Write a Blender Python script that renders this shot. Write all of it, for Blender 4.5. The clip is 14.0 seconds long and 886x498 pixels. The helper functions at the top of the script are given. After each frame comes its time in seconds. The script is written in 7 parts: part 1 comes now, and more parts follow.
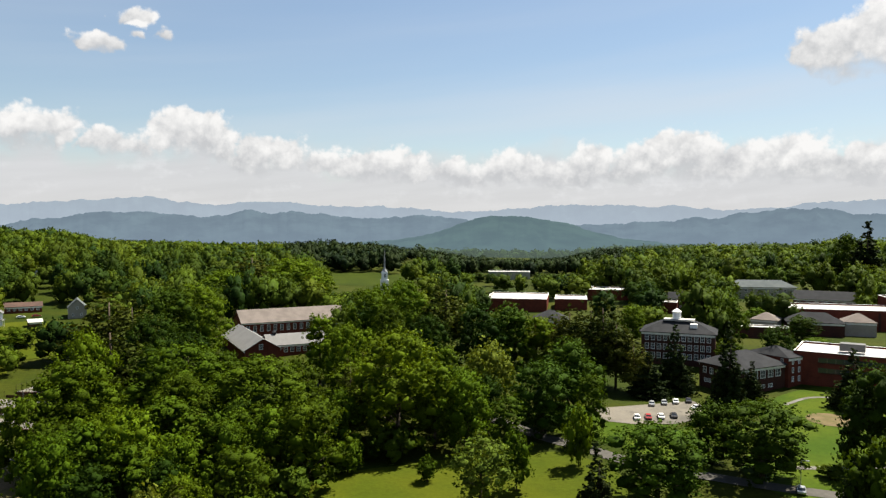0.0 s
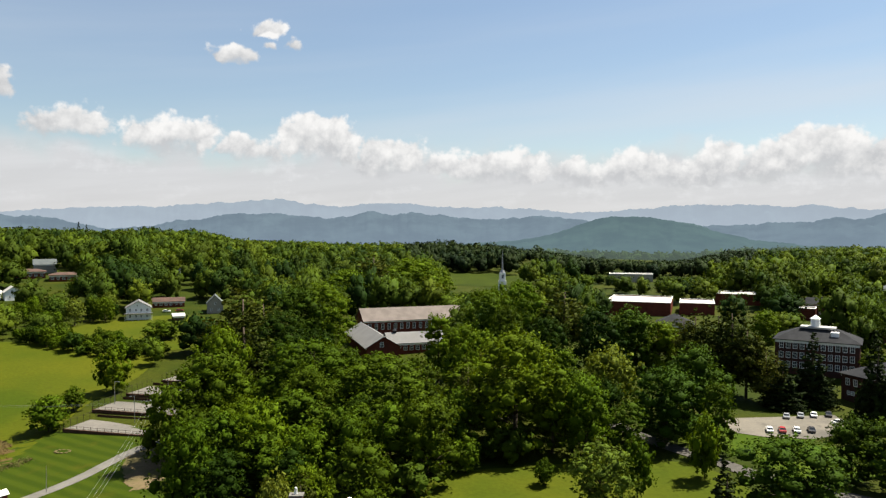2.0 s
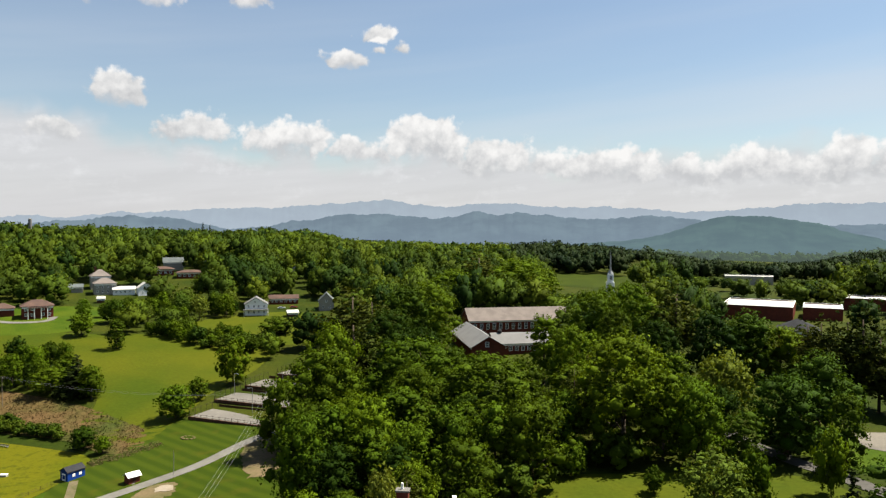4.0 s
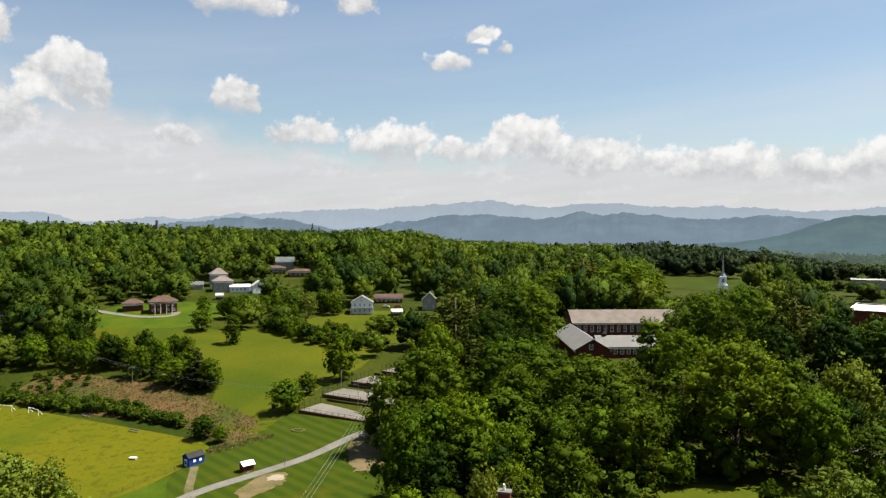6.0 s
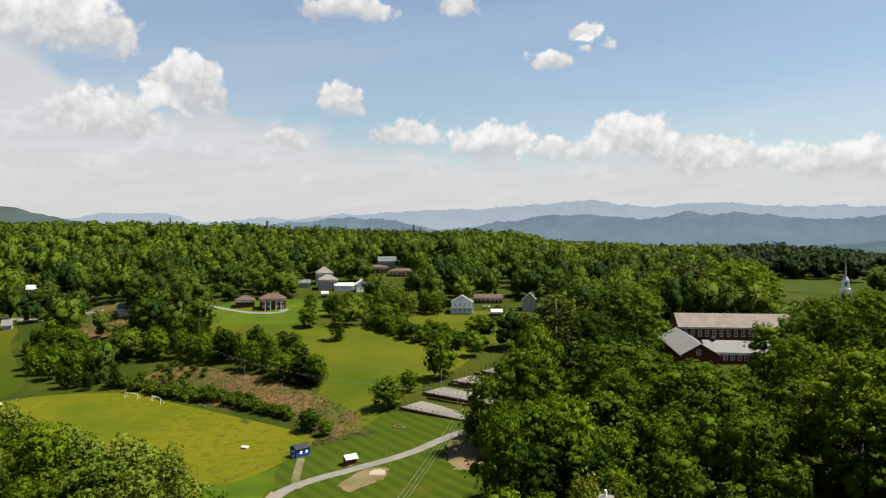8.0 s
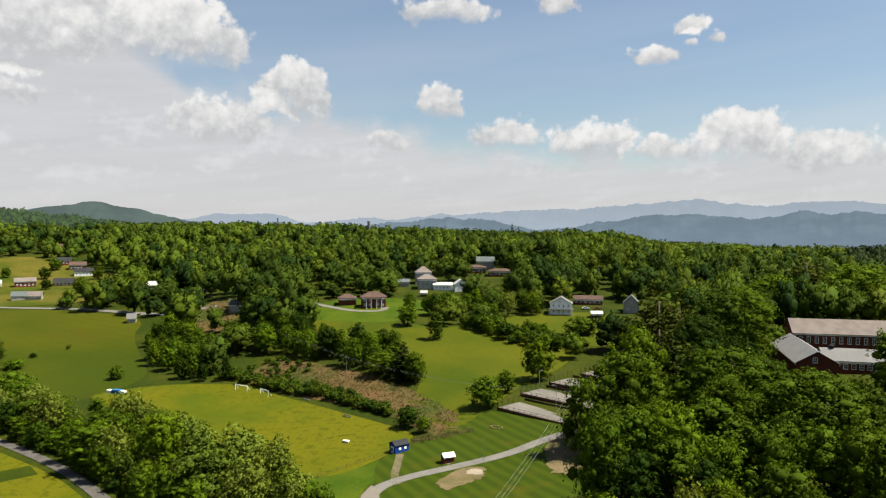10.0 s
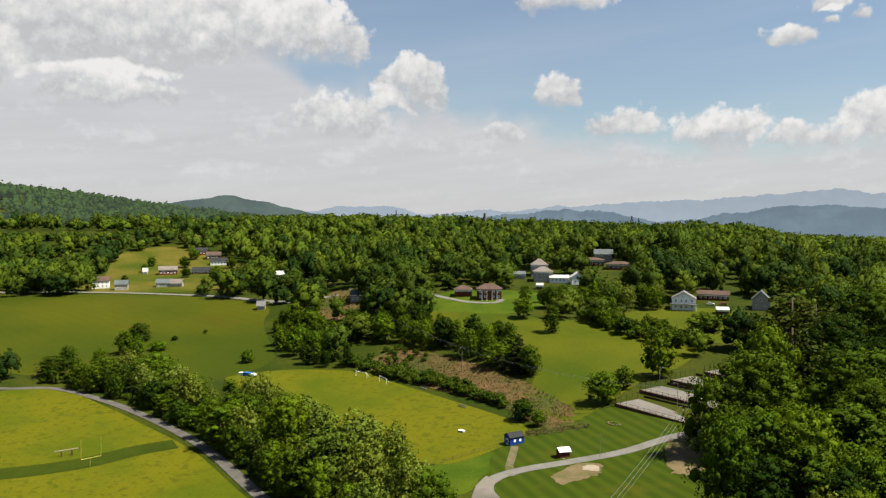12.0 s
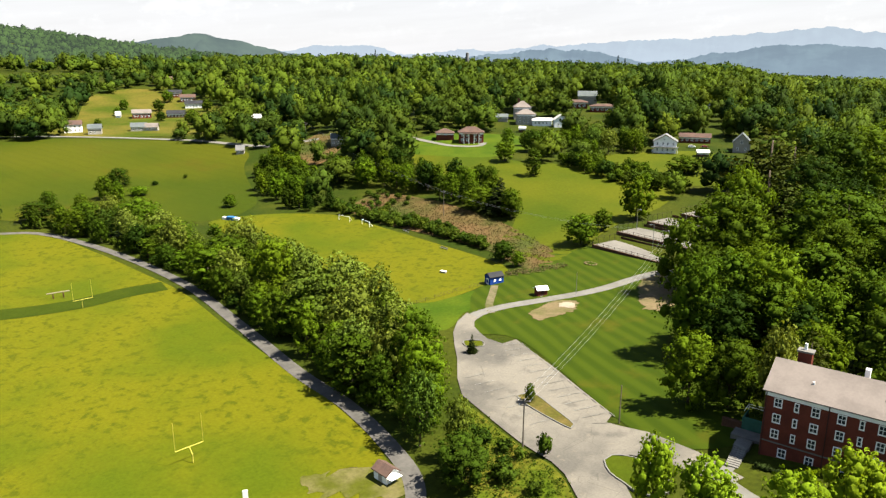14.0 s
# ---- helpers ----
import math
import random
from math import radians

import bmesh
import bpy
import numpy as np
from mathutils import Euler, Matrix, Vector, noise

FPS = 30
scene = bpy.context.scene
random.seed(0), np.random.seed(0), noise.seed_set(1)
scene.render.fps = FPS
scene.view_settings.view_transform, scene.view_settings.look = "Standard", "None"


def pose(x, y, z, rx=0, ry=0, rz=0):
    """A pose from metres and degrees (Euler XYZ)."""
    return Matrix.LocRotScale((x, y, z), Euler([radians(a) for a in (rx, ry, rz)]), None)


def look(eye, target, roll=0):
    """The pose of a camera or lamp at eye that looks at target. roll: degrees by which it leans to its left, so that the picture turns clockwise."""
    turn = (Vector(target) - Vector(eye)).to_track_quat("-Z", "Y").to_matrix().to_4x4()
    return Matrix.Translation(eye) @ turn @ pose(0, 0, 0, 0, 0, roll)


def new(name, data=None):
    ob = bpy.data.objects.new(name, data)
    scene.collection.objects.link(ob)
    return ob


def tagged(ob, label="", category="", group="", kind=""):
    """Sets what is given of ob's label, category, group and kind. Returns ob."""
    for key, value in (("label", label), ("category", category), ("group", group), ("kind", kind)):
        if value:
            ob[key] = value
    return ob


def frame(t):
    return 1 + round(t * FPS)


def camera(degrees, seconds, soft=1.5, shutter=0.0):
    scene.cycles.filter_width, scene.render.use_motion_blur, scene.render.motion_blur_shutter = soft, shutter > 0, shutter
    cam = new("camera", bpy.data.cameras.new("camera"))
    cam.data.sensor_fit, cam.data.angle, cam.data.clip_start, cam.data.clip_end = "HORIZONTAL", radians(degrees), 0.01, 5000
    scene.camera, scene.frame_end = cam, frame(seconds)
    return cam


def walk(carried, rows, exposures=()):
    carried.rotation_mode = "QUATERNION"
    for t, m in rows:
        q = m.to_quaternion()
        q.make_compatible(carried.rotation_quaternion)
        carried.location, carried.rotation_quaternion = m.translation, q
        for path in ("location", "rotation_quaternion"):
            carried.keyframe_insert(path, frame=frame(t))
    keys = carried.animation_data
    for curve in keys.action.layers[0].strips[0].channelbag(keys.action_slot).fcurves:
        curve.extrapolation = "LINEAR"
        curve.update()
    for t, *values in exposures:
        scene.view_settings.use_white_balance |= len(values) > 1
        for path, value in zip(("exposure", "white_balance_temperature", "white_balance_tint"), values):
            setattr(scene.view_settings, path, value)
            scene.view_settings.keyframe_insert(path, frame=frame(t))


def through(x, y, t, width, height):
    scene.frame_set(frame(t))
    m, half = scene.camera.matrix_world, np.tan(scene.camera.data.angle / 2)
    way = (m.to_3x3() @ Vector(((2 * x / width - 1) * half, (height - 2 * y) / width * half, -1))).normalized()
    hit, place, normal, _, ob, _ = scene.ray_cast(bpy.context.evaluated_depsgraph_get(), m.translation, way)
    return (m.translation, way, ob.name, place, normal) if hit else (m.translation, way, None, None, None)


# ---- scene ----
# ---------- camera: a hovering drone that pans, then tilts down ----------
cam = camera(63.6, 14.0, soft=1.3)
EYE = 75.0
ROWS = [
    (0.00, 0.00, -1.54, -0.20),
    (0.50, 1.04, -1.54, -0.25),
    (1.00, 3.64, -1.54, -0.26),
    (1.50, 6.68, -1.52, -0.20),
    (2.00, 9.44, -1.50, -0.23),
    (2.50, 11.66, -1.51, -0.20),
    (3.00, 13.83, -1.53, -0.23),
    (3.20, 14.65, -1.53, -0.23),
    (4.25, 18.99, -1.52, -0.20),
    (5.30, 23.33, -1.51, -0.18),
    (5.50, 24.13, -1.51, -0.18),
    (6.00, 26.10, -1.51, -0.19),
    (6.50, 28.12, -1.49, -0.22),
    (7.00, 30.10, -1.50, -0.18),
    (7.50, 32.15, -1.50, -0.20),
    (7.70, 32.95, -1.51, -0.20),
    (8.70, 36.88, -1.52, -0.23),
    (9.80, 41.20, -1.54, -0.26),
    (10.00, 41.98, -1.54, -0.26),
    (10.50, 48.74, -1.54, -0.25),
    (11.00, 51.85, -1.53, -0.24),
    (11.50, 51.57, -1.62, -0.24),
    (12.00, 51.25, -2.22, -0.23),
    (12.50, 50.83, -5.19, -0.19),
    (13.00, 50.45, -8.79, -0.20),
    (13.50, 50.08, -12.41, -0.18),
    (14.00, 49.78, -14.69, -0.22),
]
walk(cam, [(t, pose(0, 0, EYE, 90 + pitch, roll, yaw)) for t, yaw, pitch, roll in ROWS],
     exposures=((0.0, 1.53), (7.5, 1.51), (11.5, 1.37), (12.5, 1.36), (13.3, 1.64), (14.0, 2.0)))

# ---------- sky, clouds and sun ----------
SUN_BEARING, SUN_HEIGHT = -50.0, 60.0
world = bpy.data.worlds.new("sky")
scene.world = world
world.use_nodes = True
wt = world.node_tree
wt.nodes.clear()


def wire(tree, kind, links=None):
    """A node, with its inputs linked or set by index or name."""
    node = tree.nodes.new(kind)
    if kind == "ShaderNodeMapRange":
        node.clamp = True
    if kind == "ShaderNodeMix":
        node.data_type = "RGBA"
    for key, value in (links or {}).items():
        if isinstance(value, bpy.types.NodeSocket):
            tree.links.new(value, node.inputs[key])
        else:
            node.inputs[key].default_value = value
    return node


def calc(tree, op, a, b=0.0, c=0.0, clamp=False):
    node = wire(tree, "ShaderNodeMath", {0: a, 1: b, 2: c})
    node.operation, node.use_clamp = op, clamp
    return node.outputs[0]


def smooth(tree, value, low, high):
    node = wire(tree, "ShaderNodeMapRange", {0: value, 1: low, 2: high})
    node.interpolation_type = "SMOOTHSTEP"
    return node.outputs[0]


def blend(tree, fac, a, b, mode="MIX"):
    node = wire(tree, "ShaderNodeMix", {0: fac, 6: a, 7: b})
    node.blend_type = mode
    return node.outputs[2]


def fractal(tree, vector, scale, detail=4, rough=0.55):
    return wire(tree, "ShaderNodeTexNoise", {"Vector": vector, "Scale": scale, "Detail": detail, "Roughness": rough}).outputs["Fac"]


coord = wire(wt, "ShaderNodeTexCoord").outputs["Generated"]
split = wire(wt, "ShaderNodeSeparateXYZ", {0: coord})
bearing = calc(wt, "MULTIPLY", calc(wt, "ARCTAN2", calc(wt, "MULTIPLY", split.outputs[0], -1.0), split.outputs[1]), 57.2958)
height = calc(wt, "MULTIPLY", calc(wt, "ARCSINE", split.outputs[2]), 57.2958)
puff = fractal(wt, coord, 30.0, 8, 0.62)
lower = wire(wt, "ShaderNodeVectorMath", {0: coord, 1: (0.004, 0.003, -0.009)}).outputs[0]
puff_below = fractal(wt, lower, 30.0, 8, 0.62)
bulge = fractal(wt, coord, 11.0, 3, 0.5)
heap = wire(wt, "ShaderNodeTexVoronoi", {"Vector": coord, "Scale": 52.0, "Detail": 2.0, "Roughness": 0.5}).outputs["Distance"]
warp_b = calc(wt, "MULTIPLY_ADD", calc(wt, "SUBTRACT", bulge, 0.5), 4.0, bearing)
warp_h = calc(wt, "MULTIPLY_ADD", calc(wt, "SUBTRACT", fractal(wt, coord, 17.0, 3), 0.5), 2.6, height)
# cumulus clouds: bearing, height of the middle, half width, half height
CUMULUS = [
    (25.7, 13.3, 1.9, 0.85), (23.2, 15.2, 1.6, 0.75), (20.9, 14.5, 1.0, 0.65), (22.8, 14.0, 0.8, 0.5), (-29.0, 13.1, 3.6, 2.2), (-31.4, 14.2, 2.4, 2.4),
    (29.7, 7.4, 3.6, 1.6), (19.2, 7.3, 3.9, 1.7), (13.6, 6.2, 3.0, 1.6), (4.6, 5.3, 4.6, 1.5), (-5.7, 4.9, 3.6, 1.5),
    (-11.4, 5.2, 2.6, 1.5), (-18.5, 5.9, 4.2, 2.1), (-25.0, 5.6, 4.5, 1.9), (-31.6, 5.0, 3.5, 1.6),
    (24.6, 6.2, 2.6, 1.1), (9.4, 5.5, 2.6, 1.3), (-0.6, 4.7, 2.4, 1.2), (-8.6, 4.7, 2.0, 1.2), (-14.8, 5.0, 2.2, 1.4), (-21.8, 5.5, 2.6, 1.5), (-28.6, 4.9, 2.6, 1.5),
]
CUMULUS_LEFT = [
    (62.2, 14.6, 4.2, 2.4), (53.8, 11.3, 3.0, 2.3), (59.2, 8.5, 4.4, 1.8), (42.4, 10.3, 2.1, 1.7), (36.9, 7.8, 2.8, 1.3),
    (30.1, 7.2, 3.6, 1.1), (41.7, 17.3, 4.2, 1.3), (33.1, 17.5, 1.8, 0.9), (66.8, 15.6, 8.0, 3.2), (78.4, 14.6, 8.5, 3.8), (72.0, 17.0, 8.0, 3.0),
    (47.0, 7.0, 1.8, 0.8), (75.8, 9.4, 4.5, 1.2), (88.0, 11.0, 6.0, 2.6),
]
body, shade = None, None
for cb, ch, cw, cv in CUMULUS + CUMULUS_LEFT:
    cw, cv = 1.22 * cw, 1.22 * cv
    across = calc(wt, "DIVIDE", calc(wt, "SUBTRACT", warp_b, cb), cw)
    up = calc(wt, "SUBTRACT", warp_h, ch - 0.35 * cv)
    # flatter below than above
    up = calc(wt, "MAXIMUM", calc(wt, "DIVIDE", up, 1.25 * cv), calc(wt, "DIVIDE", up, -0.75 * cv))
    r = calc(wt, "SQRT", calc(wt, "ADD", calc(wt, "MULTIPLY", across, across), calc(wt, "MULTIPLY", up, up)))
    one = calc(wt, "MULTIPLY", calc(wt, "SUBTRACT", 1.0, r), max(1.0, cv / 1.5) if cv > 0.8 else 0.62)
    tone = calc(wt, "MULTIPLY_ADD", calc(wt, "SUBTRACT", warp_h, ch), 0.42 / cv, 0.60)
    tone = calc(wt, "MULTIPLY", tone, smooth(wt, one, -0.50, -0.05))
    body = one if body is None else calc(wt, "MAXIMUM", body, one)
    shade = tone if shade is None else calc(wt, "MAXIMUM", shade, tone)
edge = calc(wt, "MULTIPLY_ADD", calc(wt, "SUBTRACT", puff, 0.5), 1.25, body)
edge = calc(wt, "MULTIPLY_ADD", calc(wt, "SUBTRACT", 0.42, heap), 0.30, edge)
cover = calc(wt, "MULTIPLY", smooth(wt, edge, -0.02, 0.30), smooth(wt, calc(wt, "MULTIPLY_ADD", calc(wt, "SUBTRACT", puff, 0.5), 0.6, shade), 0.12, 0.46))
# the pale layer that lies behind them, higher towards the left
top = calc(wt, "ADD", calc(wt, "MULTIPLY_ADD", smooth(wt, bearing, 30.0, 66.0), 4.6, 6.3), calc(wt, "MULTIPLY", smooth(wt, bearing, 58.0, 72.0), 7.0))
sheet = smooth(wt, calc(wt, "ADD", calc(wt, "SUBTRACT", top, height), calc(wt, "MULTIPLY", calc(wt, "SUBTRACT", bulge, 0.5), 6.0)), -0.6, 2.0)
streak_at = wire(wt, "ShaderNodeCombineXYZ", {0: calc(wt, "MULTIPLY_ADD", height, 0.6, calc(wt, "MULTIPLY", bearing, 0.06)), 1: calc(wt, "MULTIPLY", bearing, 0.05), 2: 0.0}).outputs[0]
streak = smooth(wt, fractal(wt, streak_at, 0.30, 4, 0.5), 0.36, 0.85)
streak = calc(wt, "MULTIPLY", streak, smooth(wt, height, 22.0, 9.0))
sky = wire(wt, "ShaderNodeTexSky")
sky.sky_type, sky.sun_disc, sky.altitude = "NISHITA", False, 700.0
sky.sun_elevation, sky.sun_rotation = radians(SUN_HEIGHT), radians(-SUN_BEARING)
sky.air_density, sky.dust_density, sky.ozone_density = 1.3, 0.6, 1.6
SKY = 0.122
blue = blend(wt, 1.0, sky.outputs[0], (SKY, SKY, SKY, 1), "MULTIPLY")
layer = wire(wt, "ShaderNodeMapRange", {0: fractal(wt, streak_at, 1.6, 5, 0.6), 3: 0.64, 4: 0.80}).outputs[0]
flat_at = wire(wt, "ShaderNodeCombineXYZ", {0: calc(wt, "MULTIPLY", bearing, 0.16), 1: calc(wt, "MULTIPLY", height, 0.42), 2: 3.0}).outputs[0]
small = smooth(wt, calc(wt, "ADD", fractal(wt, flat_at, 1.0, 6, 0.6), calc(wt, "MULTIPLY", calc(wt, "SUBTRACT", puff, puff_below), 0.5)), 0.50, 0.70)
layer = calc(wt, "MULTIPLY_ADD", calc(wt, "MULTIPLY", small, smooth(wt, height, 1.0, 3.5)), 0.09, layer)
grey = wire(wt, "ShaderNodeCombineColor", {0: layer, 1: layer, 2: calc(wt, "MULTIPLY", layer, 1.025)}).outputs[0]
seen = blend(wt, calc(wt, "MULTIPLY_ADD", streak, 0.5, 0.08), blue, (0.74, 0.78, 0.84, 1))
seen = blend(wt, calc(wt, "MULTIPLY", sheet, 0.92), seen, grey)
lit = calc(wt, "MULTIPLY_ADD", calc(wt, "SUBTRACT", puff, puff_below), 1.25, shade)
lit = calc(wt, "MULTIPLY_ADD", calc(wt, "SUBTRACT", 0.42, heap), 0.30, lit)
white = wire(wt, "ShaderNodeValToRGB", {0: lit})
for k, (at, value) in enumerate(((0.15, (0.62, 0.63, 0.645, 1)), (0.80, (1.0, 0.99, 0.975, 1)))):
    white.color_ramp.elements[k].position, white.color_ramp.elements[k].color = at, value
seen = blend(wt, cover, seen, white.outputs[0])
wire(wt, "ShaderNodeOutputWorld", {0: wire(wt, "ShaderNodeBackground", {0: seen, 1: 0.33}).outputs[0]})

sun = new("sun", bpy.data.lights.new("sun", "SUN"))
sun.data.energy, sun.data.angle, sun.data.color = 5.0, radians(0.6), (1.0, 0.94, 0.80)
_b, _h = radians(SUN_BEARING), radians(SUN_HEIGHT)
sun.matrix_world = look((-300 * math.sin(_b) * math.cos(_h), 300 * math.cos(_b) * math.cos(_h), 300 * math.sin(_h)), (0, 0, 0))


# ---------- materials ----------
def material(name, build, rough=0.9, metal=0.0, spec=0.05):
    """A principled material; build(tree, position) gives the colour socket and, if it likes, a height for the bump."""
    mat = bpy.data.materials.new(name)
    mat.use_nodes = True
    tree = mat.node_tree
    shader = tree.nodes["Principled BSDF"]
    shader.inputs["Roughness"].default_value, shader.inputs["Metallic"].default_value = rough, metal
    shader.inputs["Specular IOR Level"].default_value = spec
    where = wire(tree, "ShaderNodeNewGeometry").outputs["Position"]
    made = build(tree, where)
    colour, bump, deep = made if isinstance(made, tuple) and not isinstance(made[0], float) else (made, None, 0)
    if isinstance(colour, bpy.types.NodeSocket):
        tree.links.new(colour, shader.inputs["Base Color"])
    else:
        shader.inputs["Base Color"].default_value = (*colour, 1)
    if bump is not None:
        tree.links.new(wire(tree, "ShaderNodeBump", {"Height": bump, "Strength": 0.6, "Distance": deep}).outputs[0], shader.inputs["Normal"])
    return mat


def mottled(a, b, scale, fine=0.0, fine_amount=0.25, deep=0.0):
    """Two colours mixed by a large noise, with a fine grain laid over."""
    def build(tree, where):
        f = smooth(tree, fractal(tree, where, scale, 4), 0.32, 0.68)
        col = blend(tree, f, (*a, 1), (*b, 1))
        g = None
        if fine:
            g = fractal(tree, where, fine, 3, 0.65)
            v = wire(tree, "ShaderNodeMapRange", {0: g, 1: 0.25, 2: 0.75, 3: 1 - fine_amount, 4: 1 + fine_amount}).outputs[0]
            col = blend(tree, 1.0, col, wire(tree, "ShaderNodeCombineColor", {0: v, 1: v, 2: v}).outputs[0], "MULTIPLY")
        return (col, g, deep) if g is not None and deep else col
    return build


def leafy(name, dark, bright, through=0.30, by_tone=False):
    """Leaves: a colour for each tree, another for each clump, and light that comes through."""
    mat = bpy.data.materials.new(name)
    mat.use_nodes = True
    tree = mat.node_tree
    tree.nodes.clear()
    geo = wire(tree, "ShaderNodeNewGeometry")
    if by_tone:
        attribute = wire(tree, "ShaderNodeAttribute")
        attribute.attribute_name = "tone"
        own = attribute.outputs["Fac"]
    else:
        own = wire(tree, "ShaderNodeSeparateColor", {0: wire(tree, "ShaderNodeObjectInfo").outputs["Color"]}).outputs[0]
    col = blend(tree, own, (*dark, 1), (*bright, 1))
    hue = calc(tree, "FRACT", calc(tree, "MULTIPLY", own, 7.31))
    col = blend(tree, hue, blend(tree, 1.0, col, (0.94, 1.0, 1.0, 1), "MULTIPLY"), blend(tree, 1.0, col, (1.14, 1.02, 0.90, 1), "MULTIPLY"))
    v = wire(tree, "ShaderNodeMapRange", {0: geo.outputs["Random Per Island"], 3: 0.84 if by_tone else 0.74, 4: 1.16 if by_tone else 1.26}).outputs[0]
    patch = wire(tree, "ShaderNodeMapRange", {0: fractal(tree, geo.outputs["Position"], 0.35, 2), 1: 0.3, 2: 0.7, 3: 0.86 if by_tone else 0.76, 4: 1.14 if by_tone else 1.24}).outputs[0]
    v = calc(tree, "MULTIPLY", v, patch)
    col = blend(tree, 1.0, col, wire(tree, "ShaderNodeCombineColor", {0: v, 1: v, 2: v}).outputs[0], "MULTIPLY")
    grain = fractal(tree, geo.outputs["Position"], 1.1 if by_tone else 2.6, 3, 0.7)
    fine = wire(tree, "ShaderNodeMapRange", {0: grain, 1: 0.3, 2: 0.7, 3: 0.84, 4: 1.16}).outputs[0]
    col = blend(tree, 1.0, col, wire(tree, "ShaderNodeCombineColor", {0: fine, 1: fine, 2: fine}).outputs[0], "MULTIPLY")
    bump = wire(tree, "ShaderNodeBump", {"Height": grain, "Strength": 0.7, "Distance": 0.35 if by_tone else 0.25}).outputs[0]
    face = wire(tree, "ShaderNodeBsdfPrincipled", {"Normal": bump, "Base Color": col, "Roughness": 0.6, "Specular IOR Level": 0.02})
    glow = blend(tree, 1.0, col, (1.25, 1.15, 0.5, 1), "MULTIPLY")
    back = wire(tree, "ShaderNodeBsdfTranslucent", {0: glow})
    wire(tree, "ShaderNodeOutputMaterial", {0: wire(tree, "ShaderNodeMixShader", {0: through, 1: face.outputs[0], 2: back.outputs[0]}).outputs[0]})
    return mat


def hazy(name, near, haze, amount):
    """A far mountain or wood, its haze painted in as a glow, stronger low down."""
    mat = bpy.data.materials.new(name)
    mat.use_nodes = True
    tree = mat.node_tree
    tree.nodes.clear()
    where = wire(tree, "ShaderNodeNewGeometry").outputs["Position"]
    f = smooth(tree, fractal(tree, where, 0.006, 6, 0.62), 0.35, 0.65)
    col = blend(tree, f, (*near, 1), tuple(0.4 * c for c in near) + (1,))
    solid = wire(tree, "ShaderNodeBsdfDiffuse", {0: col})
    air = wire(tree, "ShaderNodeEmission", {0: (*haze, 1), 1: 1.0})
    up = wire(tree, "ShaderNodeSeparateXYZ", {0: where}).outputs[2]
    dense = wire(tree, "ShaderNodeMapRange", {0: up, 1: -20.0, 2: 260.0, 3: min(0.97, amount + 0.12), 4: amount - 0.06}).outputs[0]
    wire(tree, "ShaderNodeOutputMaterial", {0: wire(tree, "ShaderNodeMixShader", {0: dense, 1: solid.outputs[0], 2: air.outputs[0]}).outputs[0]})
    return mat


def striped_lawn(tree, where):
    """Mown lawn with the mower's light and dark lanes."""
    p = wire(tree, "ShaderNodeSeparateXYZ", {0: where})
    lane = calc(tree, "ADD", calc(tree, "MULTIPLY", p.outputs[0], 0.375), calc(tree, "MULTIPLY", p.outputs[1], 0.927))
    lane = calc(tree, "ADD", lane, calc(tree, "MULTIPLY", fractal(tree, where, 0.03, 3), 2.5))
    wave = smooth(tree, calc(tree, "SINE", calc(tree, "MULTIPLY", lane, 1.4)), -0.9, 0.9)
    col = blend(tree, wave, (0.0198, 0.0330, 0.0012, 1), (0.0282, 0.0427, 0.0018, 1))
    dry = smooth(tree, fractal(tree, where, 0.09, 4), 0.55, 0.78)
    col = blend(tree, calc(tree, "MULTIPLY", dry, 0.75), col, (0.0474, 0.0453, 0.0031, 1))
    g = fractal(tree, where, 1.7, 3, 0.7)
    return col, g, 0.08


def hay_meadow(tree, where):
    """Tall meadow grass: olive drifts, darker ripe patches and faint tracks of the mower."""
    col = blend(tree, smooth(tree, fractal(tree, where, 0.007, 3), 0.36, 0.62), (0.0238, 0.0352, 0.0011, 1), (0.0422, 0.0458, 0.0016, 1))
    ripe = smooth(tree, fractal(tree, where, 0.018, 4, 0.6), 0.52, 0.66)
    col = blend(tree, calc(tree, "MULTIPLY", ripe, 0.55), col, (0.0440, 0.0352, 0.0026, 1))
    p = wire(tree, "ShaderNodeSeparateXYZ", {0: where})
    lane = calc(tree, "ADD", calc(tree, "MULTIPLY", p.outputs[0], 0.32), calc(tree, "MULTIPLY", p.outputs[1], -0.95))
    lane = calc(tree, "ADD", lane, calc(tree, "MULTIPLY", fractal(tree, where, 0.01, 2), 14.0))
    wave = smooth(tree, calc(tree, "SINE", calc(tree, "MULTIPLY", lane, 0.8)), 0.2, 1.0)
    col = blend(tree, calc(tree, "MULTIPLY", wave, 0.16), col, (0.0202, 0.0290, 0.0009, 1))
    g = fractal(tree, where, 0.6, 4, 0.7)
    v = wire(tree, "ShaderNodeMapRange", {0: g, 1: 0.25, 2: 0.75, 3: 0.85, 4: 1.15}).outputs[0]
    col = blend(tree, 1.0, col, wire(tree, "ShaderNodeCombineColor", {0: v, 1: v, 2: v}).outputs[0], "MULTIPLY")
    return col, g, 0.25


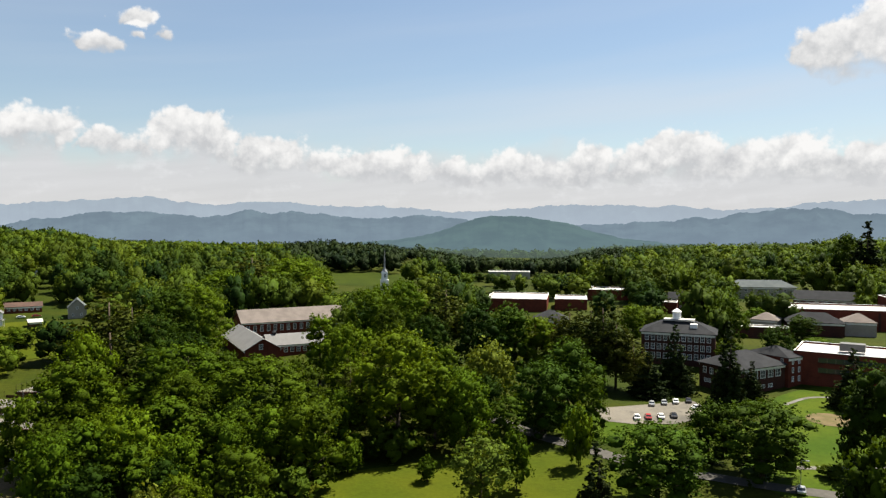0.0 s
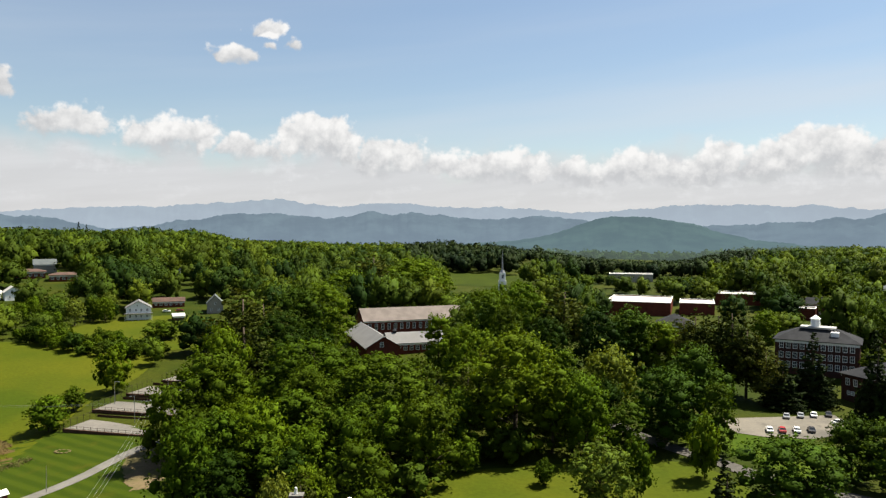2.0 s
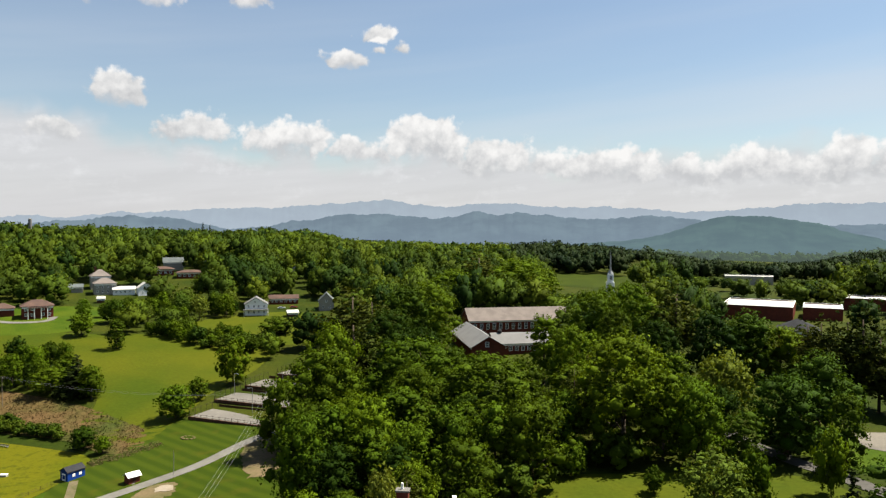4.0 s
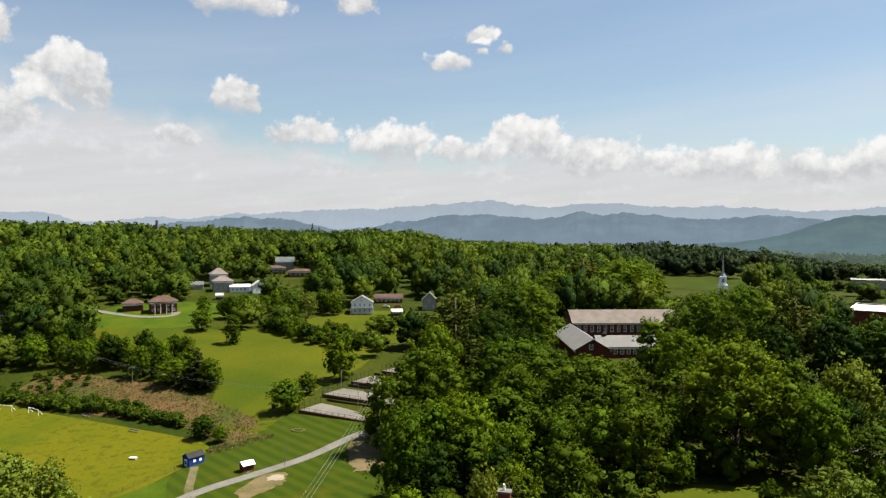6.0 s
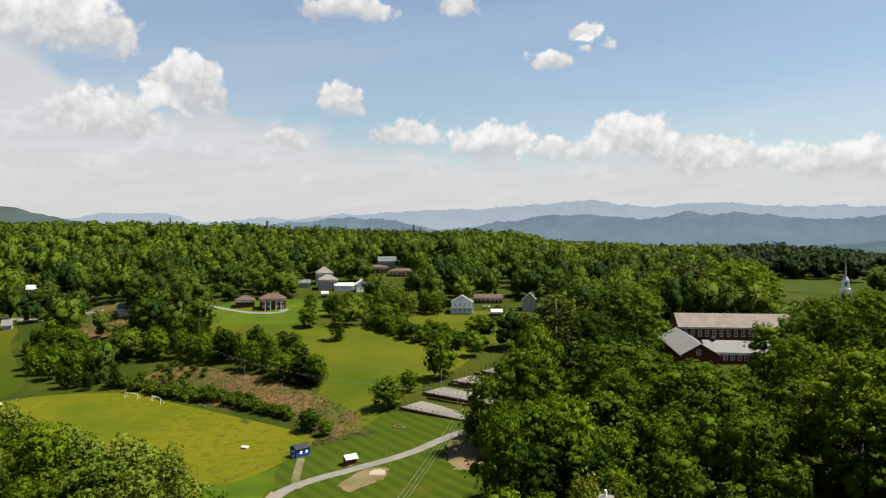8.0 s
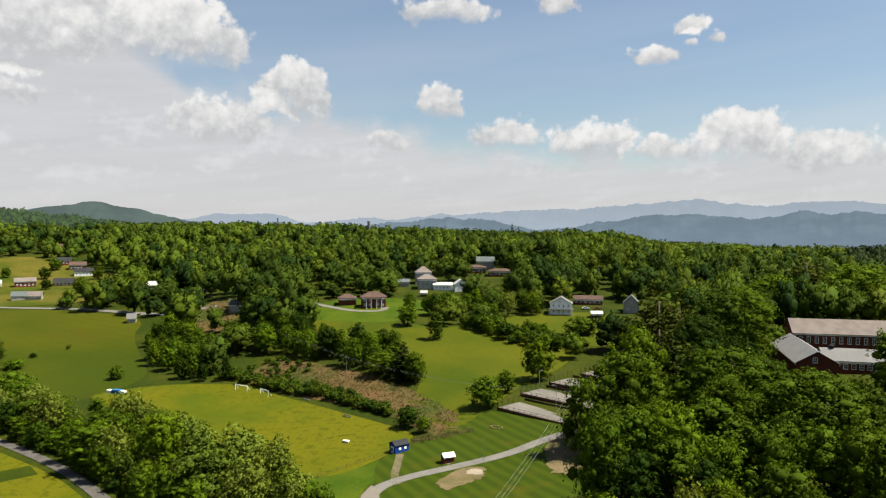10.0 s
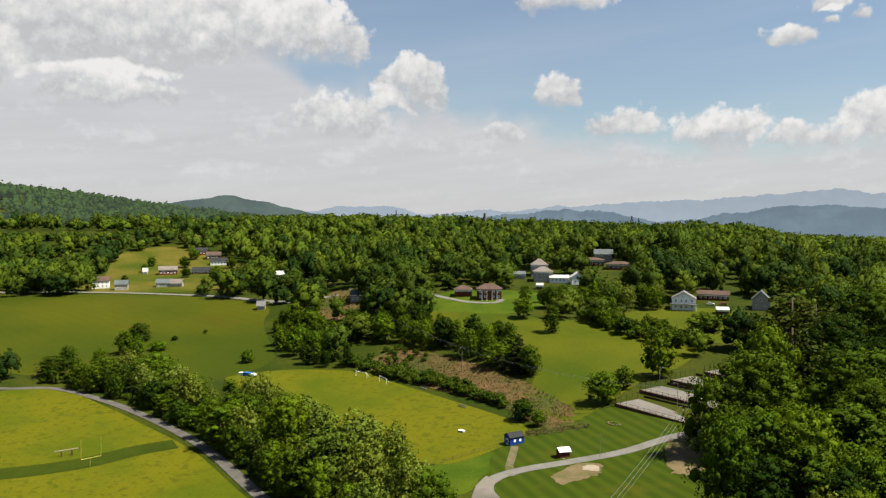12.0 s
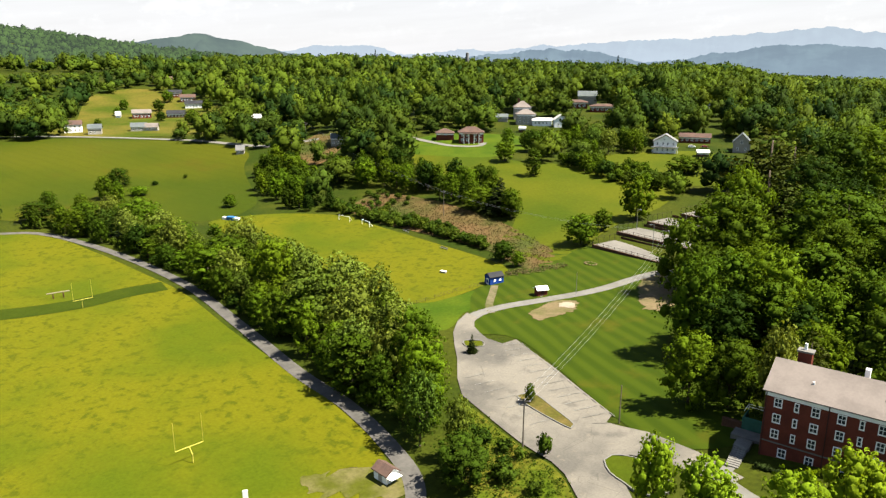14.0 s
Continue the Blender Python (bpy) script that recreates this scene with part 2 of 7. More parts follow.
def worn_asphalt(tree, where):
    """Old parking lot: grey aggregate, paler worn lanes, darker patches and long cracks."""
    col = blend(tree, smooth(tree, fractal(tree, where, 0.06, 3), 0.36, 0.62), (0.0786, 0.0726, 0.0632, 1), (0.1331, 0.1198, 0.0998, 1))
    dark = smooth(tree, fractal(tree, where, 0.16, 4, 0.6), 0.56, 0.70)
    col = blend(tree, calc(tree, "MULTIPLY", dark, 0.5), col, (0.0566, 0.0532, 0.0478, 1))
    dust = smooth(tree, fractal(tree, where, 0.45, 5, 0.65), 0.56, 0.72)
    col = blend(tree, calc(tree, "MULTIPLY", dust, 0.45), col, (0.1797, 0.1531, 0.1132, 1))
    bent = blend(tree, 0.06, where, wire(tree, "ShaderNodeTexNoise", {"Vector": where, "Scale": 0.4, "Detail": 3.0}).outputs["Color"], "ADD")
    cell = wire(tree, "ShaderNodeTexVoronoi", {"Vector": bent, "Scale": 0.17})
    cell.feature = "DISTANCE_TO_EDGE"
    crack = calc(tree, "LESS_THAN", cell.outputs["Distance"], 0.006)
    col = blend(tree, calc(tree, "MULTIPLY", crack, 0.30), col, (0.0399, 0.0387, 0.0333, 1))
    g = fractal(tree, where, 2.2, 4, 0.7)
    v = wire(tree, "ShaderNodeMapRange", {0: g, 1: 0.25, 2: 0.75, 3: 0.86, 4: 1.14}).outputs[0]
    col = blend(tree, 1.0, col, wire(tree, "ShaderNodeCombineColor", {0: v, 1: v, 2: v}).outputs[0], "MULTIPLY")
    return col, g, 0.01


def sports_turf(tree, where):
    """Worn, yellowed turf with greener tufts."""
    worn = smooth(tree, fractal(tree, where, 0.022, 3), 0.31, 0.60)
    col = blend(tree, worn, (0.0410, 0.0560, 0.0015, 1), (0.0710, 0.0700, 0.0020, 1))
    spot = smooth(tree, fractal(tree, where, 0.32, 5, 0.66), 0.50, 0.64)
    col = blend(tree, calc(tree, "MULTIPLY", spot, calc(tree, "MULTIPLY_ADD", worn, 0.40, 0.15)), col, (0.0180, 0.0321, 0.0012, 1))
    g = fractal(tree, where, 1.3, 3, 0.7)
    v = wire(tree, "ShaderNodeMapRange", {0: g, 1: 0.25, 2: 0.75, 3: 0.85, 4: 1.15}).outputs[0]
    col = blend(tree, 1.0, col, wire(tree, "ShaderNodeCombineColor", {0: v, 1: v, 2: v}).outputs[0], "MULTIPLY")
    return col, g, 0.06


M = {
    "ground": material("rough_grass", mottled((0.0146, 0.0245, 0.0015), (0.0307, 0.0359, 0.0028), 0.03, 0.9, 0.35, 0.2)),
    "turf": material("sports_turf", sports_turf),
    "mown_dark": material("long_green_turf", mottled((0.0177, 0.0276, 0.0011), (0.0250, 0.0359, 0.0015), 0.05, 1.2, 0.2, 0.08)),
    "lawn": material("striped_lawn", striped_lawn),
    "meadow": material("hay_meadow", hay_meadow),
    "green_lawn": material("green_lawn", mottled((0.0256, 0.0488, 0.0020), (0.0466, 0.0659, 0.0032), 0.05, 1.1, 0.18, 0.06)),
    "pasture": material("pasture", mottled((0.0300, 0.0450, 0.0016), (0.0540, 0.0590, 0.0023), 0.018, 0.8, 0.16, 0.15)),
    "rough_strip": material("rough_strip_grass", mottled((0.0375, 0.0576, 0.0022), (0.0769, 0.0682, 0.0074), 0.10, 0.9, 0.4, 0.25)),
    "dry_grass": material("dry_tan_grass", mottled((0.0847, 0.0625, 0.0195), (0.0554, 0.0521, 0.0098), 0.25, 1.2, 0.3, 0.08)),
    "track": material("dirt_track", mottled((0.1042, 0.0860, 0.0521), (0.0625, 0.0625, 0.0234), 0.3, 1.5, 0.25, 0.03)),
    "scrub": material("dead_brush", mottled((0.0820, 0.0500, 0.0210), (0.0330, 0.0420, 0.0080), 0.045, 0.8, 0.35, 0.6)),
    "straw": material("dry_straw", mottled((0.1150, 0.0860, 0.0400), (0.0800, 0.0680, 0.0260), 0.4, 2.0, 0.3)),
    "soil": material("bare_soil", mottled((0.1140, 0.0847, 0.0469), (0.0716, 0.0651, 0.0247), 0.16, 1.2, 0.2, 0.05)),
    "worn": material("worn_sandy_turf", mottled((0.0443, 0.0495, 0.0041), (0.1016, 0.0860, 0.0364), 0.11, 1.2, 0.2, 0.05)),
    "dry_pasture": material("dry_pasture", mottled((0.0312, 0.0443, 0.0023), (0.0781, 0.0651, 0.0100), 0.022, 0.5, 0.25, 0.2)),
    "sand": material("pale_sand", mottled((0.2149, 0.1835, 0.1409), (0.1758, 0.1409, 0.0935), 0.2, 1.5, 0.15)),
    "asphalt": material("worn_asphalt", worn_asphalt),
    "road": material("grey_road", mottled((0.0813, 0.0752, 0.0674), (0.0595, 0.0562, 0.0502), 0.2, 1.1, 0.16)),
    "path": material("concrete_path", mottled((0.1287, 0.1227, 0.1106), (0.1074, 0.1013, 0.0887), 0.2, 1.1, 0.12)),
    "court": material("old_court", mottled((0.1287, 0.1180, 0.1041), (0.1041, 0.0966, 0.0860), 0.08, 0.9, 0.14)),
    "kerb": material("concrete_kerb", mottled((0.1347, 0.1287, 0.1166), (0.1106, 0.1041, 0.0952), 0.8, 4.0, 0.12)),
    "paint": material("white_line_paint", mottled((0.17, 0.165, 0.15), (0.10, 0.095, 0.085), 0.6, 2.0, 0.3)),
    "bark": material("bark", mottled((0.0448, 0.0344, 0.0240), (0.0792, 0.0632, 0.0472), 1.5, 6.0, 0.3)),
    "brick": material("red_brick", mottled((0.1232, 0.0335, 0.0217), (0.0907, 0.0257, 0.0178), 0.35, 3.0, 0.12, 0.02)),
    "dark_brick": material("dark_brick", mottled((0.0633, 0.0275, 0.0211), (0.0459, 0.0220, 0.0184), 0.35, 3.0, 0.12, 0.02)),
    "white": material("white_paint", mottled((0.76, 0.76, 0.74), (0.68, 0.68, 0.66), 0.5, 3.0, 0.06)),
    "cream": material("cream_siding", mottled((0.2933, 0.2744, 0.2365), (0.2602, 0.2413, 0.2081), 0.5, 3.0, 0.08)),
    "shingle": material("tan_grey_shingle", mottled((0.1543, 0.1311, 0.1179), (0.1227, 0.1046, 0.0940), 0.25, 2.2, 0.07, 0.02)),
    "pale_roof": material("pale_metal_roof", mottled((0.1461, 0.1434, 0.1405), (0.1235, 0.1209, 0.1180), 0.2, 2.0, 0.1), rough=0.5),
    "slate": material("dark_slate_roof", mottled((0.0299, 0.0306, 0.0333), (0.0218, 0.0224, 0.0245), 0.3, 2.2, 0.2, 0.03)),
    "grey_roof": material("grey_green_roof", mottled((0.0945, 0.1054, 0.1054), (0.0741, 0.0850, 0.0877), 0.2, 2.0, 0.15)),
    "brown_roof": material("brown_roof", mottled((0.0898, 0.0564, 0.0449), (0.0673, 0.0449, 0.0381), 0.3, 2.2, 0.2, 0.03)),
    "membrane": material("white_roof_membrane", mottled((0.3785, 0.3690, 0.3501), (0.3217, 0.3122, 0.2933), 0.08, 1.0, 0.06)),
    "glass": material("window_glass", lambda tree, where: (0.0224, 0.0272, 0.0320), rough=0.12, spec=0.6),
    "metal": material("galvanised_metal", mottled((0.2688, 0.2752, 0.2816), (0.2176, 0.2240, 0.2304), 0.8, 4.0, 0.1), rough=0.45, metal=0.6),
    "wood_pole": material("weathered_pole", mottled((0.1320, 0.1112, 0.0896), (0.1000, 0.0848, 0.0688), 0.8, 5.0, 0.2)),
    "goal_yellow": material("yellow_paint", mottled((0.4160, 0.3600, 0.0720), (0.3600, 0.3120, 0.0640), 1.0, 3.0, 0.05), rough=0.5),
    "blue": material("blue_paint", mottled((0.0110, 0.0420, 0.2100), (0.0090, 0.0340, 0.1700), 0.8, 4.0, 0.1), rough=0.6),
    "tarp": material("bright_blue_tarp", mottled((0.0264, 0.1160, 0.2904), (0.0208, 0.0896, 0.2432), 0.8, 4.0, 0.1), rough=0.5),
    "fence": material("dark_fence_wire", mottled((0.0288, 0.0240, 0.0208), (0.0448, 0.0344, 0.0264), 0.5, 2.0, 0.2)),
    "timber": material("brown_timber", mottled((0.0848, 0.0448, 0.0264), (0.0584, 0.0320, 0.0208), 0.6, 4.0, 0.25)),
    "green_paint": material("green_screen", mottled((0.0368, 0.1056, 0.0792), (0.0288, 0.0848, 0.0632), 0.6, 3.0, 0.1)),
    "rubber": material("black_rubber", lambda tree, where: (0.0128, 0.0128, 0.0144), rough=0.7),
    "leaf": leafy("broad_leaves", (0.0159, 0.0310, 0.0025), (0.0669, 0.1095, 0.0042), 0.27),
    "leaf_dark": leafy("dark_leaves", (0.0123, 0.0264, 0.0026), (0.0299, 0.0563, 0.0040), 0.2),
    "leaf_bright": leafy("bright_leaves", (0.1150, 0.1850, 0.0080), (0.1450, 0.2150, 0.0110), 0.34),
    "leaf_light": leafy("pale_leaves", (0.0542, 0.0871, 0.0097), (0.1045, 0.1355, 0.0194), 0.28),
    "leaf_shrub": leafy("shrub_leaves", (0.0246, 0.0449, 0.0040), (0.0546, 0.0818, 0.0070), 0.24),
    "needle": leafy("needles", (0.0282, 0.0387, 0.0062), (0.0546, 0.0669, 0.0097), 0.22),
    "needle_dark": leafy("dark_needles", (0.0090, 0.0170, 0.0045), (0.0170, 0.0260, 0.0055), 0.08),
    "leaf_far": leafy("far_leaves", (0.0158, 0.0317, 0.0053), (0.0634, 0.0950, 0.0079), 0.26, by_tone=True),
    # far trees with a cloud's shadow painted into their colour
    "cloud_dark_far": leafy("far_leaves_cloud_dark", (0.0080, 0.0160, 0.0060), (0.0200, 0.0320, 0.0090), 0.10, by_tone=True),
    # own colour, then the glowing haze colour mixed into it, and how much
    "far_blue": hazy("far_mountains_hazed", (0.0543, 0.0760, 0.0814), (0.1629, 0.1900, 0.2226), 0.82),
    "mid_blue": hazy("middle_mountains_hazed", (0.0353, 0.0516, 0.0543), (0.0923, 0.1222, 0.1548), 0.60),
    "near_blue": hazy("near_mountain_hazed", (0.0250, 0.0430, 0.0320), (0.0640, 0.0950, 0.1130), 0.54),
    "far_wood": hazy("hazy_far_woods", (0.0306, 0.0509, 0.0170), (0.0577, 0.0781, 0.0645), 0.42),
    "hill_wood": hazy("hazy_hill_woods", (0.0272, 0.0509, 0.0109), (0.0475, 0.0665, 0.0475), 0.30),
    "hill_green": hazy("green_hill_hazed", (0.0272, 0.0407, 0.0244), (0.0679, 0.0896, 0.0977), 0.48),
}

# ---------- the lie of the land ----------
# bearing (degrees left of ahead), distance, height of the ground
RELIEF_NEAR = [
    (80, 150, 0), (62, 130, 0), (90, 230, 0), (100, 100, 0), (68, 270, 0), (50, 250, 1), (58, 330, 1), (66, 355, 0), (42, 150, 3), (38, 200, 4),
    (18, 150, 11), (26, 200, 11), (10, 180, 16), (0, 155, 12), (15, 280, 21), (-18, 215, 17), (-30, 220, 18), (-25, 420, 26), (-18, 750, 32), (5, 430, 22),
    (2, 1600, 12), (3, 640, 26), (4, 880, 38), (34, 275, 8), (34, 330, 13), (43, 400, 20), (48, 450, 31), (32, 460, 27), (40, 620, 42), (38, 1000, 55),
    (72, 400, 2),
]
RELIEF_FAR = [
    (70, 590, 17), (72, 680, 28), (70, 950, 52), (64, 1150, 68), (82, 1700, 165), (95, 600, 15), (20, 900, 33), (150, 200, 0), (-90, 200, 15),
    (-150, 200, 8), (-35, 900, 49), (-10, 2600, -45), (25, 2600, -35), (0, 3500, -30), (20, 3500, -30), (-28, 3400, -30), (31, 980, 68), (50, 1090, 64), (57, 1120, 69), (67, 1550, 82), (27, 740, 54), (55, 2600, 45), (75, 1650, 95), (70, 1500, 62), (62, 1700, 50), (52, 1500, 52),
    (30, 1400, 25), (90, 1100, 60), (78, 1100, 62), (45, 820, 50), (24, 640, 40), (14, 560, 24), (-26, 1500, 30), (95, 1700, 130), (54, 680, 40),
]
KNOLL = np.array(RELIEF_NEAR + RELIEF_FAR, float)
KX, KY = -KNOLL[:, 1] * np.sin(np.radians(KNOLL[:, 0])), KNOLL[:, 1] * np.cos(np.radians(KNOLL[:, 0]))
KS, KZ = 0.13 * KNOLL[:, 1] + 14, KNOLL[:, 2]


def ground(x, y):
    x, y = np.asarray(x, float), np.asarray(y, float)
    q = ((x[..., None] - KX) ** 2 + (y[..., None] - KY) ** 2) / KS ** 2
    w = np.exp(-0.5 * np.minimum(q, 60)) + 0.02 / (1 + q * q)
    return (w * KZ).sum(-1) / w.sum(-1)


def on(x, y, lift=0.0):
    return Vector((x, y, float(ground(x, y)) + lift))


def polar(b, d):
    return -d * math.sin(radians(b)), d * math.cos(radians(b))


def mesh_of(name, verts, faces, mat, flat=True):
    me = bpy.data.meshes.new(name)
    me.from_pydata([tuple(v) for v in verts], [], [tuple(f) for f in faces])
    me.materials.append(mat)
    if not flat:
        me.shade_smooth()
    return me


def quad_mesh(name, verts, quads, mat, tris=None, tone=None, normals=None):
    """A mesh from numpy arrays of corners, quads and triangles, with soft normals where they are given."""
    me = bpy.data.meshes.new(name)
    nq, nt = len(quads), 0 if tris is None else len(tris)
    me.vertices.add(len(verts))
    me.vertices.foreach_set("co", np.ascontiguousarray(verts, np.float32).ravel())
    me.loops.add(4 * nq + 3 * nt)
    loops = np.asarray(quads, np.int32).ravel()
    start = np.arange(nq, dtype=np.int32) * 4
    if nt:
        loops = np.concatenate([loops, np.asarray(tris, np.int32).ravel()])
        start = np.concatenate([start, 4 * nq + np.arange(nt, dtype=np.int32) * 3])
    me.loops.foreach_set("vertex_index", loops)
    me.polygons.add(nq + nt)
    me.polygons.foreach_set("loop_start", start)
    me.update(calc_edges=True)
    me.validate()
    if tone is not None:
        me.attributes.new("tone", "FLOAT", "POINT").data.foreach_set("value", np.ascontiguousarray(tone, np.float32))
    if normals is not None:
        me.attributes.new("custom_normal", "FLOAT_VECTOR", "POINT").data.foreach_set("vector", np.ascontiguousarray(normals, np.float32).ravel())
    me.materials.append(mat)
    return me


def part(name, bm, mat, parent=None, label="", at=None):
    """Links a bmesh as one mesh object, under a thing or a part."""
    me = bpy.data.meshes.new(name)
    bm.to_mesh(me)
    bm.free()
    me.materials.append(mat)
    return child(name, me, parent, label, at)


def child(name, me, parent=None, label="", at=None):
    ob = new(name, me)
    if parent is not None:
        ob.parent = parent
    if at is not None:
        ob.matrix_basis = at
    if label:
        ob["label"] = label
    return ob


def thing(name, m, label, category, group=""):
    ob = new(name)
    ob.empty_display_size = 0.5
    ob.matrix_basis = m
    return tagged(ob, label, category, group)


def box(bm, x0, y0, z0, x1, y1, z1):
    v = [bm.verts.new((x, y, z)) for z in (z0, z1) for x, y in ((x0, y0), (x1, y0), (x1, y1), (x0, y1))]
    for f in ((3, 2, 1, 0), (4, 5, 6, 7), (0, 1, 5, 4), (1, 2, 6, 5), (2, 3, 7, 6), (3, 0, 4, 7)):
        bm.faces.new([v[i] for i in f])
    return v


def tube(bm, a, b, ra, rb, n=8):
    a, b = Vector(a), Vector(b)
    turn = (b - a).to_track_quat("Z", "Y")
    rings = []
    for c, r in ((a, ra), (b, rb)):
        rings.append([bm.verts.new(c + turn @ Vector((r * math.cos(2 * math.pi * k / n), r * math.sin(2 * math.pi * k / n), 0))) for k in range(n)])
    for k in range(n):
        bm.faces.new((rings[0][k], rings[0][(k + 1) % n], rings[1][(k + 1) % n], rings[1][k]))
    bm.faces.new(rings[0][::-1])
    bm.faces.new(rings[1])


# the ground: one sheet out to the horizon, finer where the camera looks
bear = np.radians(np.concatenate([np.arange(-40, 100, 0.45), np.arange(100, 320, 4.0)]))
reach = np.concatenate([[0.0, 15, 30, 45, 60, 75], np.geomspace(85, 4950, 220)])
BB, RR = np.meshgrid(bear, reach, indexing="ij")
gx, gy = -RR * np.sin(BB), RR * np.cos(BB)
gz = np.concatenate([ground(gx[k:k + 20], gy[k:k + 20]) for k in range(0, len(bear), 20)])
nb, nr = gx.shape
ia, ir = np.meshgrid(np.arange(nb), np.arange(nr - 1), indexing="ij")
ib = (ia + 1) % nb
quads = np.stack([ia * nr + ir, ia * nr + ir + 1, ib * nr + ir + 1, ib * nr + ir], -1).reshape(-1, 4)
ob = new("ground", quad_mesh("ground", np.stack([gx, gy, gz], -1).reshape(-1, 3), quads[:, ::-1], M["ground"]))
ob.data.shade_smooth()
tagged(ob, "rolling rough green grassland under the woods and fields", "ground", kind="structure")


def curve(points, step=3.0, closed=False):
    """A smooth line through the points, at even steps."""
    p = [Vector((*q, 0)) for q in points]
    n, out = len(p), []
    for k in range(n if closed else n - 1):
        a, b, c, d = (p[(k + j) % n] if closed else p[min(max(k + j, 0), n - 1)] for j in (-1, 0, 1, 2))
        steps = max(1, int((c - b).length / step))
        for s in range(steps):
            t = s / steps
            out.append(0.5 * ((2 * b) + (c - a) * t + (2 * a - 5 * b + 4 * c - d) * t * t + (3 * b - a - 3 * c + d) * t ** 3))
    if not closed:
        out.append(p[-1])
    return [(v.x, v.y) for v in out]


def patch(name, outline, mat, lift, label, category, rounded=True, step=6.0, top=None, kind="structure", ragged=0.0):
    """A piece of ground cover that follows the land, cut out along a smooth outline."""
    line = curve(outline, 0.7 if ragged else 3.0, True) if rounded else outline
    if ragged:
        line = [(x + ragged * noise.noise(Vector((x * 0.6, y * 0.6, 1.0))), y + ragged * noise.noise(Vector((x * 0.6, y * 0.6, 9.0)))) for x, y in line]
    bm = bmesh.new()
    vs = [bm.verts.new((x, y, 0)) for x, y in line]
    es = [bm.edges.new((vs[k], vs[(k + 1) % len(vs)])) for k in range(len(vs))]
    bmesh.ops.triangle_fill(bm, edges=es, use_beauty=True)
    xs, ys = [q[0] for q in line], [q[1] for q in line]
    for lo, hi, normal in ((min(xs), max(xs), (1, 0, 0)), (min(ys), max(ys), (0, 1, 0))):
        for c in np.arange(lo + step, hi, step):
            bmesh.ops.bisect_plane(bm, geom=bm.verts[:] + bm.edges[:] + bm.faces[:], plane_co=Vector(normal) * c, plane_no=normal)
    zz = ground(np.array([v.co.x for v in bm.verts]), np.array([v.co.y for v in bm.verts]))
    for v, z in zip(bm.verts, zz):
        v.co.z = (float(z) if top is None else top) + lift
    for f in bm.faces:
        f.smooth = True
        if f.normal.z < 0:
            f.normal_flip()
    bmesh.ops.recalc_face_normals(bm, faces=bm.faces[:])
    if sum(f.normal.z for f in bm.faces) < 0:
        bmesh.ops.reverse_faces(bm, faces=bm.faces[:])
    ob = part(name, bm, mat)
    return tagged(ob, label, category, kind=kind)


def ribbon(name, points, width, mat, lift, label, category, kind="structure"):
    """A road or path of one width, laid on the land."""
    line = curve(points, 2.5)
    verts, faces = [], []
    for k, (x, y) in enumerate(line):
        a, b = line[max(k - 1, 0)], line[min(k + 1, len(line) - 1)]
        d = Vector((b[0] - a[0], b[1] - a[1], 0)).normalized()
        for s in (-0.5, -0.17, 0.17, 0.5):
            px, py = x - d.y * s * width, y + d.x * s * width
            verts.append((px, py, float(ground(px, py)) + lift))
        if k:
            for j in range(3):
                i = 4 * k + j
                faces.append((i - 4, i, i + 1, i - 3))
    ob = new(name, mesh_of(name, verts, faces, mat, False))
    if ob.data.polygons[0].normal.z < 0:
        ob.data.flip_normals()
    return tagged(ob, label, category, kind=kind)


FOOTBALL = [(-352, 42), (-335, 64), (-300, 72), (-262, 77), (-226, 80), (-183, 77.5), (-138, 76), (-115, 74), (-101, 71), (-91, 66), (-83, 56), (-74, 36), (-68, 8), (-90, -25), (-180, -45), (-300, -30)]
SOCCER = [(-320, 128), (-313, 156), (-284, 176), (-258, 177), (-226, 177), (-190, 176), (-170, 173), (-163, 163), (-160, 140), (-165, 128), (-188, 128), (-238, 128), (-286, 124)]
MEADOW = [(-600, 40), (-570, 86), (-558, 122), (-525, 165), (-470, 199), (-440, 205), (-418, 192), (-400, 184), (-366, 172), (-335, 158), (-322, 131), (-345, 98), (-380, 52), (-470, -20)]
PASTURE = [(-345, 262), (-310, 280), (-280, 284), (-252, 296), (-217, 300), (-185, 300), (-172, 270), (-171, 240), (-163, 202), (-162, 185), (-190, 190), (-206, 214), (-222, 230), (-248, 243), (-300, 245)]
BANK = [(-290, 186), (-296, 208), (-262, 215), (-232, 214), (-206, 210), (-185, 203), (-168, 196), (-158, 181), (-166, 176), (-192, 183), (-232, 182), (-262, 180)]
LAWN = [(-162, 176), (-167, 203), (-150, 214), (-126, 212), (-118, 196), (-100, 172), (-84, 138), (-60, 132), (-52, 118), (-58, 108), (-70, 108), (-76, 110), (-120, 128), (-135, 121), (-146, 134), (-160, 150)]
HOUSES_FIELD = [(-753, 193), (-776, 243), (-727, 277), (-640, 280), (-560, 255), (-520, 222), (-527, 190), (-547, 150), (-590, 120), (-640, 150)]
RED_LAWN = [(-358, 262), (-330, 262), (-290, 285), (-300, 330), (-330, 335), (-362, 305)]
WHITE_LAWN = [(-250, 318), (-232, 360), (-210, 375), (-180, 362), (-165, 330), (-190, 306)]
GAP_FIELD = [(-440, 262), (-418, 272), (-396, 252), (-376, 222), (-398, 214), (-425, 236)]
STEEPLE_FIELD = [(-125, 655), (-118, 700), (-40, 712), (-18, 680), (-40, 610), (-100, 600)]
CAMPUS_GREEN = [(80, 150), (72, 170), (88, 195), (100, 215), (112, 240), (135, 252), (160, 245), (165, 200), (150, 165), (115, 148)]
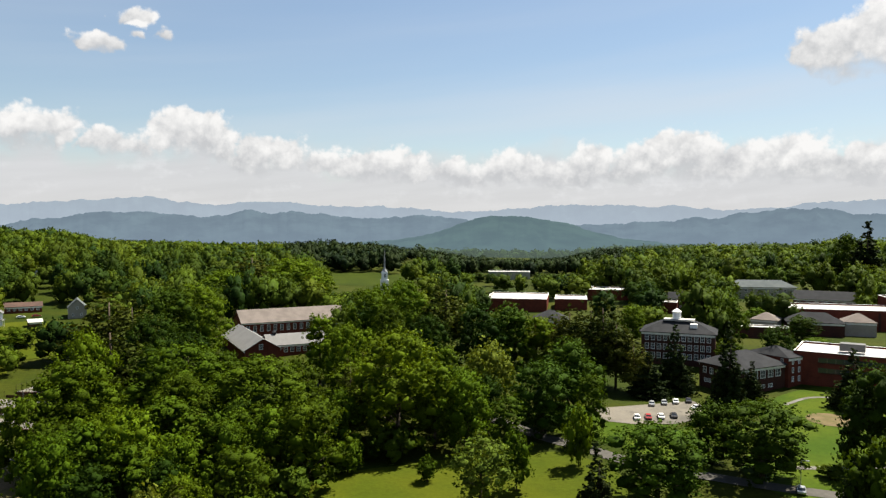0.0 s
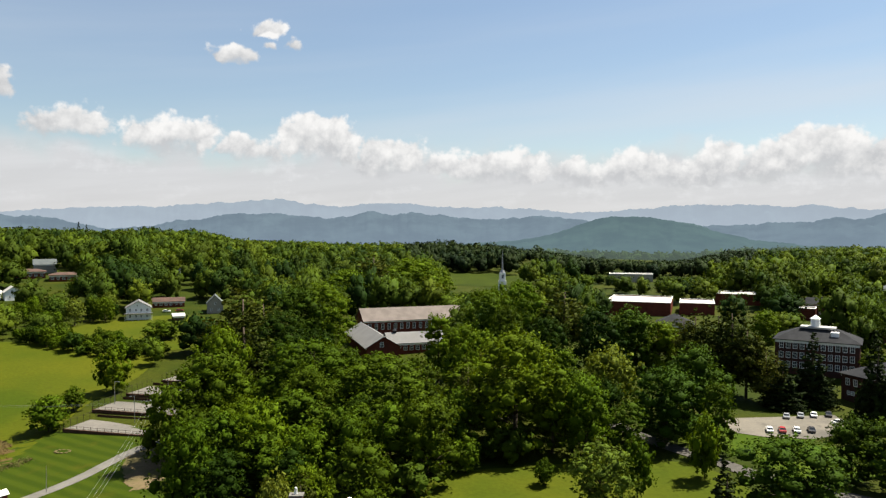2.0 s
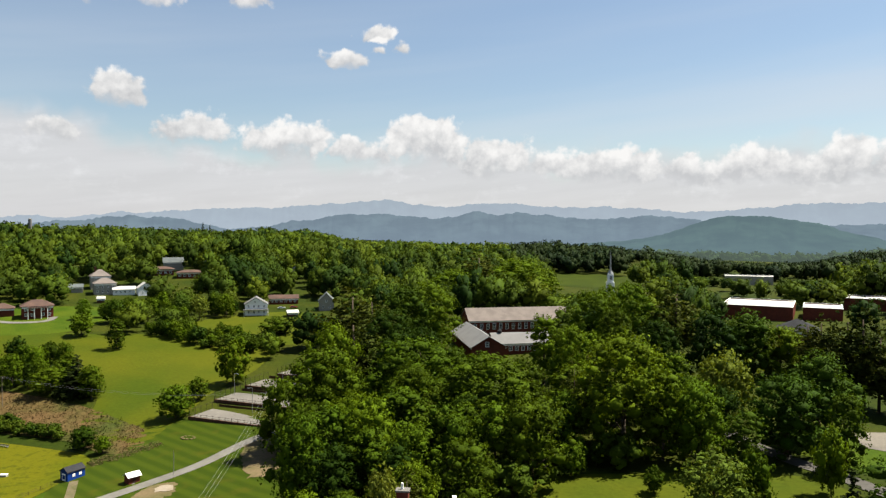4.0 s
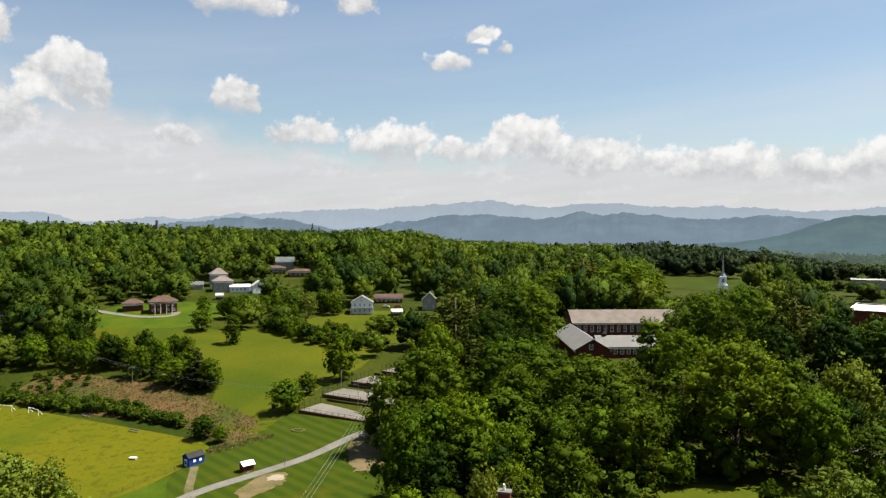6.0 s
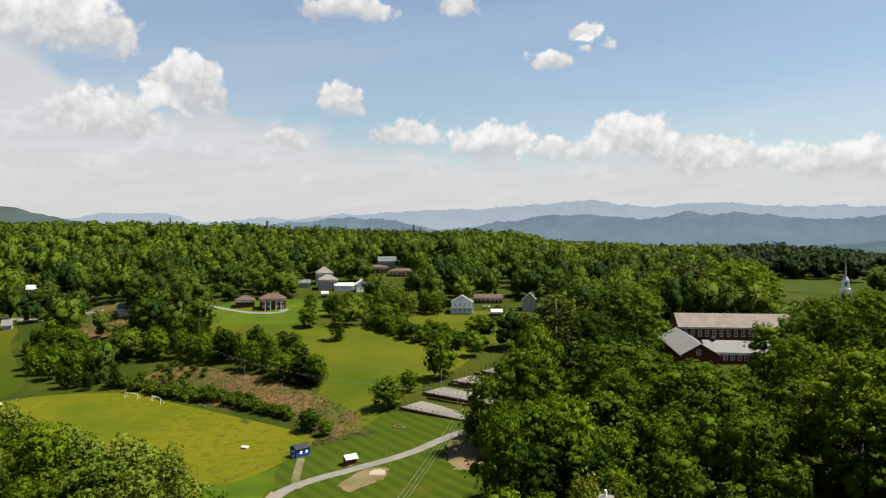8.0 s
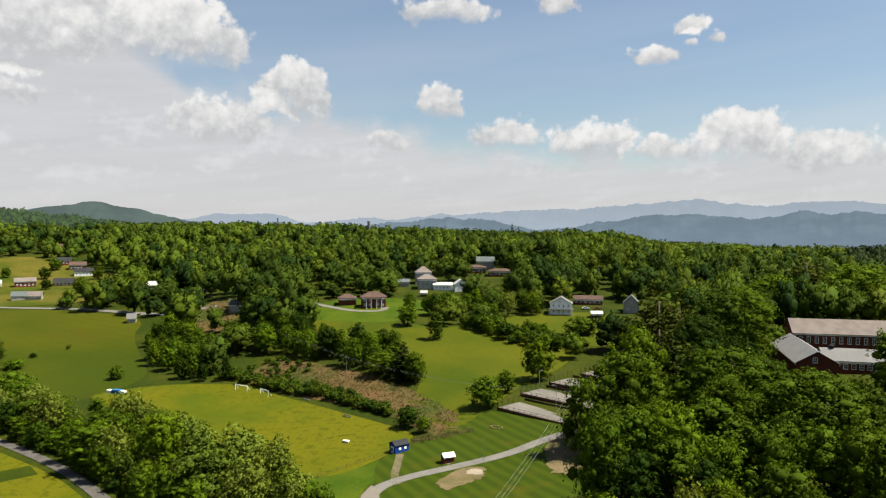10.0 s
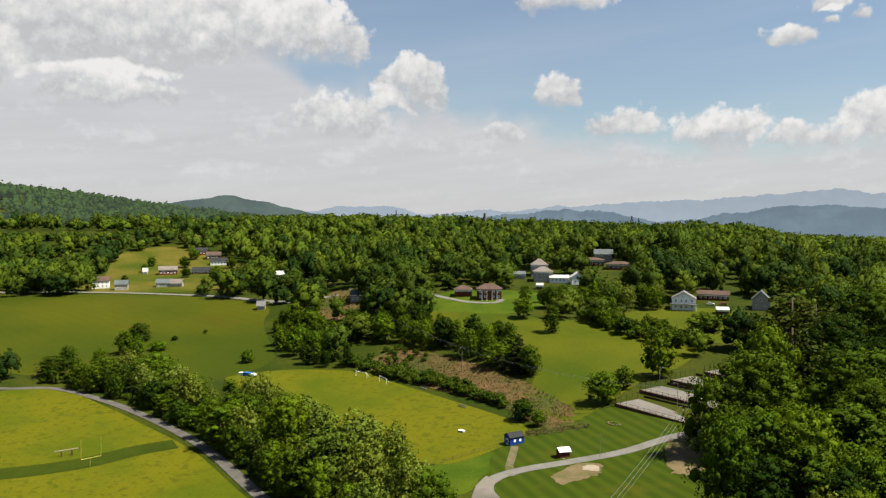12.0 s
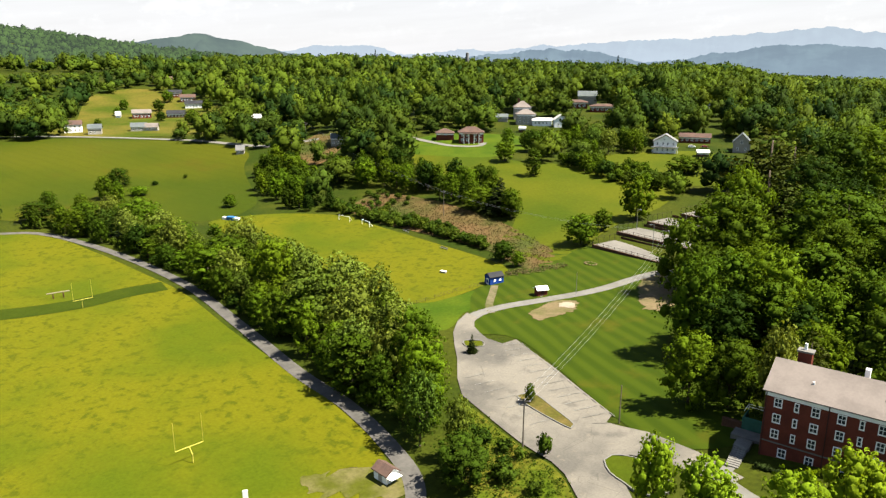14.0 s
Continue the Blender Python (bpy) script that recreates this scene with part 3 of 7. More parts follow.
FRONT_LAWN = [(-45, 140), (-34, 172), (-8, 184), (20, 190), (36, 186), (44, 160), (20, 140), (-20, 134)]
LOT_LAWN = [(36, 230), (46, 232), (70, 205), (90, 210), (88, 196), (64, 176), (44, 196), (24, 216)]

patch("field", FOOTBALL, M["turf"], 0.10, "worn yellow-green football field turf beside the road", "sports field")
patch("field", SOCCER, M["turf"], 0.10, "yellow-green soccer field turf below the brushy bank", "sports field")
patch("field", MEADOW, M["meadow"], 0.12, "wide dark green hay meadow before the hillside houses", "meadow", step=12)
patch("field", PASTURE, M["pasture"], 0.12, "sloping green pasture between hedges and tennis courts", "pasture", step=8)
patch("bank", BANK, M["scrub"], 0.12, "steep bank of brown dead brush above the soccer field", "bank")
patch("lawn", LAWN, M["lawn"], 0.12, "mown lawn with light and dark mower stripes", "lawn", step=5)
patch("field", HOUSES_FIELD, M["dry_pasture"], 0.2, "open grassy hillside round scattered houses", "field", step=16)
patch("lawn", RED_LAWN, M["green_lawn"], 0.16, "green lawn before the red brick house", "lawn", step=10)
patch("lawn", WHITE_LAWN, M["pasture"], 0.16, "green yard below the white house", "lawn", step=10)
patch("field", GAP_FIELD, M["scrub"], 0.16, "strip of rough open ground between hedges", "field", step=10)
patch("field", STEEPLE_FIELD, M["mown_dark"], 0.2, "far green field beyond the white steeple", "field", step=20)
patch("lawn", CAMPUS_GREEN, M["green_lawn"], 0.12, "bright green campus lawn below the brick halls", "lawn")
patch("lawn", FRONT_LAWN, M["pasture"], 0.12, "dry green lawn at the foot of the wood", "lawn")
patch("lawn", [(-159, 149), (-147, 138), (-146.5, 132), (-140, 120), (-150, 112), (-166, 117), (-164, 128), (-160, 140)], M["green_lawn"], 0.08, "green grass between the soccer field and the drive", "lawn", step=4)
patch("lawn", LOT_LAWN, M["green_lawn"], 0.12, "green lawn beside the campus parking lot", "lawn")

ROAD = [(-420, 20), (-363, 37), (-346, 60), (-319, 71.5), (-279, 80), (-232, 84), (-186, 81), (-147, 77.5), (-123, 77), (-102, 73.5), (-89, 69), (-80, 60), (-70, 40), (-64, 10)]
ribbon("road", ROAD, 3.7, M["road"], 0.18, "narrow grey asphalt road along the tree line", "road")
PATH = [(-112, 214), (-125, 197), (-129.5, 173), (-136, 156), (-141, 144), (-142.5, 134), (-140, 127)]
ribbon("path", PATH, 4.2, M["path"], 0.20, "pale concrete drive curving up to the courts", "path")
patch("parking_lot", [(-145.5, 132.5), (-142.3, 126), (-137, 119.8), (-130, 114.2), (-123.4, 109.3), (-115, 102), (-108, 97.3), (-99.7, 95.3), (-93.3, 93.6), (-85, 91.6), (-80, 90.8), (-75.6, 90.2), (-71.2, 88.6), (-64.2, 84), (-58, 76), (-50, 82), (-56, 88), (-61, 92), (-66, 100), (-60, 101.5), (-48, 101), (-47, 104.5), (-57, 107.5), (-67.7, 108.7), (-73.9, 107.6), (-76.6, 107.4), (-77.6, 110.7), (-102.8, 121.2), (-120.8, 127.5), (-121.5, 123.2), (-127, 123), (-131.5, 124.5), (-135.6, 126.4), (-138.5, 129), (-140.2, 132)],
      M["asphalt"], 0.22, "worn pale grey asphalt parking lot with faded stalls", "parking lot", rounded=False, step=4)
patch("grass_strip", [(-106, 95.5), (-99.7, 94.5), (-93, 92.8), (-85, 90.8), (-80, 90), (-75, 89.4), (-70.5, 87.6), (-63, 82.5), (-60, 74), (-70, 72), (-82, 75), (-94, 82)], M["rough_strip"], 0.15, "strip of rough yellow-green grass between road and lot", "grass", rounded=False, step=3)
ribbon("path", [(14, 224), (17, 218), (28.5, 202), (39, 191), (46, 182), (60, 170), (78, 158), (96, 150), (120, 146)], 5.0, M["road"], 0.20, "grey campus drive under the trees", "path")
patch("parking_lot", [(48, 229), (84, 238), (86, 226), (80, 218), (70, 211), (58, 211), (49, 215)], M["asphalt"], 0.22, "pale campus parking lot beside the brick hall", "parking lot", rounded=False)
ribbon("path", [(84, 172), (100, 171), (118, 172), (140, 176)], 2.4, M["path"], 0.2, "concrete walk across the campus lawn", "path")
ribbon("path", [(112, 232), (124, 240), (136, 238), (158, 232)], 1.6, M["path"], 0.2, "thin pale walk across the campus lawn", "path")
patch("soil_patch", [(110, 214), (113, 208), (119, 207), (124, 213), (121, 221), (114, 221)], M["soil"], 0.2, "round bare patch of tan soil in the lawn", "soil")
patch("soil_patch", [(-132, 145), (-133, 156), (-128, 160.5), (-123.5, 153), (-126, 142)], M["soil"], 0.2, "bare tan soil beside the drive", "soil", ragged=1.5)
patch("sand_heap", [(-129.5, 154), (-130, 157.5), (-126.5, 158), (-125, 155)], M["sand"], 0.3, "small heap of pale sand on the bare soil", "sand", ragged=1.0)
patch("soil_patch", [(-125, 190), (-119, 197), (-112, 188), (-104, 172), (-108, 166), (-118, 177)], M["soil"], 0.2, "bare tan soil at the edge of the wood", "soil", ragged=2.5)
patch("soil_patch", [(-105, 55), (-103, 60), (-101, 66), (-98, 70), (-92, 69), (-88, 66), (-95, 58), (-99, 55)], M["worn"], 0.16, "worn sandy turf round the small shed", "soil", ragged=2.5)
ribbon("path", [(-158, 156), (-152, 149), (-146, 142), (-140, 137)], 2.4, M["track"], 0.2, "short dirt track from the field to the drive", "path")
# long green strip across the football field
ribbon("field_strip", [(-239, 78), (-240, 66), (-238, 51), (-240, 37), (-243, 28), (-252, 0), (-262, -25)], 10.5, M["mown_dark"], 0.16, "strip of longer darker grass across the football field", "grass strip")
ribbon("road", [(-640, 60), (-600, 80), (-578, 112), (-545, 150), (-500, 190), (-470, 206), (-440, 222), (-425, 250)], 5.0, M["path"], 0.3, "pale country road at the far edge of the meadow", "road")
ribbon("path", [(-380, 285), (-350, 285), (-330, 287), (-318, 296), (-322, 306)], 4.0, M["path"], 0.3, "pale driveway before the red brick house", "path")

# ---------- far mountains: layered ridges behind everything ----------
def ridge(name, profile, distance, depth, rough, mat, label):
    """A range of mountains with folds, its crest at the given heights (bearing, degrees above the eye)."""
    pb, ph = np.array([p[0] for p in profile]), np.array([p[1] for p in profile])
    b = np.arange(pb[0], pb[-1] + 0.01, 0.14)
    crest = np.interp(b, pb, ph)
    k = np.ones(5) / 5
    crest = np.convolve(np.pad(crest, 2, "edge"), k, "valid")
    rows = 14
    verts = np.zeros((len(b), rows + 1, 3))
    for i, bb in enumerate(b):
        wob = rough * (noise.fractal(Vector((bb * 0.55, distance * 0.01, 3.0)), 0.9, 2.0, 5) + 0.4 * noise.noise(Vector((bb * 4.1, 1.0, distance))))
        top = EYE + distance * math.tan(radians(crest[i] + wob))
        for j in range(rows + 1):
            s = j / rows
            fold = noise.fractal(Vector((bb * 0.7, s * 1.4, distance * 0.02)), 0.7, 2.0, 5)
            d = distance - depth * (1 - s) + fold * 0.25 * depth * s * (1 - s) * 3
            z = -30 + (top + 30) * (s ** 0.8) + (fold * 0.30 * (top + 30) * (1 - s) * s * 3)
            verts[i, j] = (*polar(bb, d), z if j < rows else top)
    n, m = verts.shape[:2]
    ia, ir = np.meshgrid(np.arange(n - 1), np.arange(m - 1), indexing="ij")
    q = np.stack([ia * m + ir, (ia + 1) * m + ir, (ia + 1) * m + ir + 1, ia * m + ir + 1], -1).reshape(-1, 4)
    ob = new(name, quad_mesh(name, verts.reshape(-1, 3), q[:, ::-1], mat))
    ob.data.shade_smooth()
    return tagged(ob, label, "mountains", kind="structure")


FAR_RANGE = [
    (-45, 1.9), (-38, 2.3), (-31.8, 2.1), (-29.5, 2.03), (-27.0, 2.19), (-25.2, 1.68), (-21.8, 1.54), (-17.4, 1.83), (-11.9, 2.03), (-6.6, 1.77), (-0.7, 1.4), (3.8, 1.84), (10, 1.88),
    (13.3, 2.28), (16.1, 1.81), (19.7, 2.0), (22.8, 2.42), (26.0, 2.12), (29.8, 1.88), (34.9, 1.55), (39.6, 1.3), (42.2, 1.25), (45.3, 0.75), (47.5, 1.02), (50.2, 0.65), (52.9, 0.6),
    (55.7, 1.16), (59.2, 1.19), (62.8, 0.67), (70, 0.9), (80, 1.1), (100, 1.0),
]
MID_RANGE = [
    (-45, 1.4), (-38, 1.5), (-31.8, 1.07), (-28.8, 1.48), (-25.9, 1.7), (-23.3, 1.28), (-18.2, 0.79), (-14.9, 0.58), (-9.7, 0.35), (-3.9, 0.55), (1.5, 1.22), (6.1, 0.83), (10, 1.26), (15.2, 1.39),
    (18.5, 0.88), (20.9, 1.15), (25.2, 1.3), (28.4, 0.8), (31.0, 0.4), (34.5, -0.05), (38.3, 0.81), (42.2, 1.0), (45.3, 0.6), (50, 0.2), (60, 0.2),
]
NEAR_RANGE = [(-24, -1.3), (-18.2, -1.01), (-14.0, -0.61), (-11.9, -0.09), (-9.7, 0.57), (-6.6, 1.06), (-4.1, 1.19), (-2.5, 0.87), (-0.7, 0.23), (1.1, -0.37), (3.8, -0.83), (8.3, -1.1)]
LEFT_HILL = [(56, -0.2), (59, 0.3), (61.9, 0.63), (65.4, 1.49), (67.5, 1.9), (70.0, 1.69), (72.8, 1.15), (78, 0.8), (90, 0.8)]
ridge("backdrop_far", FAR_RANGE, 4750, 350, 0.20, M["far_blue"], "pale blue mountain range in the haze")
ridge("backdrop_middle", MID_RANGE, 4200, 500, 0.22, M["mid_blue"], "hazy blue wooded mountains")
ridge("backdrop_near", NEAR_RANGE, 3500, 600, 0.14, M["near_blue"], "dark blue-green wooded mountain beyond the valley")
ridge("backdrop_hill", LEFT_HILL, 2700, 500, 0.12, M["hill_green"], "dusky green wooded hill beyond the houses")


# ---------- trees ----------
ICO = bmesh.new()
bmesh.ops.create_icosphere(ICO, subdivisions=1, radius=1.0)
ICO_V = np.array([v.co[:] for v in ICO.verts])
ICO_F = np.array([[v.index for v in f.verts] for f in ICO.faces])
ICO.free()


def foliage(rng, lumps, per, leaf, core=0.74, droop=0.0, loose=0.6, tuft=0.42, each=5):
    """Corners, quads, triangles and soft normals of leafy tufts on lumps given as (centre, radius, flatness)."""
    V, Q, T, N, n = [], [], [], [], 0
    for c, r, flat in lumps:
        c = np.array(c)
        squash = np.array([1, 1, flat])
        if core > 0:
            v = ICO_V * (core * r * rng.uniform(0.7, 1.2, (len(ICO_V), 1))) * squash + c
            V.append(v)
            N.append(ICO_V)
            T.append(ICO_F + n)
            n += len(v)
        m = max(2, int(per * r * r / each))
        d = rng.normal(size=(m, 3))
        d[:, 2] += 0.35
        d /= np.linalg.norm(d, axis=1)[:, None]
        hub = np.repeat(c + d * (r * rng.uniform(0.58, 1.12, (m, 1))) * squash, each, 0)
        d = np.repeat(d, each, 0)
        k = m * each
        e = rng.normal(size=(k, 3)) + 0.9 * d
        e[:, 2] += 0.5 - droop
        e /= np.linalg.norm(e, axis=1)[:, None]
        at = hub + e * (tuft * r * rng.uniform(0.5, 1.1, (k, 1)))
        facing = e + rng.normal(size=(k, 3)) * loose
        facing /= np.linalg.norm(facing, axis=1)[:, None]
        side = np.cross(facing, rng.normal(size=(k, 3)))
        side /= np.linalg.norm(side, axis=1)[:, None] + 1e-9
        up = np.cross(facing, side)
        s = leaf * rng.uniform(0.6, 1.25, (k, 1))
        ell = rng.uniform(0.6, 1.0, (k, 1))
        bend = facing * s * 0.35
        v = np.stack([at - side * s * 0.9 - bend, at - up * s * ell, at + side * s - bend, at + up * s * ell], 1).reshape(-1, 3)
        V.append(v)
        soft = 0.55 * d + 0.45 * e + 0.25 * facing
        N.append(np.repeat(soft / np.linalg.norm(soft, axis=1)[:, None], 4, 0))
        Q.append(np.arange(4 * k).reshape(-1, 4) + n)
        n += 4 * k
    return np.concatenate(V), np.concatenate(Q), (np.concatenate(T) if T else np.zeros((0, 3), int)), np.concatenate(N)


def rounded(V, N, low, high, share):
    """Normals turned partly away from the middle of the crown."""
    out = (V - np.array([0, 0, 0.35 * low + 0.4 * high])) / np.array([1, 1, 1.1])
    out = share * out / (np.linalg.norm(out, axis=1)[:, None] + 1e-9) + (1 - share) * N
    return out / (np.linalg.norm(out, axis=1)[:, None] + 1e-9)


def broad_lumps(rng, width, height, foot, count, size):
    """Lumps of a broad crown from height foot up."""
    out, mid, half = [], (foot + height) / 2, (height - foot) / 2
    for k in range(count):
        g = k + 0.5
        z = 1 - 1.88 * g / count
        a = 2.39996 * g + rng.uniform(-0.35, 0.35)
        q = math.sqrt(max(0.0, 1 - (z if z > 0 else 0.78 * z) ** 2)) * rng.uniform(0.55, 1.12)
        r = size * rng.uniform(0.66, 1.4)
        out.append(((math.cos(a) * q * (width / 2 - 0.72 * r), math.sin(a) * q * (width / 2 - 0.72 * r), mid + z * (half - 0.7 * r) + rng.uniform(-0.4, 0.4) * size), r, rng.uniform(0.78, 1.08)))
    out.append(((0, 0, mid), min(width * 0.27, half * 0.7), 1.0))
    return out


def conifer_lumps(rng, width, height, foot, tiers, wispy=False):
    out = []
    for k in range(tiers):
        s = k / (tiers - 1)
        z = foot + (height - foot) * s
        if wispy:
            reach = width / 2 * (0.55 + 0.6 * math.sin(math.pi * min(1, 0.15 + s * 0.9))) * (1.02 - s * 0.5)
        else:
            reach = width / 2 * (1.0 - s) ** 0.85
        arms = max(1, int(round((5 if wispy else 7) * (1.05 - 0.75 * s))))
        for j in range(arms):
            a = 2 * math.pi * (j + rng.uniform(-0.25, 0.25)) / arms + k * 1.1
            q = reach * rng.uniform(0.5, 0.85) if arms > 1 else 0
            r = max(0.55, (reach * 0.50 if not wispy else reach * 0.40) * rng.uniform(0.8, 1.2))
            out.append(((q * math.cos(a), q * math.sin(a), z - 0.12 * q + rng.uniform(-0.4, 0.4)), r, 0.5 if wispy else 0.65))
    return out


def trunk_mesh(name, rng, height, girth, limbs, spread, foot):
    bm = bmesh.new()
    lean = rng.uniform(-0.03, 0.03, 2)
    zs = [-0.6, 0.3, height * 0.35, height * 0.72]
    rs = [girth * 1.35, girth, girth * 0.75, girth * 0.3]
    for k in range(3):
        tube(bm, (lean[0] * zs[k], lean[1] * zs[k], zs[k]), (lean[0] * zs[k + 1], lean[1] * zs[k + 1], zs[k + 1]), rs[k], rs[k + 1], 7)
    for k in range(limbs):
        a = 2 * math.pi * k / limbs + rng.uniform(-0.4, 0.4)
        z = foot + (height - foot) * rng.uniform(0.02, 0.4)
        q = spread * rng.uniform(0.45, 0.7)
        tube(bm, (0, 0, z), (q * math.cos(a), q * math.sin(a), z + q * rng.uniform(0.45, 0.8)), girth * 0.35, girth * 0.1, 5)
    me = bpy.data.meshes.new(name)
    bm.to_mesh(me)
    bm.free()
    me.materials.append(M["bark"])
    me.shade_smooth()
    return me


def make_kind(seed, kind):
    """Trunk and crown meshes of one tree about its foot."""
    rng = np.random.default_rng(seed)
    if kind == "giant":
        w, h, foot = rng.uniform(21, 24), rng.uniform(28, 31), -0.5
        lumps, per, leaf, mat = broad_lumps(rng, w, h, foot, 64, 2.45), 14.5, 0.34, "leaf"
        wood = trunk_mesh("trunk", rng, h * 0.8, 0.6, 8, w / 2, foot + 2)
    elif kind == "maple":
        w, h, foot = rng.uniform(9.5, 10.5), rng.uniform(10, 11.5), 1.0
        lumps, per, leaf, mat = broad_lumps(rng, w, h, foot, 40, 1.35), 20, 0.30, "leaf_bright"
        wood = trunk_mesh("trunk", rng, h * 0.8, 0.22, 6, w / 2, foot + 0.6)
    elif kind in ("broad", "oak"):
        w, h, foot = rng.uniform(14, 17), rng.uniform(18, 21), -0.6
        lumps, per, leaf, mat = broad_lumps(rng, w, h, foot, 42, 2.05), 18, 0.31, "leaf" if kind == "broad" else "leaf_dark"
        wood = trunk_mesh("trunk", rng, h * 0.8, 0.45, 7, w / 2, foot + 1)
    elif kind == "tall":
        w, h, foot = rng.uniform(9.5, 11.5), rng.uniform(20, 23), -0.4
        lumps, per, leaf, mat = broad_lumps(rng, w, h, foot, 32, 1.85), 19, 0.31, "leaf"
        wood = trunk_mesh("trunk", rng, h * 0.8, 0.36, 6, w / 2, foot + 1)
    elif kind == "round":
        w, h, foot = rng.uniform(7.5, 9), rng.uniform(8.5, 10), 0.4
        lumps, per, leaf, mat = broad_lumps(rng, w, h, foot, 26, 1.4), 24, 0.30, "leaf"
        wood = trunk_mesh("trunk", rng, h * 0.8, 0.2, 6, w / 2, foot + 0.4)
    elif kind == "pale":
        w, h, foot = rng.uniform(10, 12.5), rng.uniform(12, 14.5), 1.2
        lumps, per, leaf, mat = broad_lumps(rng, w, h, foot, 32, 1.7), 18, 0.31, "leaf_light"
        lumps = [(c, r, 1.05) for c, r, f in lumps]
        wood = trunk_mesh("trunk", rng, h * 0.85, 0.3, 9, w / 2, foot + 0.6)
    elif kind == "pine":
        w, h, foot = rng.uniform(9, 11), rng.uniform(22, 26), 6.0
        lumps, per, leaf, mat = conifer_lumps(rng, w, h, foot, 16, True), 26, 0.36, "needle"
        wood = trunk_mesh("trunk", rng, h * 1.25, 0.34, 9, w / 2, foot - 2)
    elif kind == "spruce":
        w, h, foot = rng.uniform(7.5, 8.5), rng.uniform(17, 20), 0.8
        lumps, per, leaf, mat = conifer_lumps(rng, w, h, foot, 19), 20, 0.34, "needle_dark"
        wood = trunk_mesh("trunk", rng, h * 1.2, 0.28, 4, w / 3, foot + 1)
    else:
        w, h, foot = rng.uniform(4.5, 5.5), rng.uniform(3.4, 4.2), 0.1
        lumps, per, leaf, mat = broad_lumps(rng, w, h, foot, 14, 1.0), 24, 0.30, "leaf_shrub"
        lumps = [((c[0], c[1], max(c[2], 0.5)), r, f) for c, r, f in lumps]
        wood = trunk_mesh("stem", rng, h * 0.8, 0.1, 6, w / 2, 0.3)
    core = 0.4 if kind in ("pine", "pale") else 0.62
    V, Q, T, N = foliage(rng, lumps, per, leaf, core, 0.35 if kind == "pale" else 0.0)
    crown = quad_mesh("crown", V, Q, M[mat], T, normals=rounded(V, N, foot, h, 0.22))
    return wood, crown, w, h


LABELS = {
    "giant": ("tree", "very large old leafy green tree with a billowing crown", "tree"),
    "maple": ("maple_tree", "bright yellow-green maple beside the brick residence hall", "tree"),
    "oak": ("oak_tree", "broad dark green tree with a dense shaded crown", "tree"),
    "broad": ("tree", "broad leafy green tree with a full rounded crown", "tree"),
    "tall": ("tree", "tall green leafy tree standing among others", "tree"),
    "round": ("small_tree", "small round-crowned green leafy tree", "tree"),
    "pale": ("pale_tree", "pale yellow-green tree with loose hanging foliage", "tree"),
    "pine": ("pine_tree", "tall wispy dull-green pine with bare lower trunk", "pine tree"),
    "spruce": ("conifer", "dark green cone-shaped conifer", "conifer"),
    "shrub": ("shrub", "low rounded green shrub", "shrub"),
}
STOCK = {}
for kind, count in (("giant", 3), ("maple", 2), ("broad", 4), ("oak", 3), ("tall", 4), ("round", 3), ("pale", 3), ("pine", 3), ("spruce", 2), ("shrub", 3)):
    STOCK[kind] = [make_kind(100 * len(STOCK) + k, kind) for k in range(count)]
dice = random.Random(7)
TAKEN = []
PLANTED = [0]


def plant(kind, x, y, high=None, wide=None, sink=0.0, tone=None):
    """One tree at a place, with its height and its crown's width in metres."""
    if kind in ("broad", "tall") and high and high > 24 and (wide or 0) > 15:
        kind = "giant"
    wood, crown, w, h = STOCK[kind][PLANTED[0] % len(STOCK[kind])]
    PLANTED[0] += 1
    sz = high / h if high else dice.uniform(0.85, 1.15)
    sx = wide / w if wide else sz
    name, label, category = LABELS[kind]
    ob = new(name)
    ob.empty_display_size = 0.5
    ob.matrix_basis = Matrix.Translation(on(x, y, -sink)) @ Matrix.Rotation(dice.uniform(0, 6.28), 4, "Z") @ Matrix.Diagonal((sx, sx, sz, 1))
    tagged(ob, label, category, "trees of the wood and lawns" if kind != "shrub" else "shrubs")
    child("trunk" if kind != "shrub" else "stem", wood, ob)
    tone = min(1.0, max(0.0, dice.gauss(0.46, 0.32))) if tone is None else tone
    child("crown", crown, ob).color = (tone, tone, tone, 1.0)
    TAKEN.append((x, y, 0.36 * w * sx))
    return ob


def inside(x, y, outline):
    hit, n = False, len(outline)
    for k in range(n):
        (ax, ay), (bx, by) = outline[k], outline[k - 1]
        if (ay > y) != (by > y) and x < (bx - ax) * (y - ay) / (by - ay) + ax:
            hit = not hit
    return hit


def free(x, y, room):
    return all((x - a) ** 2 + (y - b) ** 2 > (room + r) ** 2 for a, b, r in TAKEN)


def up_to(b, d, top):
    """The height that brings a tree at bearing b and distance d up to the angle top."""
    x, y = polar(b, d)
    return EYE + d * math.tan(radians(top)) - float(ground(x, y))



# ---------- buildings ----------
FOOT, SIGHT = [], []
WINDOW_STOCK = {}


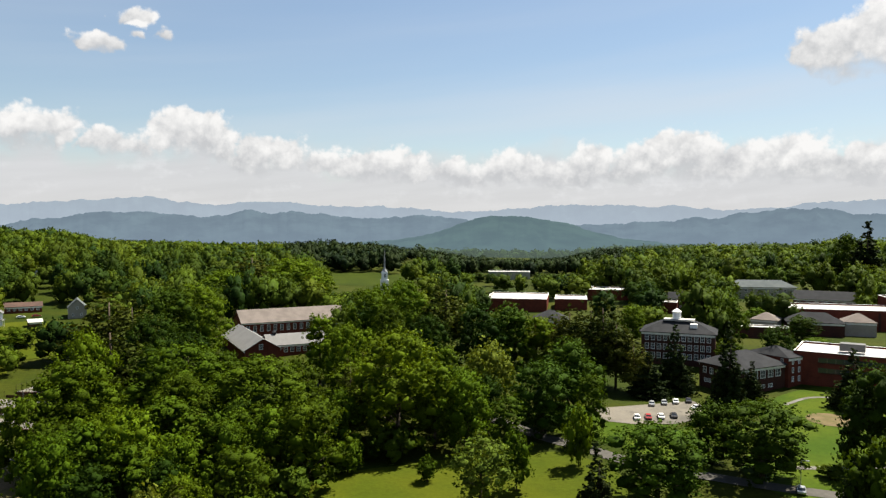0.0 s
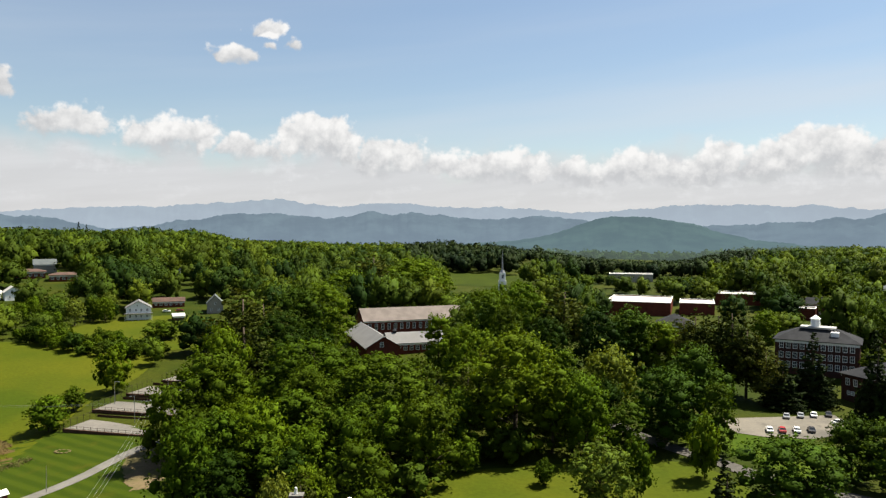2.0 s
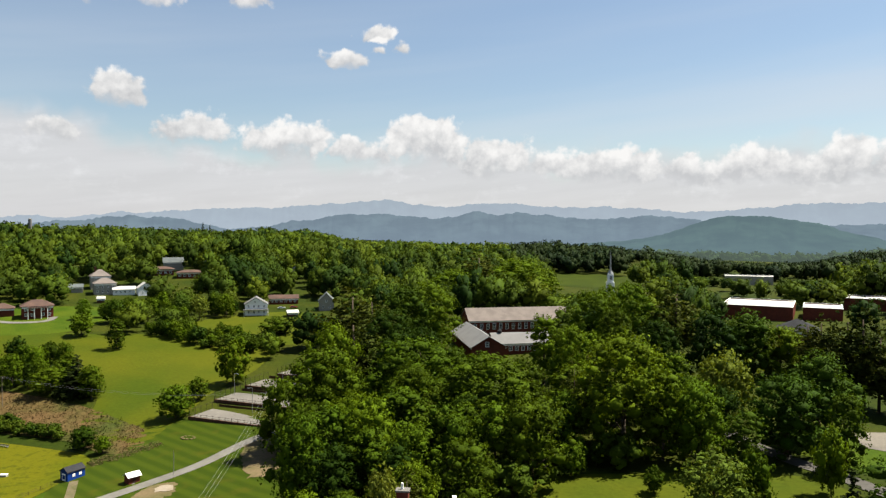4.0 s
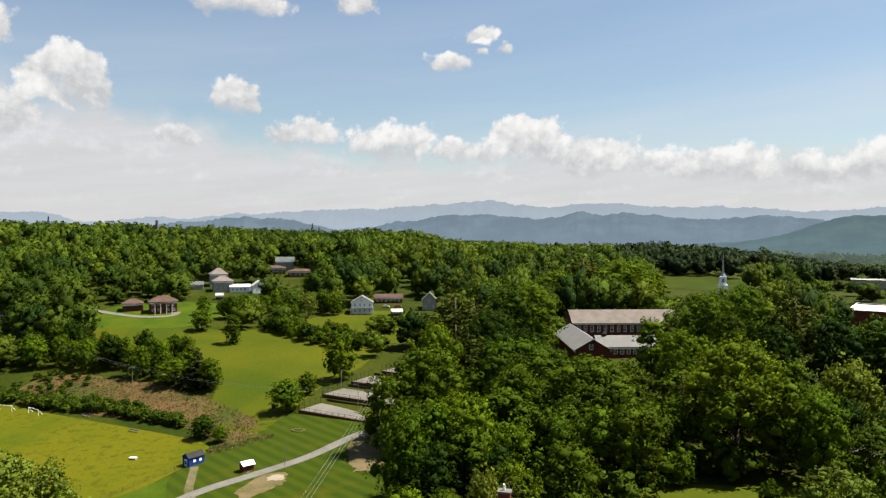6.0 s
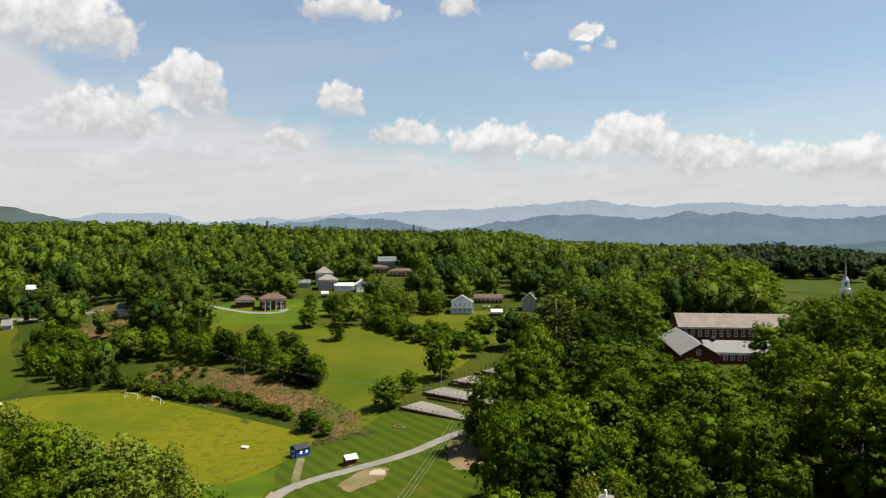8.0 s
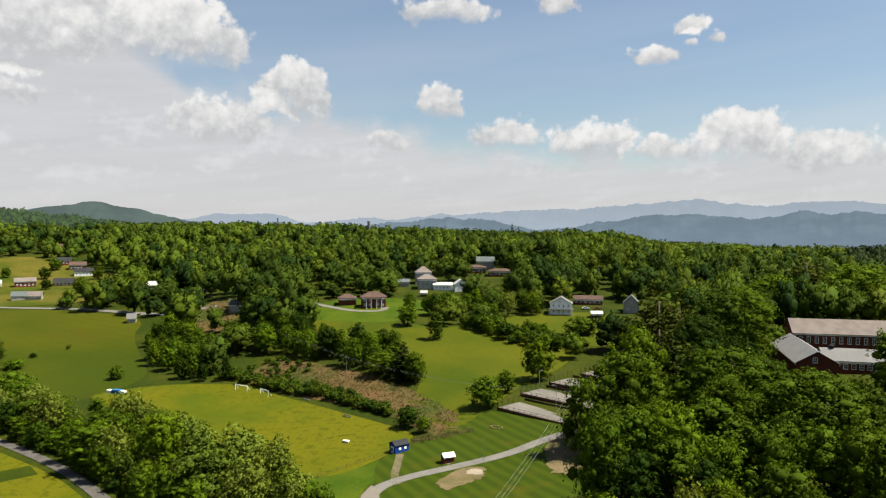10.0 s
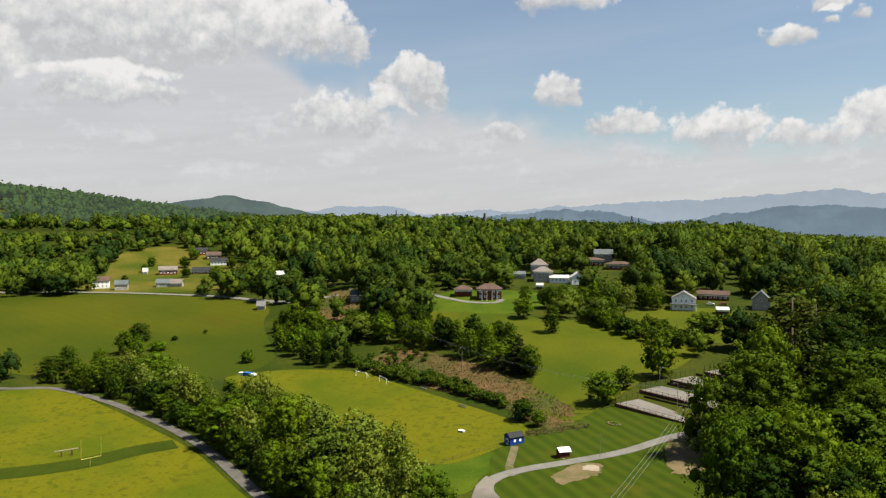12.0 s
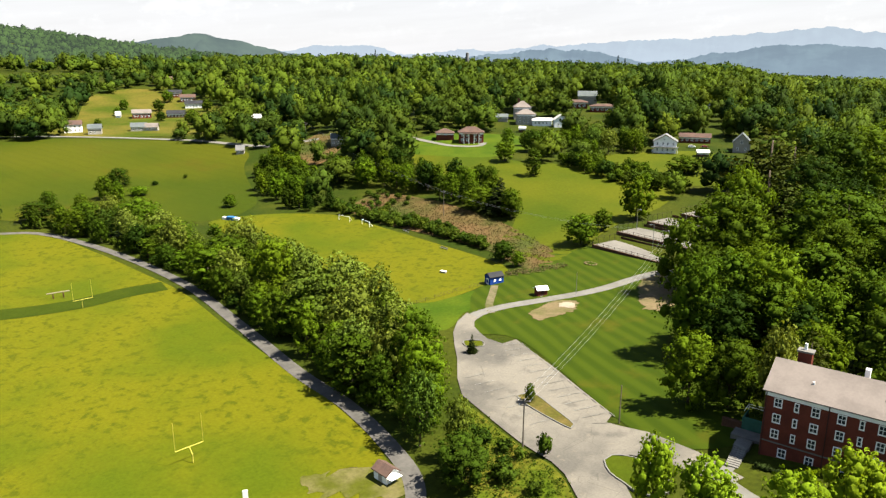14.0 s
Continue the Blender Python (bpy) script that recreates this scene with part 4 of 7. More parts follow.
def window_meshes(w, h, bars):
    key = (round(w, 2), round(h, 2), bars)
    if key not in WINDOW_STOCK:
        # one plate with the panes cut out, drawn back to the wall
        bm = bmesh.new()
        t = 0.13 if w > 0.6 else 0.09
        xs, zs = [-w / 2 - 0.03, -w / 2 + t], [-0.1, t * 0.8]
        for k in range(1, bars):
            xs += [-w / 2 + w * k / bars - 0.04, -w / 2 + w * k / bars + 0.04]
        xs += [w / 2 - t, w / 2 + 0.03]
        zs += [h * 0.5 - 0.045, h * 0.5 + 0.045, h - t, h]
        grid = [[bm.verts.new((x, -0.09, z)) for x in xs] for z in zs]
        for a in range(len(zs) - 1):
            for b in range(len(xs) - 1):
                if a % 2 == 0 or b % 2 == 0:
                    bm.faces.new((grid[a][b], grid[a][b + 1], grid[a + 1][b + 1], grid[a + 1][b]))
        plate = bmesh.ops.extrude_face_region(bm, geom=bm.faces[:])
        bmesh.ops.translate(bm, vec=(0, 0.11, 0), verts=[g for g in plate["geom"] if isinstance(g, bmesh.types.BMVert)])
        bmesh.ops.recalc_face_normals(bm, faces=bm.faces[:])
        frame_me = bpy.data.meshes.new("window_frame")
        bm.to_mesh(frame_me)
        bm.free()
        frame_me.materials.append(M["white"])
        bm = bmesh.new()
        box(bm, -w / 2 + 0.05, -0.03, 0.05, w / 2 - 0.05, -0.01, h - 0.05)
        pane_me = bpy.data.meshes.new("pane")
        bm.to_mesh(pane_me)
        bm.free()
        pane_me.materials.append(M["glass"])
        WINDOW_STOCK[key] = (frame_me, pane_me)
    return WINDOW_STOCK[key]


def windows(home, length, width, face, spots, bars=2):
    """Windows on one face of a box: (along the face from its left end, sill height, width, height)."""
    for u, z, w, h in spots:
        if face == "front":
            m = pose(u - length / 2, -width / 2, z)
        elif face == "back":
            m = pose(length / 2 - u, width / 2, z, 0, 0, 180)
        elif face == "left":
            m = pose(-length / 2, width / 2 - u, z, 0, 0, -90)
        else:
            m = pose(length / 2, u - width / 2, z, 0, 0, 90)
        f, p = window_meshes(w, h, bars)
        child("pane", p, child("window", f, home, "", m), "dark glass pane")


def rows_of(length, first, gap, sills, w, h, count=None):
    n = count or int((length - 2 * first) / gap) + 1
    return [(first + k * gap, z, w, h) for z in sills for k in range(n)]


def building(name, x, y, yaw, length, width, tall, roof, rise, wall_mat, roof_mat, label, category, over=0.5, base=None, trim="white", see=0.35):
    """A house of one block: a wall with gables, a roof with eaves, and a white cornice. Its length runs along yaw."""
    z = float(ground(x, y)) if base is None else base
    home = thing(name, pose(x, y, z, 0, 0, yaw), label, category)
    L, W = length / 2, width / 2
    bm = bmesh.new()
    box(bm, -L, -W, -4.0, L, W, tall)
    if roof == "gable":
        a = [bm.verts.new(p) for p in ((-L, -W, tall), (-L, W, tall), (-L, 0, tall + rise), (L, -W, tall), (L, W, tall), (L, 0, tall + rise))]
        for f in ((0, 2, 1), (3, 4, 5), (0, 3, 5, 2), (1, 2, 5, 4), (0, 1, 4, 3)):
            bm.faces.new([a[i] for i in f])
    if roof == "flat":
        for b in ((-L, -W, L, -W + 0.3), (-L, W - 0.3, L, W), (-L, -W + 0.3, -L + 0.3, W - 0.3), (L - 0.3, -W + 0.3, L, W - 0.3)):
            box(bm, b[0], b[1], tall, b[2], b[3], tall + rise)
    bmesh.ops.recalc_face_normals(bm, faces=bm.faces[:])
    part("wall", bm, wall_mat, home)
    bm = bmesh.new()
    o, t = over, 0.22
    drop = o * rise / W if roof == "gable" else 0.0
    if roof == "gable":
        sec = [(-W - o, tall - drop + 0.02), (0, tall + rise + 0.02), (W + o, tall - drop + 0.02), (W + o, tall - drop + t), (0, tall + rise + t + 0.05), (-W - o, tall - drop + t)]
        ends = [[bm.verts.new((e, p, q)) for p, q in sec] for e in (-L - o, L + o)]
        for k in range(6):
            bm.faces.new((ends[0][k], ends[0][(k + 1) % 6], ends[1][(k + 1) % 6], ends[1][k]))
        bm.faces.new((ends[0][0], ends[0][5], ends[0][4], ends[0][1]))
        bm.faces.new((ends[0][1], ends[0][4], ends[0][3], ends[0][2]))
        bm.faces.new((ends[1][0], ends[1][1], ends[1][4], ends[1][5]))
        bm.faces.new((ends[1][1], ends[1][2], ends[1][3], ends[1][4]))
    elif roof == "hip":
        k = min(W, L * 0.98)
        low = [bm.verts.new(p) for p in ((-L - o, -W - o, tall), (L + o, -W - o, tall), (L + o, W + o, tall), (-L - o, W + o, tall))]
        eave = [bm.verts.new((v.co.x, v.co.y, tall + t)) for v in low]
        r0, r1 = bm.verts.new((-L + k, 0, tall + rise + t)), bm.verts.new((L - k, 0, tall + rise + t))
        bm.faces.new(low[::-1])
        for i in range(4):
            bm.faces.new((low[i], low[(i + 1) % 4], eave[(i + 1) % 4], eave[i]))
        bm.faces.new((eave[0], eave[1], r1, r0))
        bm.faces.new((eave[1], eave[2], r1))
        bm.faces.new((eave[2], eave[3], r0, r1))
        bm.faces.new((eave[3], eave[0], r0))
    else:
        box(bm, -L + 0.32, -W + 0.32, tall + 0.01, L - 0.32, W - 0.32, tall + 0.12)
    bmesh.ops.recalc_face_normals(bm, faces=bm.faces[:])
    part("roof", bm, roof_mat, home)
    if trim and roof != "flat":
        for y0, y1 in ((-W - 0.16, -W - 0.01), (W + 0.01, W + 0.16)):
            bm = bmesh.new()
            box(bm, -L, y0, tall - 0.95, L, y1, tall - 0.12)
            part("cornice", bm, M[trim], home, "white painted cornice")
    elif trim:
        for b in ((-L - 0.08, -W - 0.08, L + 0.08, -W + 0.36), (-L - 0.08, W - 0.36, L + 0.08, W + 0.08), (-L - 0.08, -W + 0.36, -L + 0.36, W - 0.36), (L - 0.36, -W + 0.36, L + 0.08, W - 0.36)):
            bm = bmesh.new()
            box(bm, b[0], b[1], tall + rise + 0.004, b[2], b[3], tall + rise + 0.16)
            part("coping", bm, M[trim], home, "pale parapet coping")
    FOOT.append((x, y, 0.5 * math.hypot(length, width) + 3))
    if see is not None:
        far = math.hypot(x, y)
        SIGHT.append((math.degrees(math.atan2(-x, y)), math.degrees(0.40 * length / far), far, math.degrees(math.atan2(z + see * tall - EYE, far))))
    return home


def block(home, name, mat, boxes, label=""):
    """Parts made of plain boards and slabs with softened edges, each an object; gives the first."""
    made = []
    for b in boxes:
        bm = bmesh.new()
        box(bm, *b)
        soft = 0.12 * min(b[3] - b[0], b[4] - b[1], b[5] - b[2])
        if soft > 0.004:
            bmesh.ops.bevel(bm, geom=bm.edges[:], offset=min(soft, 0.05), segments=1, affect="EDGES")
        made.append(part(name, bm, mat, home, label))
    return made[0]


# brick residence hall by the parking lot
dorm = building("residence_hall", -25.9, 124.6, 12, 50, 13, 12.3, "gable", 3.3, M["brick"], M["shingle"], "four-storey red brick residence hall with tan shingle roof", "building", 0.45, base=9.6)
spots, slim = [], []
for u in (0.0, 9.5, 19.0, 28.5, 38.0):
    for z in (3.9, 6.75, 9.6):
        spots += [(u + 2.1, z, 1.25, 1.6), (u + 7.8, z, 1.25, 1.6)]
        slim.append((u + 4.95, z, 0.7, 1.55))
    spots += [(u + 3.6, 0.7, 1.3, 1.6), (u + 7.8, 0.7, 1.3, 1.6)]
windows(dorm, 50, 13, "front", spots)
windows(dorm, 50, 13, "front", slim, 1)
windows(dorm, 50, 13, "left", [(u, z, 1.2, 1.7) for u in (3.5, 9.5) for z in (3.9, 6.75, 9.6)])
block(dorm, "belt_course", M["kerb"], [(-25.06, -6.56, 2.95, 25.06, -6.502, 3.2)], "pale stone belt course")
for u in (-25.0, -15.5, -6.0, 3.5, 13.0, 22.5):
    bm = bmesh.new()
    tube(bm, (u + 0.2, -6.66, -0.3), (u + 0.2, -6.66, 12.0), 0.09, 0.09, 6)
    part("downspout", bm, M["dark_brick"], dorm, "dark downspout")
chimney = block(dorm, "chimney", M["brick"], [(-22.2, -0.9 + 1.6, 13.4, -20.0, 0.7 + 1.6, 17.4)])
block(chimney, "chimney_cap", M["kerb"], [(-22.4, -1.05 + 1.6, 17.404, -19.8, 0.85 + 1.6, 17.75)], "pale chimney cap")
bm = bmesh.new()
tube(bm, (-21.2, 1.5, 17.75), (-21.2, 1.5, 18.9), 0.28, 0.22, 8)
part("flue", bm, M["white"], chimney, "white flue pipe")
for u, v in ((-18.5, -3.6), (-8.0, -3.4), (3.0, -3.5), (14.0, -3.4)):
    bm = bmesh.new()
    tube(bm, (u, v, 13.4), (u, v, 14.4), 0.16, 0.16, 8)
    part("roof_vent", bm, M["white"], dorm, "small white roof vent")
block(dorm, "white_chimney", M["white"], [(-12.2, 3.2, 13.0, -11.4, 4.2, 16.0)], "white painted chimney stack")

# long hall with the low wings among the trees
hall = building("assembly_hall", -79, 371, 30, 55, 17, 6.2, "gable", 5.4, M["brick"], M["shingle"], "long brick hall with tan roof and white eaves", "building", 0.6)
windows(hall, 55, 17, "front", rows_of(55, 3, 3.4, (1.6,), 1.5, 3.0))
wing_b = building("hall_wing", -86.5, 320, 117, 50, 15, 4.8, "gable", 4.4, M["brick"], M["pale_roof"], "brick gable-fronted wing with pale grey roof and white eaves", "building", 0.7)
windows(wing_b, 50, 15, "left", [(6.7, 4.9, 1.6, 2.1)])
windows(wing_b, 50, 15, "front", rows_of(50, 3, 4.2, (1.4,), 1.4, 1.9))
block(wing_b, "rake_board", M["white"], [(-25.75, -0.1, 9.0, -25.02, 0.1, 9.22)], "white gable peak board")
wing = building("hall_wing", -66, 317, 27, 26, 13.5, 4.6, "gable", 3.7, M["brick"], M["pale_roof"], "low brick side wing with pale grey roof", "building", 0.5)
windows(wing, 26, 13.5, "front", rows_of(26, 7.4, 2.8, (1.4,), 1.6, 2.0))
bm = bmesh.new()
tube(bm, (-9, 0, 7.9), (-9, 0, 9.3), 0.9, 0.9, 10)
tube(bm, (-9, 0, 9.3), (-9, 0, 10.2), 1.15, 0.1, 10)
part("roof_ventilator", bm, M["slate"], wing, "round dark roof ventilator")

# church with the white steeple
cx, cy = polar(4.67, 430)
church = building("church", cx - 6, cy + 16, 100, 28, 13, 6.5, "gable", 5.5, M["brick"], M["shingle"], "brick church half hidden by trees", "church", see=None)
tower = thing("steeple", pose(cx, cy, float(ground(cx, cy)), 0, 0, 12), "white wooden church steeple with a slender spire", "steeple")
block(tower, "tower", M["white"], [(-2.2, -2.2, 0, 2.2, 2.2, 21.5)])
block(tower, "belfry", M["white"], [(-1.7, -1.7, 21.904, 1.7, 1.7, 26.6), (-2.4, -2.4, 21.504, 2.4, 2.4, 21.9)])
bm = bmesh.new()
tube(bm, (0, 0, 26.6), (0, 0, 28.2), 1.75, 0.95, 8)
tube(bm, (0, 0, 28.2), (0, 0, 41.0), 0.62, 0.04, 8)
part("spire", bm, M["metal"], tower, "thin pale grey metal spire")
for a in range(4):
    part_m = pose(0, 0, 0, 0, 0, 90 * a) @ pose(0, -1.72, 23.2)
    f, p = window_meshes(1.4, 2.4, 2)
    child("pane", p, child("louvre", f, tower, "", part_m), "dark belfry opening")

# campus
h1 = building("campus_hall", 97, 292, -22, 28, 18, 11.5, "hip", 4.6, M["dark_brick"], M["slate"], "three-storey dark brick hall with slate hip roof", "building", 0.8)
windows(h1, 28, 18, "front", rows_of(28, 2.2, 2.35, (1.2, 4.8, 8.4), 1.5, 2.3))
windows(h1, 28, 18, "left", rows_of(18, 2.5, 2.6, (1.2, 4.8, 8.4), 1.5, 2.3))
block(h1, "roof_deck", M["membrane"], [(-6, -3, 15.6, 6, 3, 16.3)], "white flat roof deck")
bm = bmesh.new()
tube(bm, (-1, 0, 16.3), (-1, 0, 19.2), 1.7, 1.6, 8)
tube(bm, (-1, 0, 19.2), (-1, 0, 20.6), 2.0, 0.2, 8)
part("cupola", bm, M["white"], h1, "white octagonal cupola")
block(h1, "dormer", M["white"], [(4.5, -6.2, 13.0, 7.2, -3.0, 15.0)], "white roof dormer")

h2 = building("classroom_hall", 107.9, 256.3, 28, 23, 18, 8.4, "hip", 4.6, M["dark_brick"], M["slate"], "dark brick classroom hall with slate hip roof", "building", 1.0)
windows(h2, 23, 18, "front", [(u, z, 2.6, 2.6) for u in (3.2, 7.2, 11.2, 15.2, 19.2) for z in (4.7,)] + [(u, 1.2, 2.2, 1.2) for u in (3.2, 7.2, 11.2, 15.2)], 3)
windows(h2, 23, 18, "left", [(u, 5.0, 1.5, 2.2) for u in (2.5, 5.5, 11, 14)] + [(u, 1.8, 1.2, 1.3) for u in (3, 4.6, 12, 13.6)])
h2b = building("classroom_tower", 122.6, 262.0, 28, 8.4, 17, 9.6, "hip", 3.2, M["brick"], M["slate"], "brick stair block with slate hip roof and tall windows", "building", 0.6)
windows(h2b, 8.4, 17, "front", [(u, z, 1.0, 1.9) for u in (2.4, 5.8) for z in (1.2, 4.4, 7.4)])
windows(h2b, 8.4, 17, "left", [(u, z, 1.0, 1.9) for u in (14.5,) for z in (1.2, 4.4, 7.4)])

h3 = building("brick_library", 161, 251, -33, 64, 26, 9.8, "flat", 0.7, M["brick"], M["membrane"], "modern red brick block with flat white roof", "building")
for z in (3.4, 7.0):
    block(h3, "ribbon_window", M["glass"], [(-24, -13.10, z, 31, -13.004, z + 1.7)], "long dark band of recessed windows")
    for u in np.arange(-24, 31.1, 2.75):
        block(h3, "mullion", M["kerb"], [(u - 0.06, -13.16, z, u + 0.06, -13.104, z + 1.7)])
    block(h3, "spandrel", M["dark_brick"], [(-24.2, -13.3, z - 0.25, 31.2, -13.004, z - 0.02)], "projecting brick sill band")
for u in (-18, 6):
    unit = block(h3, "roof_unit", M["pale_roof"], [(u, -6, 10.75, u + 8, -1.5, 13.4)], "grey rooftop air unit")
h4 = building("gymnasium", 206, 366, -16, 58, 32, 9.2, "flat", 0.8, M["brick"], M["membrane"], "large red brick gymnasium with white roof", "building", see=0.72)
h4b = building("gymnasium_block", 252, 372, -16, 36, 30, 13.0, "flat", 0.8, M["brick"], M["membrane"], "taller red brick gymnasium block with white roof", "building", see=0.72)
for u in (-24, -12, 0, 12, 24):
    block(h4, "wall_panel", M["dark_brick"], [(u - 0.6, -16.12, 0, u + 0.6, -16.002, 8.8)], "darker brick pilaster")
h5 = building("chapel_hall", 240, 446, -30, 36, 18, 5.6, "gable", 4.6, M["dark_brick"], M["slate"], "dark brick hall with grey gable roof", "building", see=0.72)
windows(h5, 36, 18, "front", rows_of(36, 3, 5, (1.0,), 1.6, 3.4))
h6 = building("long_dormitory", 220, 496, -8, 44, 15, 7.0, "hip", 4.5, M["cream"], M["grey_roof"], "long pale building with grey-green hip roof", "building", 0.9, see=0.72)
windows(h6, 44, 15, "front", rows_of(44, 3, 4.2, (1.0, 4.2), 1.8, 1.7))
h7 = building("brick_house", 150, 448, -24, 15, 10, 6.8, "gable", 3.0, M["dark_brick"], M["slate"], "small two-storey dark brick house", "house", see=0.72)
windows(h7, 15, 10, "front", rows_of(15, 2, 2.8, (1.0, 4.0), 1.2, 1.6))
h8 = building("flat_roofed_block", 50, 470, -10, 38, 46, 7.2, "flat", 0.6, M["brick"], M["membrane"], "low brick block with bright white flat roof", "building", see=0.98)
h8b = building("flat_roofed_block", 83, 462, -10, 20, 30, 6.2, "flat", 0.6, M["brick"], M["membrane"], "small brick block with white flat roof", "building", see=0.98)
h9 = building("flat_roofed_block", 118, 505, -12, 30, 26, 6.0, "flat", 0.6, M["brick"], M["membrane"], "low brown brick block with pale flat roof", "building", see=0.98)
h9b = building("brick_annex", 134, 428, -20, 13, 12, 6.0, "flat", 0.6, M["brick"], M["membrane"], "plain red brick annex with pale roof", "building", see=0.72)
h10 = building("brick_hall", 50, 330, -8, 15, 14, 10.5, "hip", 4.2, M["brick"], M["slate"], "orange-red brick hall behind tall pines", "building", 0.7, see=0.72)
windows(h10, 15, 14, "front", rows_of(15, 2, 2.7, (1.2, 4.6, 8.0), 1.3, 2.0))
h11 = building("far_store", 62, 668, -4, 38, 22, 6.4, "flat", 0.6, M["cream"], M["membrane"], "far pale commercial building with flat roof", "building", see=0.72)
h12 = building("covered_walk", 146, 330, -22, 26, 9, 4.6, "flat", 0.5, M["dark_brick"], M["membrane"], "low dark block with white flat roof", "building", see=0.72)
h13 = building("small_hall", 158, 348, -35, 12, 11, 6.0, "hip", 3.2, M["cream"], M["shingle"], "small pale hall with tan hip roof", "building")
h14 = building("small_hall", 176, 338, -20, 24, 14, 6.2, "hip", 4.2, M["dark_brick"], M["slate"], "small hall with dark slate roof", "building")
h15 = building("small_hall", 196, 336, -20, 13, 12, 6.4, "hip", 3.8, M["cream"], M["shingle"], "cream cottage with tan hip roof", "building")

# houses on the hillside
WH = [(1.6, 1.0, 1.1, 1.5), (4.0, 1.0, 1.1, 1.5), (6.4, 1.0, 1.1, 1.5), (8.8, 1.0, 1.1, 1.5), (11.2, 1.0, 1.1, 1.5)]
two = WH + [(u, z + 3.0, w, h) for u, z, w, h in WH]
white_house = building("white_house", -231, 362, -58, 11, 12.5, 6.2, "gable", 3.6, M["white"], M["pale_roof"], "two-storey white gabled house with pale metal roof", "house", 0.6, see=0.1)
windows(white_house, 11, 12.5, "right", [(u, z, 1.0, 1.5) for u in (2.0, 5.0, 7.6, 10.6) for z in (0.9, 4.2)] + [(5.6, 6.9, 0.8, 1.1)])
windows(white_house, 11, 12.5, "front", [(u, z, 1.0, 1.5) for u in (2, 5.5, 9) for z in (0.9, 4.2)])
windows(white_house, 11, 12.5, "back", [(u, z, 1.0, 1.5) for u in (2, 5.5, 9) for z in (0.9, 4.2)])
porch = block(white_house, "porch_roof", M["pale_roof"], [(5.55, -7.2, 3.1, 8.2, 7.2, 3.35)], "pale porch roof")
for u in (-6.8, -3.4, 0, 3.4, 6.8):
    block(porch, "porch_post", M["white"], [(7.8, u - 0.1, -1.5, 8.0, u + 0.1, 3.1)])
block(porch, "porch_rail", M["white"], [(7.84, -6.8, 0.9, 7.96, 6.8, 1.0), (7.84, -6.8, 0.3, 7.96, 6.8, 0.38)])
ranch = building("ranch_house", -233.6, 397, 30, 18, 8, 3.2, "gable", 1.9, M["brick"], M["brown_roof"], "long low ranch house with brown roof", "house")
windows(ranch, 18, 8, "front", rows_of(18, 2, 2.8, (1.0,), 1.4, 1.3))
grey_house = building("grey_house", -200, 390, -63, 12, 9, 5.4, "gable", 4.4, M["cream"], M["grey_roof"], "grey house with steep gable roof beside the wood", "house", see=0.2)
windows(grey_house, 12, 9, "right", [(2.5, 1, 1.1, 1.5), (6.5, 1, 1.1, 1.5), (4.5, 4.6, 1.2, 1.5)])
shelter = building("carport", -208.5, 364, 38, 6, 5, 2.4, "gable", 1.2, M["timber"], M["membrane"], "open carport with white roof", "carport", 0.5, see=0.2)
red_house = building("red_house", -331, 303, 50, 15, 10, 6.0, "hip", 3.2, M["brick"], M["brown_roof"], "two-storey red brick house with brown hip roof", "house", 0.8)
windows(red_house, 15, 10, "front", [(u, z, 1.4, 1.6) for u in (2, 5, 10, 13) for z in (0.9, 3.9)])
gallery = block(red_house, "porch_roof", M["brown_roof"], [(-5, -7.6, 5.4, 5, -4.8, 5.7)], "porch roof on white columns")
for u in (-4.6, -1.6, 1.6, 4.6):
    block(gallery, "column", M["white"], [(u - 0.18, -7.4, -1.5, u + 0.18, -7.05, 5.4)], "white porch column")
garage = building("garage", -349, 297, 50, 11, 9, 4.0, "hip", 2.6, M["brick"], M["brown_roof"], "brick garage with brown hip roof", "garage", 0.6)
cream_house = building("cream_house", -350, 372, 48, 13, 10, 6.6, "hip", 3.4, M["cream"], M["shingle"], "large cream house with tan hip roof", "house", 0.7, see=0.2)
windows(cream_house, 13, 10, "front", [(u, z, 1.1, 1.5) for u in (2, 5, 8, 11) for z in (1.0, 4.1)])
cream_back = building("cream_house_wing", -365, 384, 48, 12, 10, 8.0, "hip", 4.2, M["cream"], M["shingle"], "taller cream house wing with steep tan roof", "house", 0.6, see=0.5)
windows(cream_back, 12, 10, "front", [(u, 5.2, 1.1, 1.5) for u in (3, 6, 9)])
block(cream_back, "chimney", M["dark_brick"], [(-3.4, -0.6, 9.8, -2.2, 0.6, 14.2)], "dark brick chimney")
blue_roof = building("small_house", -368, 366, 44, 9, 7, 3.2, "gable", 1.8, M["cream"], M["grey_roof"], "small house with pale blue-grey roof", "house", see=0.2)
low_house = building("low_white_house", -339, 377, 40, 13, 8, 3.2, "gable", 1.6, M["white"], M["membrane"], "low white house with white roof", "house", see=0.1)
windows(low_house, 13, 8, "front", rows_of(13, 2, 2.6, (1.0,), 1.2, 1.3))
tall_white = building("white_cottage", -327, 382, -40, 8, 9, 4.6, "gable", 3.2, M["white"], M["membrane"], "white cottage with steep pale roof", "house", see=0.1)
windows(tall_white, 8, 9, "right", [(2.6, 1, 1.0, 1.4), (6.2, 1, 1.0, 1.4)])
hut_b = building("garden_hut", -331, 349, 40, 4.5, 4, 2.6, "gable", 1.2, M["timber"], M["membrane"], "dark garden hut with white roof below the houses", "hut", 0.3, see=0.2)
long_house = building("long_house", -367, 446, 40, 18, 10, 4.2, "hip", 1.8, M["brick"], M["brown_roof"], "long low brown house high in the trees", "house", 0.9)
